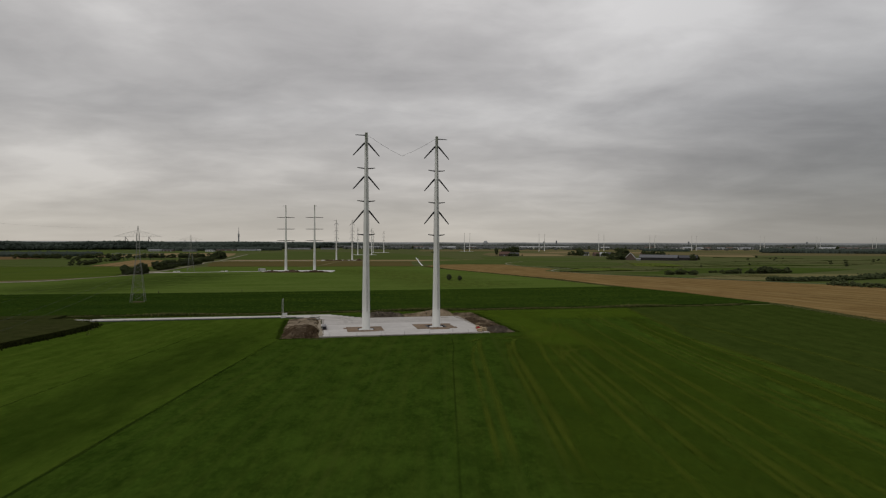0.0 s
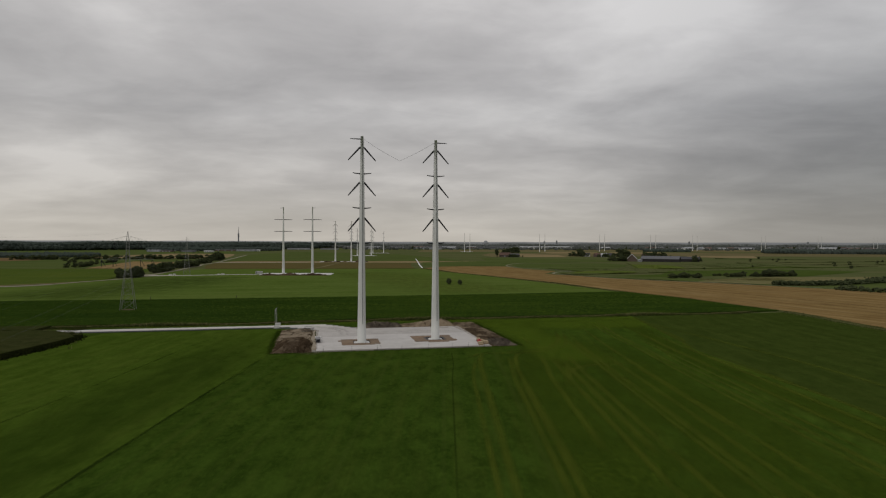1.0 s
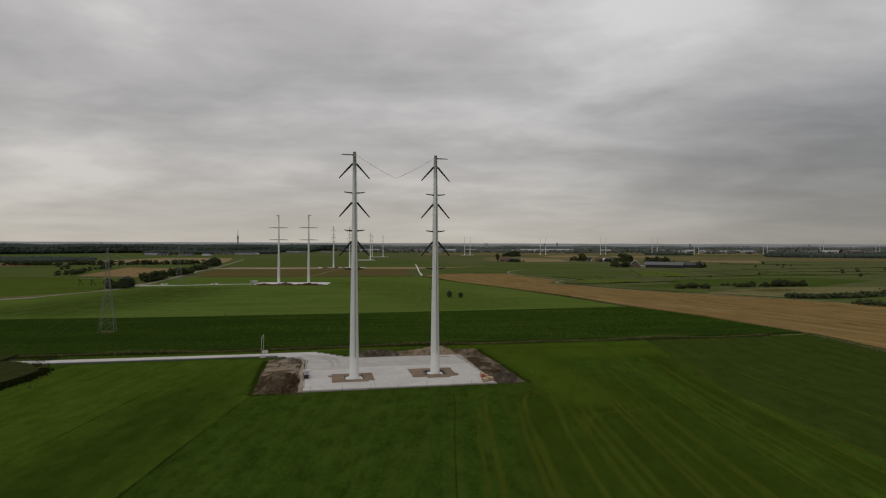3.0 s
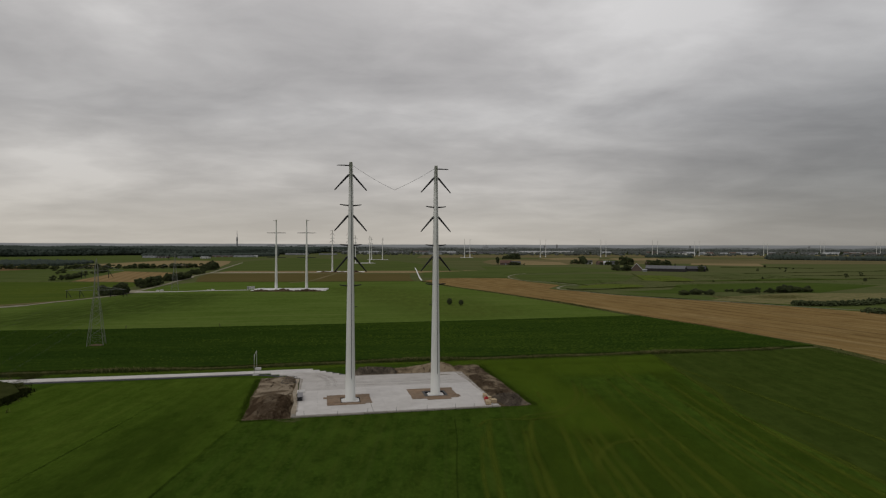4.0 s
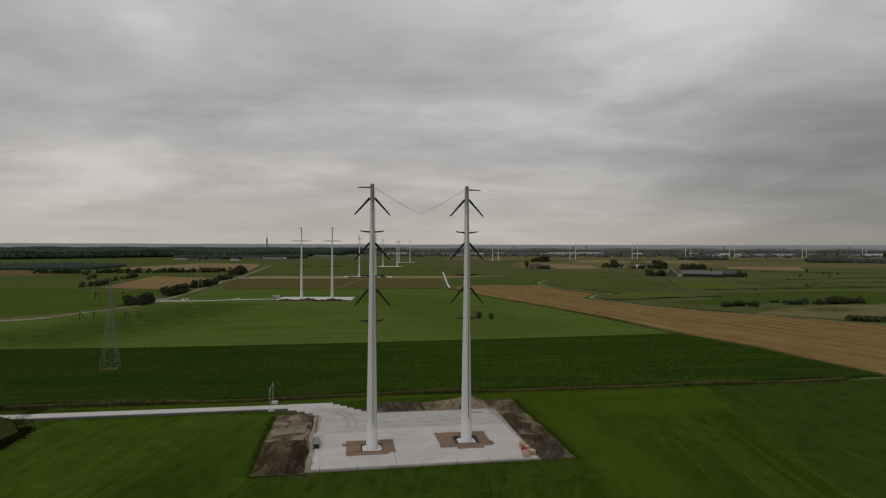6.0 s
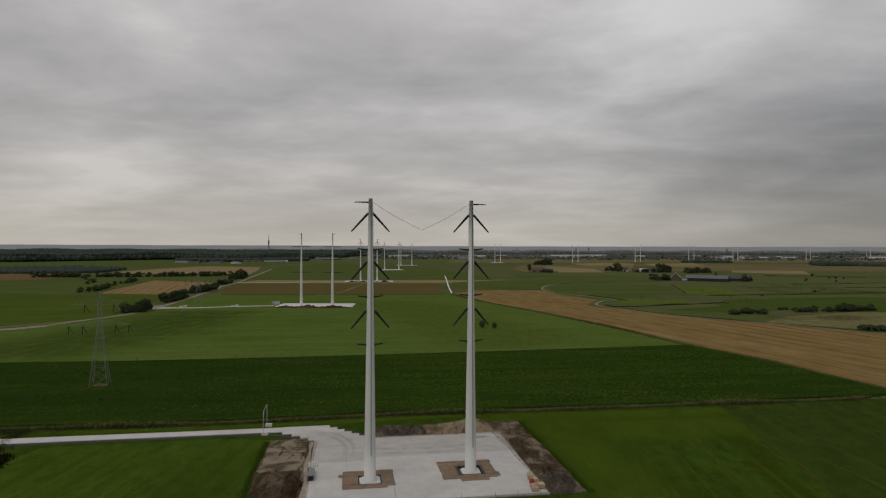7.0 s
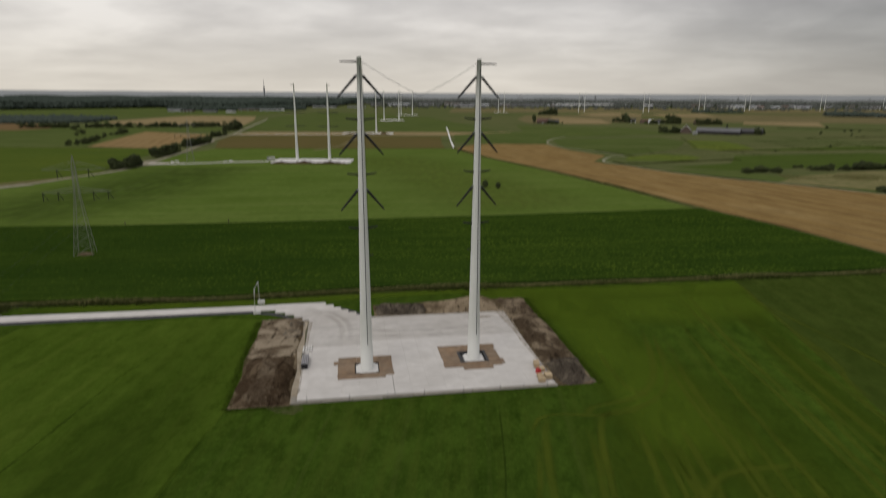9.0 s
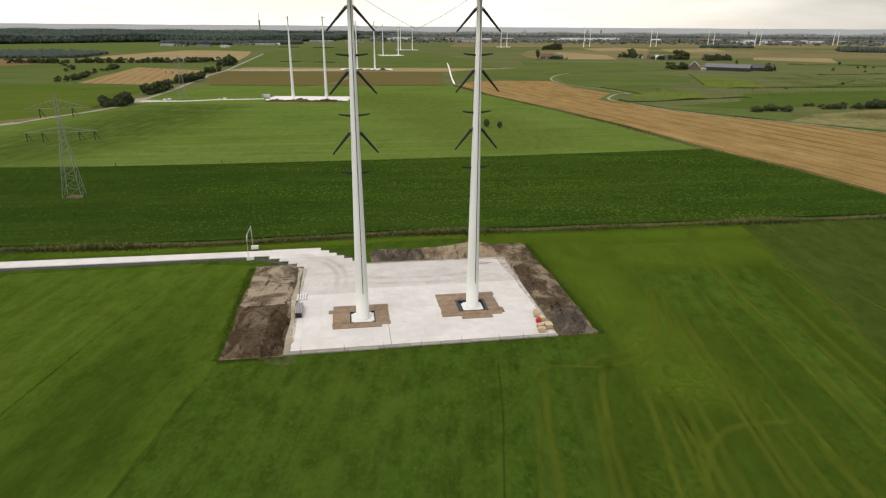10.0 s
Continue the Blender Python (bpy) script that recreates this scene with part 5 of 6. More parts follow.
LINE = [(-195.0, 348.0), (-105.5, 79.0), (0.0, -236.0)]
LT = 18.3
for lx, ly in LINE:
    lattice(lx, ly, LT)
lc, ls = math.cos(radians(LT)), math.sin(radians(LT))
for off, z in ((-9.55, 18.0), (-5.35, 18.0), (4.65, 18.0), (8.85, 18.0), (-4.75, 25.1), (4.05, 25.1), (0, 32.2)):
    for (ax, ay), (bx, by) in zip(LINE, LINE[1:]):
        for twin in ((-0.2, 0.2) if z < 20 and off > 0 else (0,)):
            bm = bmesh.new()
            pts = []
            for k in range(25):
                f = k / 24
                pts.append((ax + (bx - ax) * f + (off + twin) * lc, ay + (by - ay) * f + (off + twin) * ls, z - (5.0 if z < 30 else 3.5) * 4 * f * (1 - f)))
            tube(bm, pts, 0.007 if z < 20 else 0.005, 4)
            me = bpy.data.meshes.new("overhead_wire")
            bm.to_mesh(me)
            bm.free()
            me.materials.append(M["wire"])
            tagged(new("overhead_wire", me), "thin grey overhead wire strung between lattice pylons", "wire", "overhead wires")

# ---- small things about the pad ----
# height gate over the site road
gate = thing("height_gate", *plan(-12.7, 49.3), 0, PAD_TURN, "white steel height gate standing over the site road", "gate")
for s in (-1, 1):
    bm = bmesh.new()
    box(bm, -0.75, 0.95, s * 3.75 - 0.45, s * 3.75 + 0.45, 0.02, 0.8, 0.05)
    part("footing_block", bm, M["foundation"], gate, "white concrete footing block")
    bm = bmesh.new()
    tube(bm, [(-0.35, s * 3.75, 0.75), (-0.35, s * 3.75, 5.9)], 0.06, 8)
    part("post", bm, M["palegrey"], gate)
    bm = bmesh.new()
    box(bm, -0.55, -0.15, s * 3.75 - 0.2, s * 3.75 + 0.2, 0.8, 0.85)
    part("foot_plate", bm, M["palegrey"], gate)
bm = bmesh.new()
tube(bm, [(-0.35, -3.85, 5.9), (-0.35, 3.85, 5.9)], 0.06, 8)
part("crossbar", bm, M["palegrey"], gate)
for s in (-1, 1):
    bm = bmesh.new()
    tube(bm, [(-0.35, s * 3.68, 4.2), (-0.35, s * 2.3, 5.85)], 0.06, 6)
    part("brace", bm, M["palegrey"], gate)

# bundle of pipes on timber bearers
pipes = thing("pipe_bundle", *plan(0.55, 14.9), PAD_Z, PAD_TURN, "bundle of grey plastic pipes with dark ends on the pad edge", "pipes")
for k in range(3):
    bm = bmesh.new()
    box(bm, -0.65, 0.65, -2 + k * 1.9, -1.85 + k * 1.9, 0, 0.12)
    part("bearer", bm, M["timber"], pipes)
for r in range(3):
    for c in range(4 - r % 2):
        bm = bmesh.new()
        xx = -0.48 + c * 0.32 + (r % 2) * 0.16
        tube(bm, [(xx, -2.5, 0.28 + r * 0.28), (xx, 2.4, 0.28 + r * 0.28)], 0.155, 10)
        q = part("pipe", bm, M["pipegrey"], pipes, smooth=False)
        bm = bmesh.new()
        tube(bm, [(xx, -2.62, 0.28 + r * 0.28), (xx, -2.38, 0.28 + r * 0.28)], 0.165, 10)
        part("pipe_end", bm, M["black"], q, "black pipe end cap")
for k in range(4):
    b = thing("concrete_post", *plan(-0.15 + k * 0.5, 21.6 + k * 0.1), PAD_Z, PAD_TURN, "short white concrete post lying ready on the pad", "post", "concrete posts")
    bm = bmesh.new()
    box(bm, -0.14, 0.14, -1.3, 1.3, 0, 0.28, 0.03)
    part("shaft", bm, M["foundation"], b)
    bm = bmesh.new()
    box(bm, -0.2, 0.2, -1.55, -1.28, 0, 0.34, 0.03)
    part("foot", bm, M["foundation"], b)

# crates and a red canister by the front corner
for k, (u, v, w, d, h) in enumerate(((45.0, 7.6, 1.1, 2.2, 0.7), (45.3, 5.2, 1.1, 1.1, 0.7), (45.6, 2.2, 1.3, 1.5, 0.8), (44.0, 1.0, 1.3, 1.1, 0.7), (44.2, 2.6, 1.1, 1.0, 0.6))):
    c = thing("crate", *plan(u, v), PAD_Z, PAD_TURN + (-12, 8, 4, -5, 15)[k], "tan wooden crate on a pallet at the pad edge", "crate", "crates")
    bm = bmesh.new()
    for s in (-1, 0, 1):
        box(bm, -w / 2, w / 2, s * (d / 2 - 0.08) - 0.07, s * (d / 2 - 0.08) + 0.07, 0, 0.13)
    part("pallet", bm, M["timber"], c)
    bm = bmesh.new()
    box(bm, -w / 2 + 0.05, w / 2 - 0.05, -d / 2 + 0.05, d / 2 - 0.05, 0.13, h, 0.04)
    cb = part("body", bm, M["cardboard"], c)
    bm = bmesh.new()
    box(bm, -w / 2, w / 2, -d / 2, d / 2, h, h + 0.06, 0.02)
    part("lid", bm, M["cardboard"], cb)
can = thing("canister", *plan(44.4, 4.4), PAD_Z, 20, "red plastic canister among the crates", "canister")
bm = bmesh.new()
box(bm, -0.45, 0.45, -0.4, 0.4, 0, 0.9, 0.12)
part("body", bm, M["red"], can)
bm = bmesh.new()
tube(bm, [(0.2, 0, 0.88), (0.2, 0, 1.05)], 0.12, 10)
part("cap", bm, M["black"], can)
bm = bmesh.new()
tube(bm, [(-0.3, 0, 0.88), (-0.28, 0, 1.1), (0.02, 0, 1.1), (0.04, 0, 0.88)], 0.05, 6)
part("handle", bm, M["red"], can)

# container and blocks beside the second pad and its road
box_ = thing("site_container", -141, 372, 0, 10, "grey steel site container at a far pad", "container")
bm = bmesh.new()
box(bm, -3, 3, -1.2, 1.2, 0.0, 2.4, 0.06)
part("body", bm, M["palegrey"], box_)
bm = bmesh.new()
box(bm, -2.6, -1.7, -1.26, -1.18, 0.3, 2.2)
part("door", bm, M["greywall"], box_)
for bx, by in ((-208, 346), (-206.5, 350), (-168, 358), (-169, 351)):
    b = thing("barrier_block", bx, by, 0, 5, "pale concrete block beside the site road", "block", "barrier blocks")
    bm = bmesh.new()
    box(bm, -1.2, 1.2, -0.6, 0.6, 0, 1.0, 0.06)
    part("body", bm, M["foundation"], b)

# slender stakes along the front edge
for u in (1.8, 9.0, 15.6, 22.0, 29.0, 35.6, 40.0, 44.4):
    s = thing("stake", *plan(u, -1.05), 0, PAD_TURN, "thin dark marker stake at the pad edge", "stake", "marker stakes")
    bm = bmesh.new()
    tube(bm, [(0, 0, 0), (0, 0, 1.25), (0, 0, 1.35)], [0.035, 0.035, 0.015], 6)
    part("shaft", bm, M["rail"], s)
    bm = bmesh.new()
    tube(bm, [(0, 0, 1.0), (0, 0, 1.15)], 0.045, 6)
    part("band", bm, M["white"], s, "pale band")

# loops of hose on the soil
for k, (u, v, rr) in enumerate(((-2.6, 27.5, 1.5), (-2.2, 33.0, 1.2))):
    bm = bmesh.new()
    x, y = plan(u, v)
    pts = [(x + rr * 1.3 * math.cos(a * 0.42) * (1 + 0.08 * math.sin(a)), y + rr * math.sin(a * 0.42), 1.25 + 0.03 * a) for a in range(26)]
    tube(bm, pts, 0.05, 6)
    me = bpy.data.meshes.new("hose")
    bm.to_mesh(me)
    bm.free()
    me.materials.append(M["black"])
    tagged(new("hose", me), "black hose lying in loops on the soil", "hose")

# posts along the crop's far edge
for fx, fy in ((-79.7, 132.6), (-118, 124)):
    s = thing("fence_post", fx, fy, 0, 0, "dark wooden fence post at the crop's edge", "post", "fence posts")
    bm = bmesh.new()
    tube(bm, [(0, 0, 0), (0, 0, 1.7), (0, 0, 1.8)], [0.13, 0.12, 0.05], 6)
    part("shaft", bm, M["bark"], s)

# ---- reeds and tall grass ----
def along(pts, n, wide, seed, z=0.0):
    rs = np.random.RandomState(seed)
    p = np.array(pts, float)
    d = np.r_[0, np.cumsum(np.hypot(*np.diff(p, axis=0).T))]
    s = rs.uniform(0, d[-1], n)
    x, y = np.interp(s, d, p[:, 0]), np.interp(s, d, p[:, 1])
    i = np.clip(np.searchsorted(d, s) - 1, 0, len(p) - 2)
    t = (p[i + 1] - p[i]) / (d[i + 1] - d[i])[:, None]
    o = rs.normal(0, wide / 2.2, n)
    return np.c_[x - t[:, 1] * o, y + t[:, 0] * o, np.full(n, z)]


def reeds(name, pts, n, wide, h, mat, seed, label):
    pl = along(pts, n, wide, seed)
    rs = np.random.RandomState(seed + 1)
    hh = h * rs.uniform(0.4, 1.1, n) * (0.75 + 0.5 * np.sin(pl[:, 0] * 0.11) * np.sin(pl[:, 0] * 0.037 + 1))
    tagged(new(name, tufts(name, pl, np.abs(hh), mat, seed)), label, "grass", kind="stuff")


FRONT = [(-300, -11), (-94.7, 32.3), (-68.3, 35.8), (-41.9, 40.6), (-14.8, 48), (0, 52), (34.4, 57.2), (77.4, 65.4), (141, 77.6), (152, 84)]
reeds("reed_bank", FRONT, 12000, 1.3, 0.95, M["reed"], 21, "dry tan reeds along the ditch at the crop's edge")
reeds("sedge_bank", [(x, y - 1.0) for x, y in FRONT], 11000, 2.3, 0.8, M["sedge"], 22, "dark sedge and grass along the ditch")
# this sedge is coloured near black for the shaded side of the bank
reeds("ditch_sedge", [(-86, 10.5), (-83, 5.5), (-82.2, -2), (-82.6, -16), (-84.4, -32), (-91, -75), (-111, -130)], 12000, 2.4, 1.15, M["shaded_sedge"], 23, "tall rank dark sedge on a ditch bank")
reeds("ditch_reed", [(-86, 11), (-92, 15), (-100, 14)], 900, 2.0, 1.0, M["reed"], 29, "dry reeds at a ditch's end")
reeds("verge_reeds", [(-91, 14), (-93.5, 22), (-94, 29), (-140, 19), (-200, 7)], 6000, 2.4, 1.0, M["sedge"], 30, "tall rank grass along the site road")
reeds("verge_sedge", [(-88, 12), (-96, 17), (-104, 18), (-125, 14)], 4500, 1.6, 1.6, M["sedge"], 39, "tall dark rank grass beside the site road")
reeds("rough_tussocks", [(-96, 22), (-110, 10), (-130, -40), (-150, -110)], 5000, 26, 1.0, M["reed"], 24, "dry tussocks in rough grass")
reeds("stubble_edge", [(-0.6, 495.5), (28, 418), (66, 337), (103, 250), (126.8, 183.3), (144.8, 140.5), (156.8, 103.5), (164.5, 82.5), (166, 60), (167, 38), (169.5, 0), (171.5, -60)], 5500, 2.6, 0.75, M["sedge"], 25, "dark grass bank along the stubble's edge")
reeds("stubble_bank", [(-0.6, 494.5), (28, 417), (66, 336), (103, 249), (126, 182), (144, 139.5), (156, 102.5), (163.5, 81.5), (165, 60), (166, 38), (168.5, 0), (170.5, -60)], 9000, 3.4, 0.6, M["reed"], 37, "dry tan grass on the bank along the stubble")
reeds("crop_edge_tufts", [(-159, 117.5), (-118, 123.5), (-77, 131.5), (-25.8, 143), (34.4, 157.5), (124, 175.5)], 2600, 0.7, 0.55, M["sedge"], 26, "uneven leaf tufts on the crop's far rim")
reeds("mound_edge_grass", [plan(-0.8, -1.6), plan(-11.4, -1.6), plan(-11.7, 18), plan(-11.4, 40)], 2200, 0.9, 0.32, M["grasstuft"], 38, "longer green grass round the soil heap")
reeds("site_edge_grass", [plan(-0.5, -1.0), plan(20, -1.0), plan(46, -1.0), plan(54.5, -1.6)], 500, 0.5, 0.16, M["sedge"], 27, "longer grass at the pad's front edge")
reeds("soil_edge_grass", [plan(54.8, -1), plan(54.6, 20), plan(54.4, 48)], 3200, 1.1, 0.34, M["grasstuft"], 28, "longer grass along the soil bank")

reeds("ditch_bank_grass", DITCH_B, 1600, 2.2, 1.3, M["sedge"], 31, "dark rank growth in a ditch")
reeds("ditch_bank_grass", DITCH_A, 900, 2.0, 1.0, M["sedge"], 32, "dark rank growth in a ditch")
reeds("ditch_bank_grass", DITCH_C, 2600, 2.4, 1.0, M["sedge"], 33, "dark rank growth in a ditch")
for i, pts in enumerate(([(440, 700), (560, 740), (700, 800), (900, 860)], [(470, 640), (620, 650), (760, 690)], [(520, 950), (602, 939), (660, 905)])):
    reeds("ditch_bank_grass", pts, 1800, 3.0, 1.3, M["sedge"], 80 + i, "dark rank growth in a far ditch")
reeds("track_bank_grass", [(127, 376), (136, 364), (152, 331), (180, 299), (220, 266), (244, 240)], 2200, 2.0, 0.8, M["sedge"], 34, "dark tufts along the winding track")
reeds("dry_tussocks", [(222, 305), (245, 300), (275, 308), (300, 320)], 3500, 16, 0.8, M["reed"], 35, "dry pale tussocks before the thorn bushes")
reeds("plain_tussocks", [(180, 420), (260, 520), (340, 600), (460, 600)], 6000, 110, 0.6, M["sedge"], 36, "scattered dark tufts on the eastern pasture")

# leaves of the crop, as thousands of small clumps on its top
def inside(x, y, poly):
    hit = np.zeros(len(x), bool)
    for (ax, ay), (bx, by) in zip(poly, poly[1:] + poly[:1]):
        cross = (ay > y) != (by > y)
        hit ^= cross & (x < (bx - ax) * (y - ay) / (by - ay + 1e-9) + ax)
    return hit


rs = np.random.RandomState(90)
lx = rs.uniform(-230, 163, 90000)
ly = rs.uniform(10, 181, 90000)
keep = inside(lx, ly, CROP)
lx, ly = lx[keep], ly[keep]
# the western half stands darker, with a broad change between; bare soil under the pylon's feet
off = np.hypot(lx + 105.5, ly - 79.0) > 2.6
dark = (rs.uniform(0, 1, len(lx)) < np.clip((15.0 - lx - 0.25 * (ly - 80)) / 110.0, 0.05, 0.9))
for who, mat, label in ((off & ~dark, "cropleaf", "dense green crop leaves"), (off & dark, "cropleaf_dark", "dense dark green crop leaves")):
    n = int(who.sum())
    tagged(new("crop_leaves", clumps("crop_leaves", np.c_[lx[who], ly[who], rs.uniform(0.46, 0.58, n)], rs.uniform(0.22, 0.46, n), M[mat], 91, "oct", 0.2)), label, "crop", kind="stuff")
field("soil_ground", [(-105.5 + (2.5 + 0.4 * math.sin(3 * k)) * math.cos(k * 0.524), 79 + (2.3 + 0.4 * math.sin(2 * k)) * math.sin(k * 0.524)) for k in range(12)], 0.51, M["rim_soil"], "bare soil under the lattice pylon's feet", wob=0.2)

# ---- trees and bushes ----
def tree(name, h, wide, seed, mat, label, trunk=0.10, n=800, cat="tree", solid=False):
    """A tapered trunk with limbs and a crown of many small clumps in uneven lobes."""
    rs = np.random.RandomState(seed)
    e = thing(name, 0, -900, 0, 0, label, cat)
    bm = bmesh.new()
    r = h * 0.022 + 0.05
    zt = h * 0.75
    tube(bm, [(0, 0, -0.1), (0.02 * h, 0, h * trunk), (0, 0.02 * h, zt)], [r * 1.3, r, r * 0.3], 7)
    lobes = []
    for k in range(rs.randint(7, 10)):
        a = k * 2.4 + rs.uniform(-0.5, 0.5)
        zz = h * rs.uniform(trunk + 0.10, 0.84)
        out = wide * 0.5 * rs.uniform(0.25, 0.86) * math.sqrt(max(0.1, 1 - ((zz / h - 0.5) / 0.62) ** 2))
        c = np.array([out * math.cos(a), out * math.sin(a), zz])
        lobes.append((c, wide * rs.uniform(0.14, 0.26), h * rs.uniform(0.10, 0.20)))
        tube(bm, [(0, 0, h * (trunk + 0.02 * k)), tuple(c * np.array([0.5, 0.5, 0.9])), tuple(c)], [r * 0.5, r * 0.3, r * 0.12], 5)
    lobes.append((np.array([0, 0, h * 0.85]), wide * 0.18, h * 0.15))
    part("trunk", bm, M["bark"], e, "brown trunk with limbs")
    cs, rr = [], []
    for k in range(n):
        c, w, hh = lobes[rs.randint(len(lobes))]
        d = rs.normal(0, 1, 3)
        d /= np.linalg.norm(d)
        d *= rs.uniform(0.45, 1.08) ** 0.6
        p = c + d * np.array([w, w, hh])
        p[2] = max(p[2], h * trunk * 0.55)
        if solid:
            q = rs.normal(0, 1, 3)
            q *= rs.uniform(0.5, 1.0) / np.linalg.norm(q)
            p = np.array([q[0] * wide * 0.42, q[1] * wide * 0.42, h * 0.5 + q[2] * h * 0.42])
        cs.append(p)
        rr.append((h * 0.5 + wide * 0.5) * rs.uniform(0.026, 0.058))
    ob = new("crown", clumps("crown", cs, rr, mat, seed))
    ob.parent = e
    return e


PROTO = {
    "oak": tree("tree", 10, 9, 31, M["leaf"], "broad dark green leafy tree", n=1100),
    "ash": tree("tree", 12, 7, 32, M["leaf"], "tall dark green leafy tree", n=1000),
    "alder": tree("tree", 9, 8, 33, M["leaf2"], "olive green leafy tree", n=1000),
    "poplar": tree("tree", 14, 4.5, 34, M["leaf"], "slender tall dark tree", 0.06, n=700),
    "shrub": tree("bush", 4, 3.6, 37, M["leaf"], "small dense dark bush", 0.03, n=700, cat="bush", solid=True),
    "thorn": tree("bush", 4, 5, 35, M["leaf"], "low dense dark thorn bush", 0.06, n=800, cat="bush"),
    "willow": tree("bush", 3.5, 6, 36, M["leaf2"], "low spreading olive green bush", 0.05, n=800, cat="bush"),
}
used = set()
TR = random.Random(77)


def plant(kind, x, y, h, group="", label=""):
    src = PROTO[kind]
    base = {"oak": 10, "ash": 12, "alder": 9, "poplar": 14, "shrub": 4, "thorn": 4, "willow": 3.5}[kind]
    m = pose(x, y, 0, 0, 0, TR.uniform(0, 360))
    if kind in used:
        o = copy_thing(src, m)
    else:
        used.add(kind)
        o = src
        o.matrix_basis = m
    s = h / base
    o.scale = (s * TR.uniform(0.9, 1.15), s * TR.uniform(0.9, 1.15), s)
    if group:
        o["group"] = group
    if label:
        o["label"] = label
    return o


def row(kinds, pts, n, h0, h1, wide, seed, group):
    for (x, y, _), k in zip(along(pts, n, wide, seed), range(n)):
        plant(TR.choice(kinds), x, y, h0 * 0.8 + (h1 * 1.12 - h0 * 0.8) * TR.random() ** 1.3, group)


def thicket(name, pts, n, wide, h, mat, seed, label):
    """A closed row of thorn scrub: overlapping leaf clumps whose height rises and falls along the row."""
    c = along(pts, n, wide, seed)
    rs = np.random.RandomState(seed + 1)
    top = np.array([h * (0.72 + 0.55 * noise.noise((x * 0.09, y * 0.09, seed)) + 0.3 * noise.noise((x * 0.35, y * 0.35, seed))) for x, y, _ in c])
    c[:, 2] = np.clip(top, 0.6, h * 1.2) * rs.uniform(0.1, 1.0, n) ** 0.6 - 0.3
    tagged(new(name, clumps(name, c, rs.uniform(0.35, 0.85, n), mat, seed)), label, "scrub", kind="stuff")


plant("shrub", 26.2, 239.5, 4.8, "bushes in the pasture", "small dense dark bush standing in the pasture")
plant("shrub", 33.4, 236.5, 4.0, "bushes in the pasture", "small dense dark bush standing in the pasture")
# the farm road's rows
row(("oak", "alder", "ash"), [(-229, 301), (-224, 302), (-219, 305), (-221, 314), (-223, 325)], 34, 5.0, 8.0, 3, 40, "trees along the farm road")
row(("oak", "ash", "alder"), [(-241, 379), (-239, 388), (-240, 396), (-241, 412), (-245, 430)], 26, 5, 8.5, 3, 41, "trees along the farm road")
row(("oak", "alder", "willow"), [(-261, 478), (-259, 492), (-262, 512), (-266, 532), (-270, 553)], 30, 5, 8, 4, 42, "trees along the farm road")
row(("oak", "alder"), [(-293, 616), (-289, 628), (-292, 648), (-297, 668)], 16, 4, 6.5, 4, 43, "trees along the farm road")
row(("oak", "ash"), [(-324, 737), (-323, 762), (-332, 800), (-339, 826)], 18, 8, 12, 5, 54, "trees along the farm road")
row(("alder", "thorn", "oak", "willow"), [(-640, 768), (-595, 777), (-530, 793), (-460, 818), (-370, 850)], 130, 3.5, 7.5, 9, 44, "trees of a far hedge")
row(("thorn", "willow", "alder"), [(-374, 475), (-377, 487), (-381, 512), (-391, 540), (-403, 570), (-417, 603)], 26, 3, 5.5, 5, 45, "bushes of a field hedge")
row(("thorn", "willow"), [(-422, 630), (-428, 650), (-435, 671), (-440, 690)], 12, 3.5, 6, 4, 46, "bushes of a field hedge")
for x, y, h in ((-534, 725, 7), (-463, 622, 4), (-475, 651, 6)):
    plant("willow", x, y, h, "bushes of a field hedge")
# thorn bushes behind the stubble
for pts, n, h0, h1, sd in (([(205, 322), (212, 327)], 6, 2.8, 3.6, 71), ([(217, 328), (222, 333)], 5, 3, 4.6, 72), ([(225, 329), (230, 331), (234, 331)], 7, 2.8, 3.8, 73), ([(257, 359), (263, 363)], 4, 2.2, 2.8, 74), ([(260, 344), (268, 347)], 5, 2.6, 3.8, 75),
                           ([(270, 344), (281, 347), (290, 348)], 13, 3.2, 4.6, 76), ([(293, 350), (306, 356)], 9, 5, 6.5, 77), ([(306, 354), (330, 362)], 10, 3.5, 5, 78)):
    row(("thorn", "willow", "shrub"), pts, n, h0, h1, 3, sd, "thorn bushes behind the stubble")
thicket("scrub_thicket", [(246, 246), (262, 241), (290, 248), (330, 270), (370, 298)], 2600, 6.5, 4.0, M["leaf"], 47, "dense dark thorn thicket behind the stubble field")
thicket("scrub_thicket", [(264, 205), (272, 188), (290, 172), (330, 160)], 900, 5.0, 3.2, M["leaf"], 48, "low dark scrub at the stubble field's corner")
for x, y, k, h in ((500, 781, "alder", 6), (598, 947, "thorn", 6), (389, 555, "thorn", 3.5), (584, 855, "thorn", 5), (597, 856, "thorn", 4), (573, 853, "thorn", 4), (307, 498, "willow", 2.6), (436, 944, "ash", 9), (482, 519, "thorn", 5), (512, 596, "alder", 7), (560, 640, "alder", 7), (640, 700, "alder", 6),
                   (530, 760, "thorn", 4), (690, 760, "thorn", 5)):
    plant(k, x, y, h * 0.75, "scattered trees on the plain")
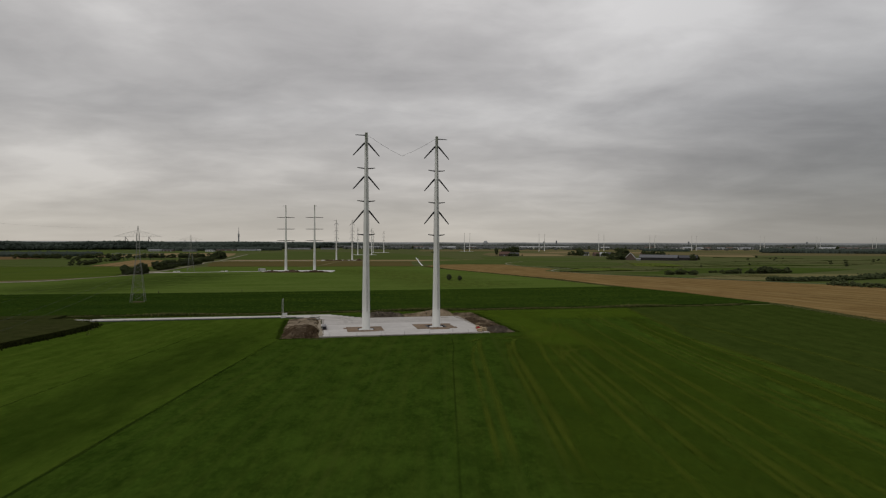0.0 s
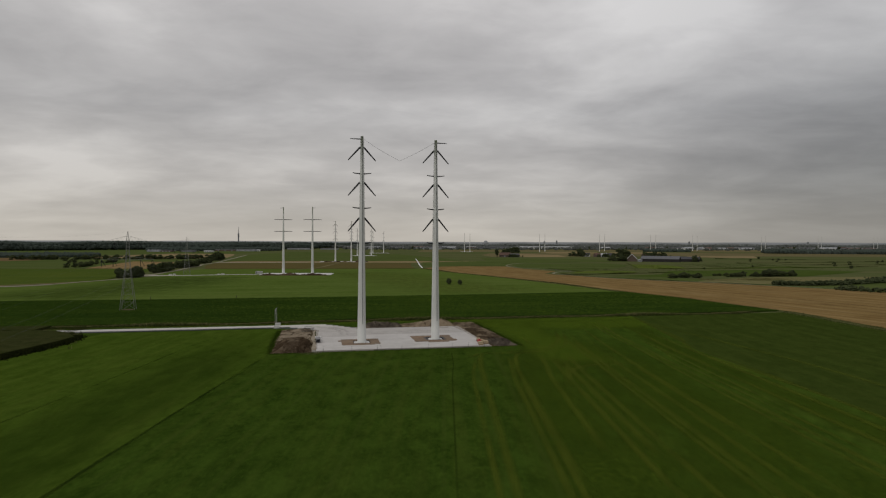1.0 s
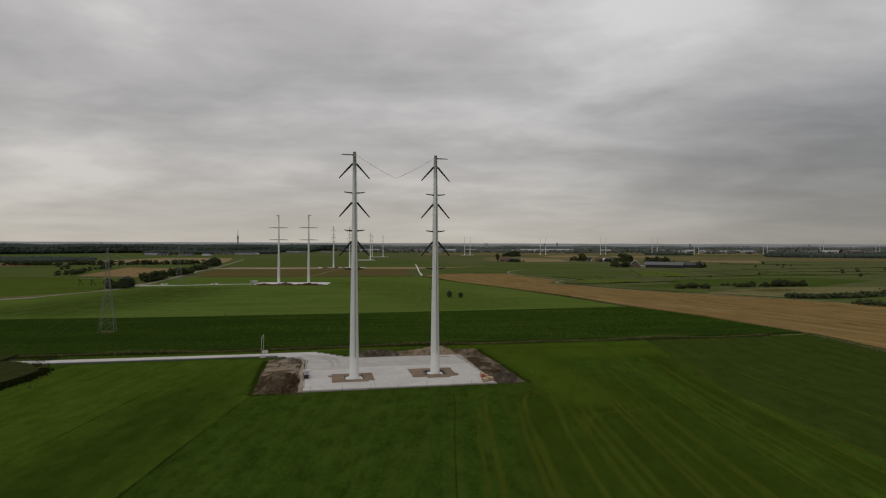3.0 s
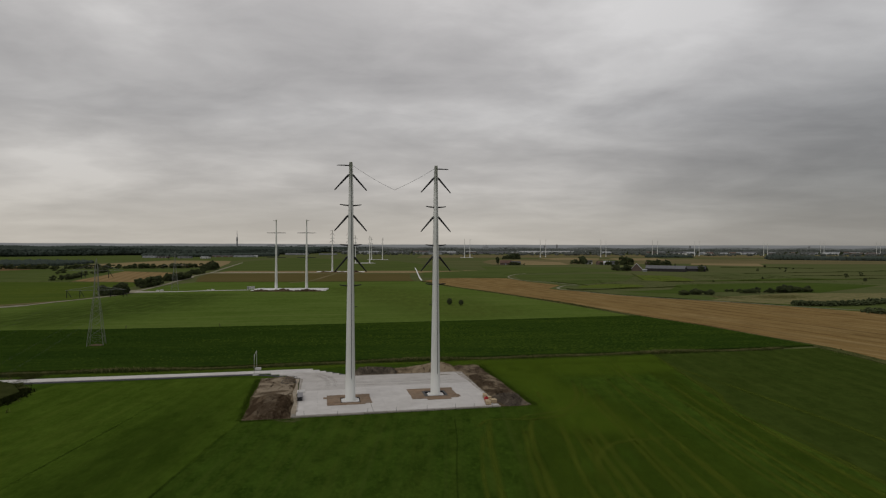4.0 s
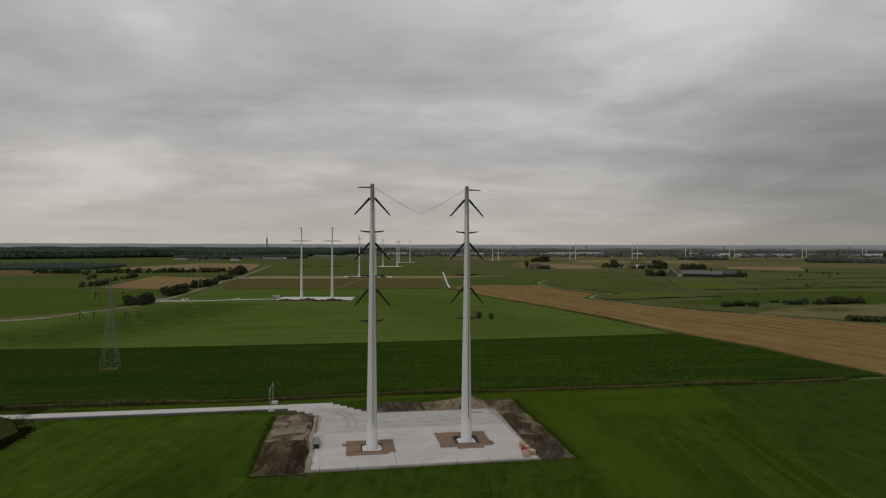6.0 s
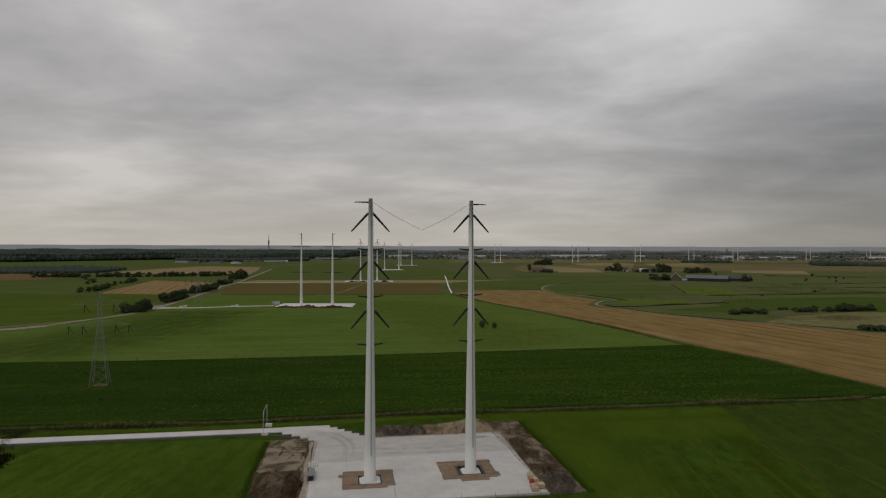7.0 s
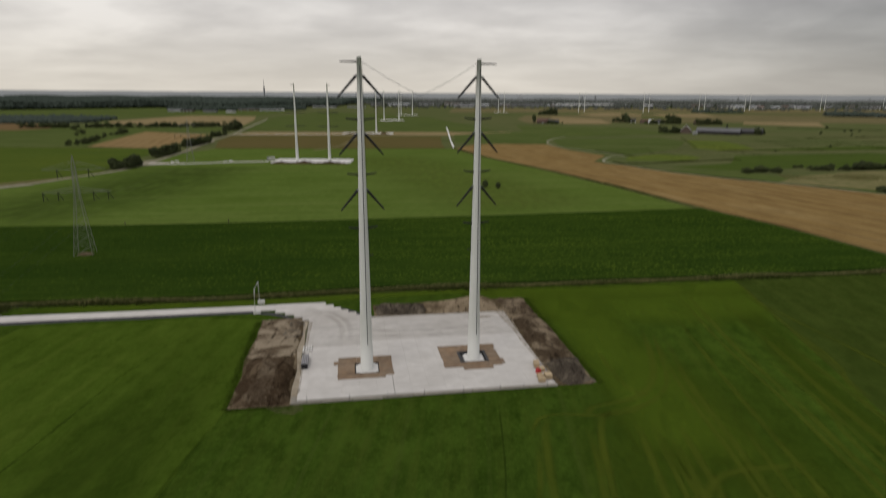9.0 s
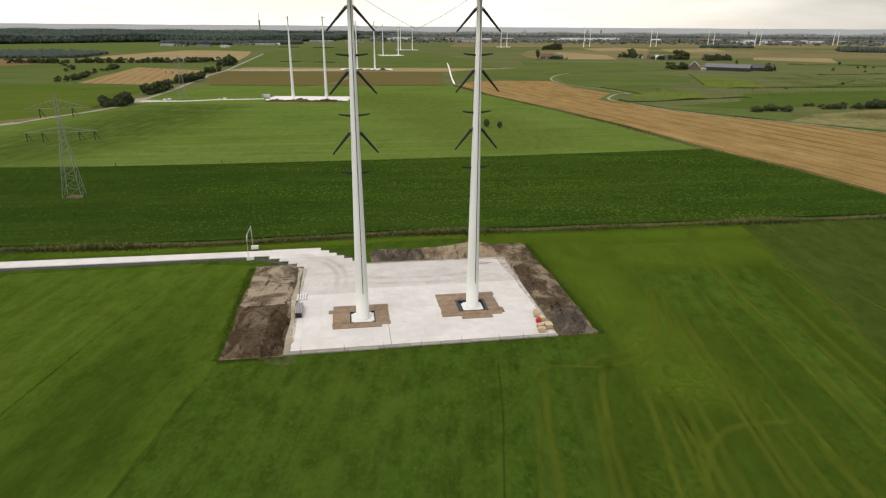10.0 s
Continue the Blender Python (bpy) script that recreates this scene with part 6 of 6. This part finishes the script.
# farmyard and hamlet
row(("oak", "alder", "thorn"), [(280, 790), (288, 786), (297, 784), (304, 786), (309, 794)], 20, 6, 9, 5, 49, "farmyard trees")
row(("oak", "alder"), [(398, 762), (408, 766), (418, 772)], 9, 5, 8, 5, 50, "farmyard trees")
plant("oak", 416, 784, 10, "farmyard trees")
row(("oak", "ash", "alder"), [(380, 1070), (390, 1072), (402, 1075)], 13, 12, 16, 6, 55, "trees of the far hamlet")
row(("oak", "ash", "alder"), [(416, 1045), (440, 1050), (470, 1058)], 20, 7, 11, 8, 56, "trees of the far hamlet")
row(("oak", "alder"), [(290, 1138), (300, 1139), (312, 1140), (322, 1098)], 18, 6, 10, 7, 51, "trees of the far hamlet")
row(("alder", "oak"), [(334, 1064), (352, 1066), (372, 1066)], 12, 5, 8, 6, 57, "trees of the far hamlet")
for x, y, h in ((316, 1140, 17), (320, 1142, 15), (388, 1074, 17)):
    plant("oak", x, y, h, "trees of the far hamlet")
row(("oak", "ash"), [(188, 1540), (205, 1545), (232, 1550)], 18, 10, 16, 10, 52, "trees of a far farm")
plant("poplar", 126, 1030, 17, "trees of a far farm")
plant("poplar", 129, 1036, 15, "trees of a far farm")
row(("thorn", "alder"), [(150, 1048), (168, 1046), (184, 1040)], 14, 4, 6.5, 5, 53, "trees of a far farm")


def wood(name, pts_fn, n, h, r, mat, seed, label, uneven=0.08):
    """A wood far off: a close canopy of clumps, uneven in height."""
    rs = np.random.RandomState(seed)
    xy = pts_fn(rs, n)
    d = np.hypot(xy[:, 0] - 20, xy[:, 1] + 100)
    wav = 0.82 + 0.18 * np.sin(xy[:, 0] * 0.011 + 1.3) * np.sin(xy[:, 1] * 0.007) + rs.normal(0, uneven, n)
    top = h * np.clip(wav, 0.5, 1.3)
    rad = r * rs.uniform(0.7, 1.25, n)
    c = np.c_[xy, top - rad * 0.8]
    c2 = np.c_[xy + rs.normal(0, r * 0.4, (n, 2)), top * 0.4]
    allc = np.r_[c, c2]
    allr = np.r_[rad, rad * 1.15]
    tagged(new(name, clumps(name, allc, allr, mat, seed, "ico", 0.9, 0.2)), label, "wood", kind="stuff")


def quad(x0, x1, f0, f1, close=1.8):
    """Random places between two lines y = f0(x) and y = f1(x), closer together towards the near edge."""
    def fn(rs, n):
        x = rs.uniform(x0, x1, n)
        t = rs.uniform(0, 1, n) ** close
        return np.c_[x, f0(x) + (f1(x) - f0(x)) * t]
    return fn


# the far woods have some bluish haze in their leaf colour
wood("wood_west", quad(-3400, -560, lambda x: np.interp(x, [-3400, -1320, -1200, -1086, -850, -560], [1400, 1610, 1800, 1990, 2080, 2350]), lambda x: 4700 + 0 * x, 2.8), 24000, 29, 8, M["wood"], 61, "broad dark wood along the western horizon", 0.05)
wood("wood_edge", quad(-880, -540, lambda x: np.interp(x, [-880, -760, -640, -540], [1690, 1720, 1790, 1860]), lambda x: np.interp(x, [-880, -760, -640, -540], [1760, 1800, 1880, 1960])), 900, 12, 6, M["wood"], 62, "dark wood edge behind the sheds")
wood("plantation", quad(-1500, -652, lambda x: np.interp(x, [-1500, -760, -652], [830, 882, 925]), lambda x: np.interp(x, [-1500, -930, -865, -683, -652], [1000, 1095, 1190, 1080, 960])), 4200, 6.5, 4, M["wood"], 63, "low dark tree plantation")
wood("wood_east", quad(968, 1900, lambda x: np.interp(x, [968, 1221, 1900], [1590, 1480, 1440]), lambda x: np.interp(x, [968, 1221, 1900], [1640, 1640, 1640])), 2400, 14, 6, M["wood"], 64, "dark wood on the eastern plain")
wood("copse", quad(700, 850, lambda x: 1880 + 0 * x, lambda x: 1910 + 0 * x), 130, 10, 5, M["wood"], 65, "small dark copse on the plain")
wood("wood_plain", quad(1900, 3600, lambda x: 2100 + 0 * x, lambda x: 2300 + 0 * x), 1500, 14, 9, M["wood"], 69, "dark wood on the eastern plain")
# belts, town trees and horizon rises carry haze in their grey leaf colours
wood("tree_belt", quad(-560, 3600, lambda x: 3000 + 0 * x, lambda x: 3100 + 0 * x), 4200, 14, 6.5, M["hazebelt"], 66, "dark tree belt about the far town")
wood("town_trees", quad(-420, 3300, lambda x: 2250 + 0 * x, lambda x: 3000 + 0.1 * x, 0.9), 1500, 9, 5, M["hazebelt"], 71, "scattered trees among the far town's buildings", 0.2)
wood("tree_belt_far", quad(-560, 4200, lambda x: 3700 + 0 * x, lambda x: 3800 + 0 * x), 4600, 20, 8, M["hazebelt"], 67, "tree belt behind the far town")
wood("horizon_wood_west", quad(-3600, -500, lambda x: 4560 + 0 * x, lambda x: 4700 + 0 * x), 5000, 33, 9, M["hazewood"], 70, "hazy wooded rise on the western horizon", 0.025)
wood("horizon_wood", quad(-500, 4300, lambda x: 4560 + 0 * x, lambda x: 4700 + 0 * x), 7000, 31, 9, M["hazewood"], 68, "hazy wooded rise on the horizon", 0.03)

# ---- buildings ----
def hall(name, x, y, w, d, h, turn, wall, roof, label, category, group="", pitch=0.12, doors=3, windows=4):
    """A house or hall with walls, a gabled roof with eaves, doors and windows set into the front."""
    e = thing(name, x, y, 0, turn, label, category, group)
    bm = bmesh.new()
    rise = d / 2 * pitch
    pts = [(-d / 2, 0), (d / 2, 0), (d / 2, h), (0, h + rise), (-d / 2, h)]
    a = [bm.verts.new((-w / 2, p, q)) for p, q in pts]
    b = [bm.verts.new((w / 2, p, q)) for p, q in pts]
    bm.faces.new(a[::-1])
    bm.faces.new(b)
    for k in range(5):
        bm.faces.new((a[k], a[(k + 1) % 5], b[(k + 1) % 5], b[k]))
    bmesh.ops.recalc_face_normals(bm, faces=bm.faces)
    part("wall", bm, wall, e)
    for s in (-1, 1):
        bm = bmesh.new()
        o, t = 0.5, 0.25
        q = [(s * (d / 2 + o), h - o * pitch), (0, h + rise), (0, h + rise + t), (s * (d / 2 + o), h - o * pitch + t)]
        va = [bm.verts.new((-w / 2 - 0.4, p, z + 0.03)) for p, z in q]
        vb = [bm.verts.new((w / 2 + 0.4, p, z + 0.03)) for p, z in q]
        bm.faces.new(va)
        bm.faces.new(vb[::-1])
        for k in range(4):
            bm.faces.new((va[k], vb[k], vb[(k + 1) % 4], va[(k + 1) % 4]))
        bmesh.ops.recalc_face_normals(bm, faces=bm.faces)
        part("roof", bm, roof, e)
    for k in range(doors):
        cx = -w / 2 + w * (k + 0.5) / doors
        bm = bmesh.new()
        dw = min(4.0, w * 0.12)
        box(bm, cx - dw / 2, cx + dw / 2, -d / 2 - 0.12, -d / 2 + 0.05, 0.05, min(h * 0.7, 4.2))
        part("door", bm, M["darkwall"] if wall == M["darkwall"] else M["greywall"], e)
    for k in range(windows):
        cx = -w / 2 + w * (k + 1) / (windows + 1)
        bm = bmesh.new()
        box(bm, cx - 0.8, cx + 0.8, -d / 2 - 0.1, -d / 2 + 0.05, h * 0.55, h * 0.85)
        part("window", bm, M["glass"], e)
    return e


# the farm on the eastern plain
hall("barn", 356, 769, 56, 18, 4.4, -30, M["darkwall"], M["barnroof"], "long dark timber barn with a grey sheet roof", "barn", pitch=0.45, doors=4, windows=0)
hall("barn", 402, 776, 30, 18, 4.0, -22, M["darkwall"], M["roof"], "lower dark barn beside trees", "barn", pitch=0.4, doors=2, windows=0)
hall("barn", 352, 803, 26, 14, 4.5, -22, M["greywall"], M["paleroof"], "pale shed behind the long barn", "barn", pitch=0.2, doors=1, windows=0)
fh = hall("farmhouse", 317, 784, 11, 14, 4.2, 68, M["brickwall"], M["roof"], "brick farmhouse with white gable boards", "house", pitch=1.0, doors=1, windows=2)
for s in (-1, 1):
    bm = bmesh.new()
    beam(bm, (-5.95, s * 7.4, 3.9), (-5.95, 0, 11.5), 0.55)
    part("gable_board", bm, M["white"], fh, "white gable board")
hall("house", 322, 762, 6, 5, 2.6, -22, M["greywall"], M["paleroof"], "small pale outbuilding beside the farm", "house", pitch=0.3, doors=1, windows=1)
# the hamlet behind it
for x, y, w, t, wl_, rf in ((326, 1128, 14, -10, "palewall", "roof"), (340, 1090, 14, 20, "brickwall", "tile"), (350, 1078, 12, -15, "palewall", "paleroof"), (361, 1084, 16, 5, "greywall", "roof"), (371, 1092, 12, 0, "palewall", "roof"), (430, 1062, 14, 12, "brickwall", "tile")):
    hall("house", x, y, w, 9, 4, t, M[wl_], M[rf], "far house among trees", "house", "houses of the hamlet", pitch=0.8, doors=1, windows=3)
hall("house", 146, 1062, 22, 12, 4, -8, M["brickwall"], M["tile"], "far farmhouse with red-brown roof among trees", "house", pitch=0.8, doors=1, windows=3)
hall("barn", 165, 1058, 18, 12, 4, 6, M["greywall"], M["roof"], "far grey shed beside a farmhouse", "barn", pitch=0.5, doors=2, windows=0)
# sheds at the edge of the western wood
for x, y, w, wl_, rf in ((-816, 1600, 40, "greywall", "paleroof"), (-770, 1580, 30, "brickwall", "roof"), (-700, 1560, 36, "greywall", "roof"), (-633, 1535, 22, "palewall", "paleroof"), (-596, 1745, 60, "greywall", "greywall"), (-570, 1760, 22, "palewall", "paleroof"), (-660, 1740, 60, "brickwall", "roof"), (-540, 2200, 90, "greywall", "paleroof"), (-430, 2250, 70, "greywall", "barnroof")):
    hall("shed", x, y, w, 16, 4.5, TR.uniform(-12, 12), M[wl_], M[rf], "far shed before the dark wood", "shed", "sheds at the wood's edge", doors=3, windows=3)
# the town: halls and houses
TB = random.Random(5)
for k in range(16):
    hall("industrial_hall", 400 + k * 22 + TB.uniform(-3, 3), 2790 + k * 17, 17, 40, 9.5, 3, M["palewall"], M["paleroof"], "white hall in a long industrial row", "hall", "white industrial row", doors=1, windows=2)
for k in range(90):
    x = TB.uniform(-450, 2900)
    y = TB.uniform(2450, 2950) + max(0, x - 600) * 0.12
    if 380 < x < 780 and y < 3150:
        y += 320
    w = TB.uniform(20, 90)
    wl_ = TB.choice(("palewall", "greywall", "greywall", "brickwall", "brickwall"))
    hall("industrial_hall" if w > 45 else "house", x, y, w, TB.uniform(14, 30), TB.uniform(4.5, 9.5), TB.uniform(-15, 15), M[wl_], M[TB.choice(("paleroof", "roof", "tile", "greywall"))], "building of the far town", "building", "buildings of the town", pitch=0.25, doors=2, windows=3)
for k in range(26):
    wood_x, wood_y = TB.uniform(-450, 2900), TB.uniform(2380, 2900)
    plant(TB.choice(("oak", "ash")), wood_x, wood_y, TB.uniform(11, 17), "trees of the town")
# taller landmarks on the skyline
for x, y, w, h, lb in ((760, 4300, 11, 40, "square tower on the skyline"), (850, 4300, 9, 46, "slender church tower on the skyline"), (1800, 4250, 9, 42, "square water tower on the skyline"), (2450, 3900, 9, 40, "tower on the skyline"), (330, 4300, 40, 31, "flat tall building on the skyline")):
    e = thing("tower_building", x, y, 0, 0, "grey " + lb, "tower")
    bm = bmesh.new()
    box(bm, -w / 2, w / 2, -w / 2, w / 2, 0, h, 0.3)
    part("wall", bm, M["greywall"], e)
    bm = bmesh.new()
    tube(bm, [(0, 0, h), (0, 0, h + w * 0.35)], [w * 0.45, w * 0.2], 8)
    part("roof", bm, M["greywall"], e)
# broadcasting tower in the wood
tw = thing("radio_tower", -1583, 4600, 0, 0, "grey concrete radio tower with a slender mast", "radio tower")
bm = bmesh.new()
tube(bm, [(0, 0, 0), (0, 0, 92)], [6.0, 4.6], 14)
part("shaft", bm, M["greywall"], tw)
for z, r in ((72, 7.5), (82, 8.5), (91, 7.5)):
    bm = bmesh.new()
    tube(bm, [(0, 0, z), (0, 0, z + 2), (0, 0, z + 5)], [r * 0.7, r, r], 14)
    part("platform", bm, M["greywall"], tw)
bm = bmesh.new()
tube(bm, [(0, 0, 96), (0, 0, 122), (0, 0, 150)], [2.4, 1.8, 0.9], 8)
part("mast", bm, M["greywall"], tw)

# ---- concrete plates of the pad and its road, last ----
pr = random.Random(9)
road_plates = thing("road_plates", *plan(0, 0), 0, PAD_TURN, "pale concrete plates of the site road", "road", kind="structure")


def in_pit(u0, u1, v0, v1):
    for (px, py), (h0, h1, g0, g1) in zip(POLES, PITS):
        cu, cv = uv(px, py)
        if u1 > cu + h0 and u0 < cu + h1 and v1 > cv + g0 and v0 < cv + g1:
            return True
    return False


COLS = [0.0, 1.55] + [1.55 + 3.09 * k for k in range(1, 15)] + [46.35]
for j in range(19):
    v0 = j * 2.05
    for i, (u0, u1) in enumerate(zip(COLS, COLS[1:])):
        if in_pit(u0, u1, v0, v0 + 2.05):
            continue
        gap = 0.06 if u1 == COLS[6] and v0 < 7 else 0.0
        plate(pad, u0, u1 - gap, v0, v0 + 2.05, pr, "concrete_worn" if j > 11 or (j == 11 and i < 5) else "concrete")
# the turn-in from the road: rows of plates, each laid a step further on
for v0, v1, ua, ub in ((38.95, 41.0, -1.6, 13.1), (41.0, 43.0, -3.7, 10.9), (43.0, 45.0, -5.9, 9.0), (45.0, 47.0, -8.4, 7.2), (47.0, 49.0, -8.4, 5.4), (49.0, 51.0, -8.4, 3.4)):
    n = round((ub - ua) / 2.2)
    for i in range(n):
        plate(road_plates, ua + (ub - ua) * i / n, ua + (ub - ua) * (i + 1) / n, v0, v1, pr, "concrete_worn" if v0 < 44 else "concrete")
k = -8.4
while k > -84:
    plate(road_plates, k - 2.5, k, 46.9 - 0.1 * math.sin(k * 0.05), 50.85 + 0.15 * math.sin(k * 0.07), pr)
    k -= 2.5
gv = thing("gravel_verge", *plan(0, 0), 0, PAD_TURN, "dark gravel verge along the site road", "verge", kind="structure")
bm = bmesh.new()
VERGE = [(-84, 45.2), (-66, 45.4), (-50, 45.5), (-38, 45.2), (-30, 45.6), (-22, 45.8), (-14, 45.5), (-9.5, 44.0), (-6.5, 42.2), (-4.3, 40.3), (-2.0, 39.0)]
far_rim = [(-84, 46.75), (-66, 46.85), (-50, 46.85), (-38, 46.75), (-30, 46.85), (-22, 46.85), (-14, 46.95), (-8.5, 45.0), (-6.0, 43.0), (-3.8, 41.0), (-1.6, 39.3)]
ring = [[bm.verts.new((u, v, z)) for u, v in line] for line, z in ((VERGE, 0.0), ([(u, v + 0.15) for u, v in VERGE], 0.13), (far_rim, 0.14))]
for r0, r1 in zip(ring, ring[1:]):
    for i in range(len(VERGE) - 1):
        bm.faces.new((r0[i], r0[i + 1], r1[i + 1], r1[i]))
part("gravel", bm, M["gravel"], gv)
bm = bmesh.new()
ring = [[bm.verts.new((u, v, z)) for u, v in line] for line, z in (([(5.5, 46.95), (7.3, 44.95), (9.1, 42.95), (11.0, 40.95), (13.2, 38.95)], 0.15), ([(6.4, 47.3), (9.0, 45.4), (10.9, 43.4), (13.0, 41.3), (15.2, 39.6)], 0.13))]
for i in range(4):
    bm.faces.new((ring[0][i], ring[0][i + 1], ring[1][i + 1], ring[1][i]))
part("gravel", bm, M["gravel"], gv)

# dusty tyre marks and sand carried on to the plates
MARKS = [[(-10, 48.8), (-2, 47.6), (5, 43), (8.5, 37), (9.5, 30), (9.0, 24)], [(-10, 47.2), (-2, 46), (3.6, 41.8), (6.8, 36), (7.6, 30), (7.2, 24.5)],
         [(9, 32), (16, 30), (26, 29), (36, 30), (43, 33)], [(9, 28), (16, 27), (26, 26), (36.5, 27), (44, 30)]]
for k, pts in enumerate(MARKS):
    strip("tyre_mark_%d" % (k + 1), [plan(u, v) for u, v in pts], 2.2, PAD_Z + 0.012 + 0.001 * k, M["dustmark"], "faint dusty tyre mark on the plates", "tyre mark")
for k, pts in enumerate(([(-0.2, 2), (0.35, 3), (0.3, 12), (0.5, 24), (0.6, 30), (0.9, 37), (-0.3, 38.4)], [(46.0, 0.5), (46.6, 0.5), (46.6, 38.9), (44.4, 38.9), (45.5, 26), (45.7, 14)],
                         [(12.5, 38.2), (22, 38.4), (34, 38.1), (42, 38.2), (46, 37.0), (46.4, 39.3), (12.5, 39.3)], [(36.5, 35.2), (41, 34.6), (43.5, 35.6), (40, 36.4)])):
    field("sand_dust_%d" % (k + 1), [plan(u, v) for u, v in pts], PAD_Z + 0.022 + 0.001 * k, M["sandedge"], "thin sand and dust trodden over the plates", wob=0.4)
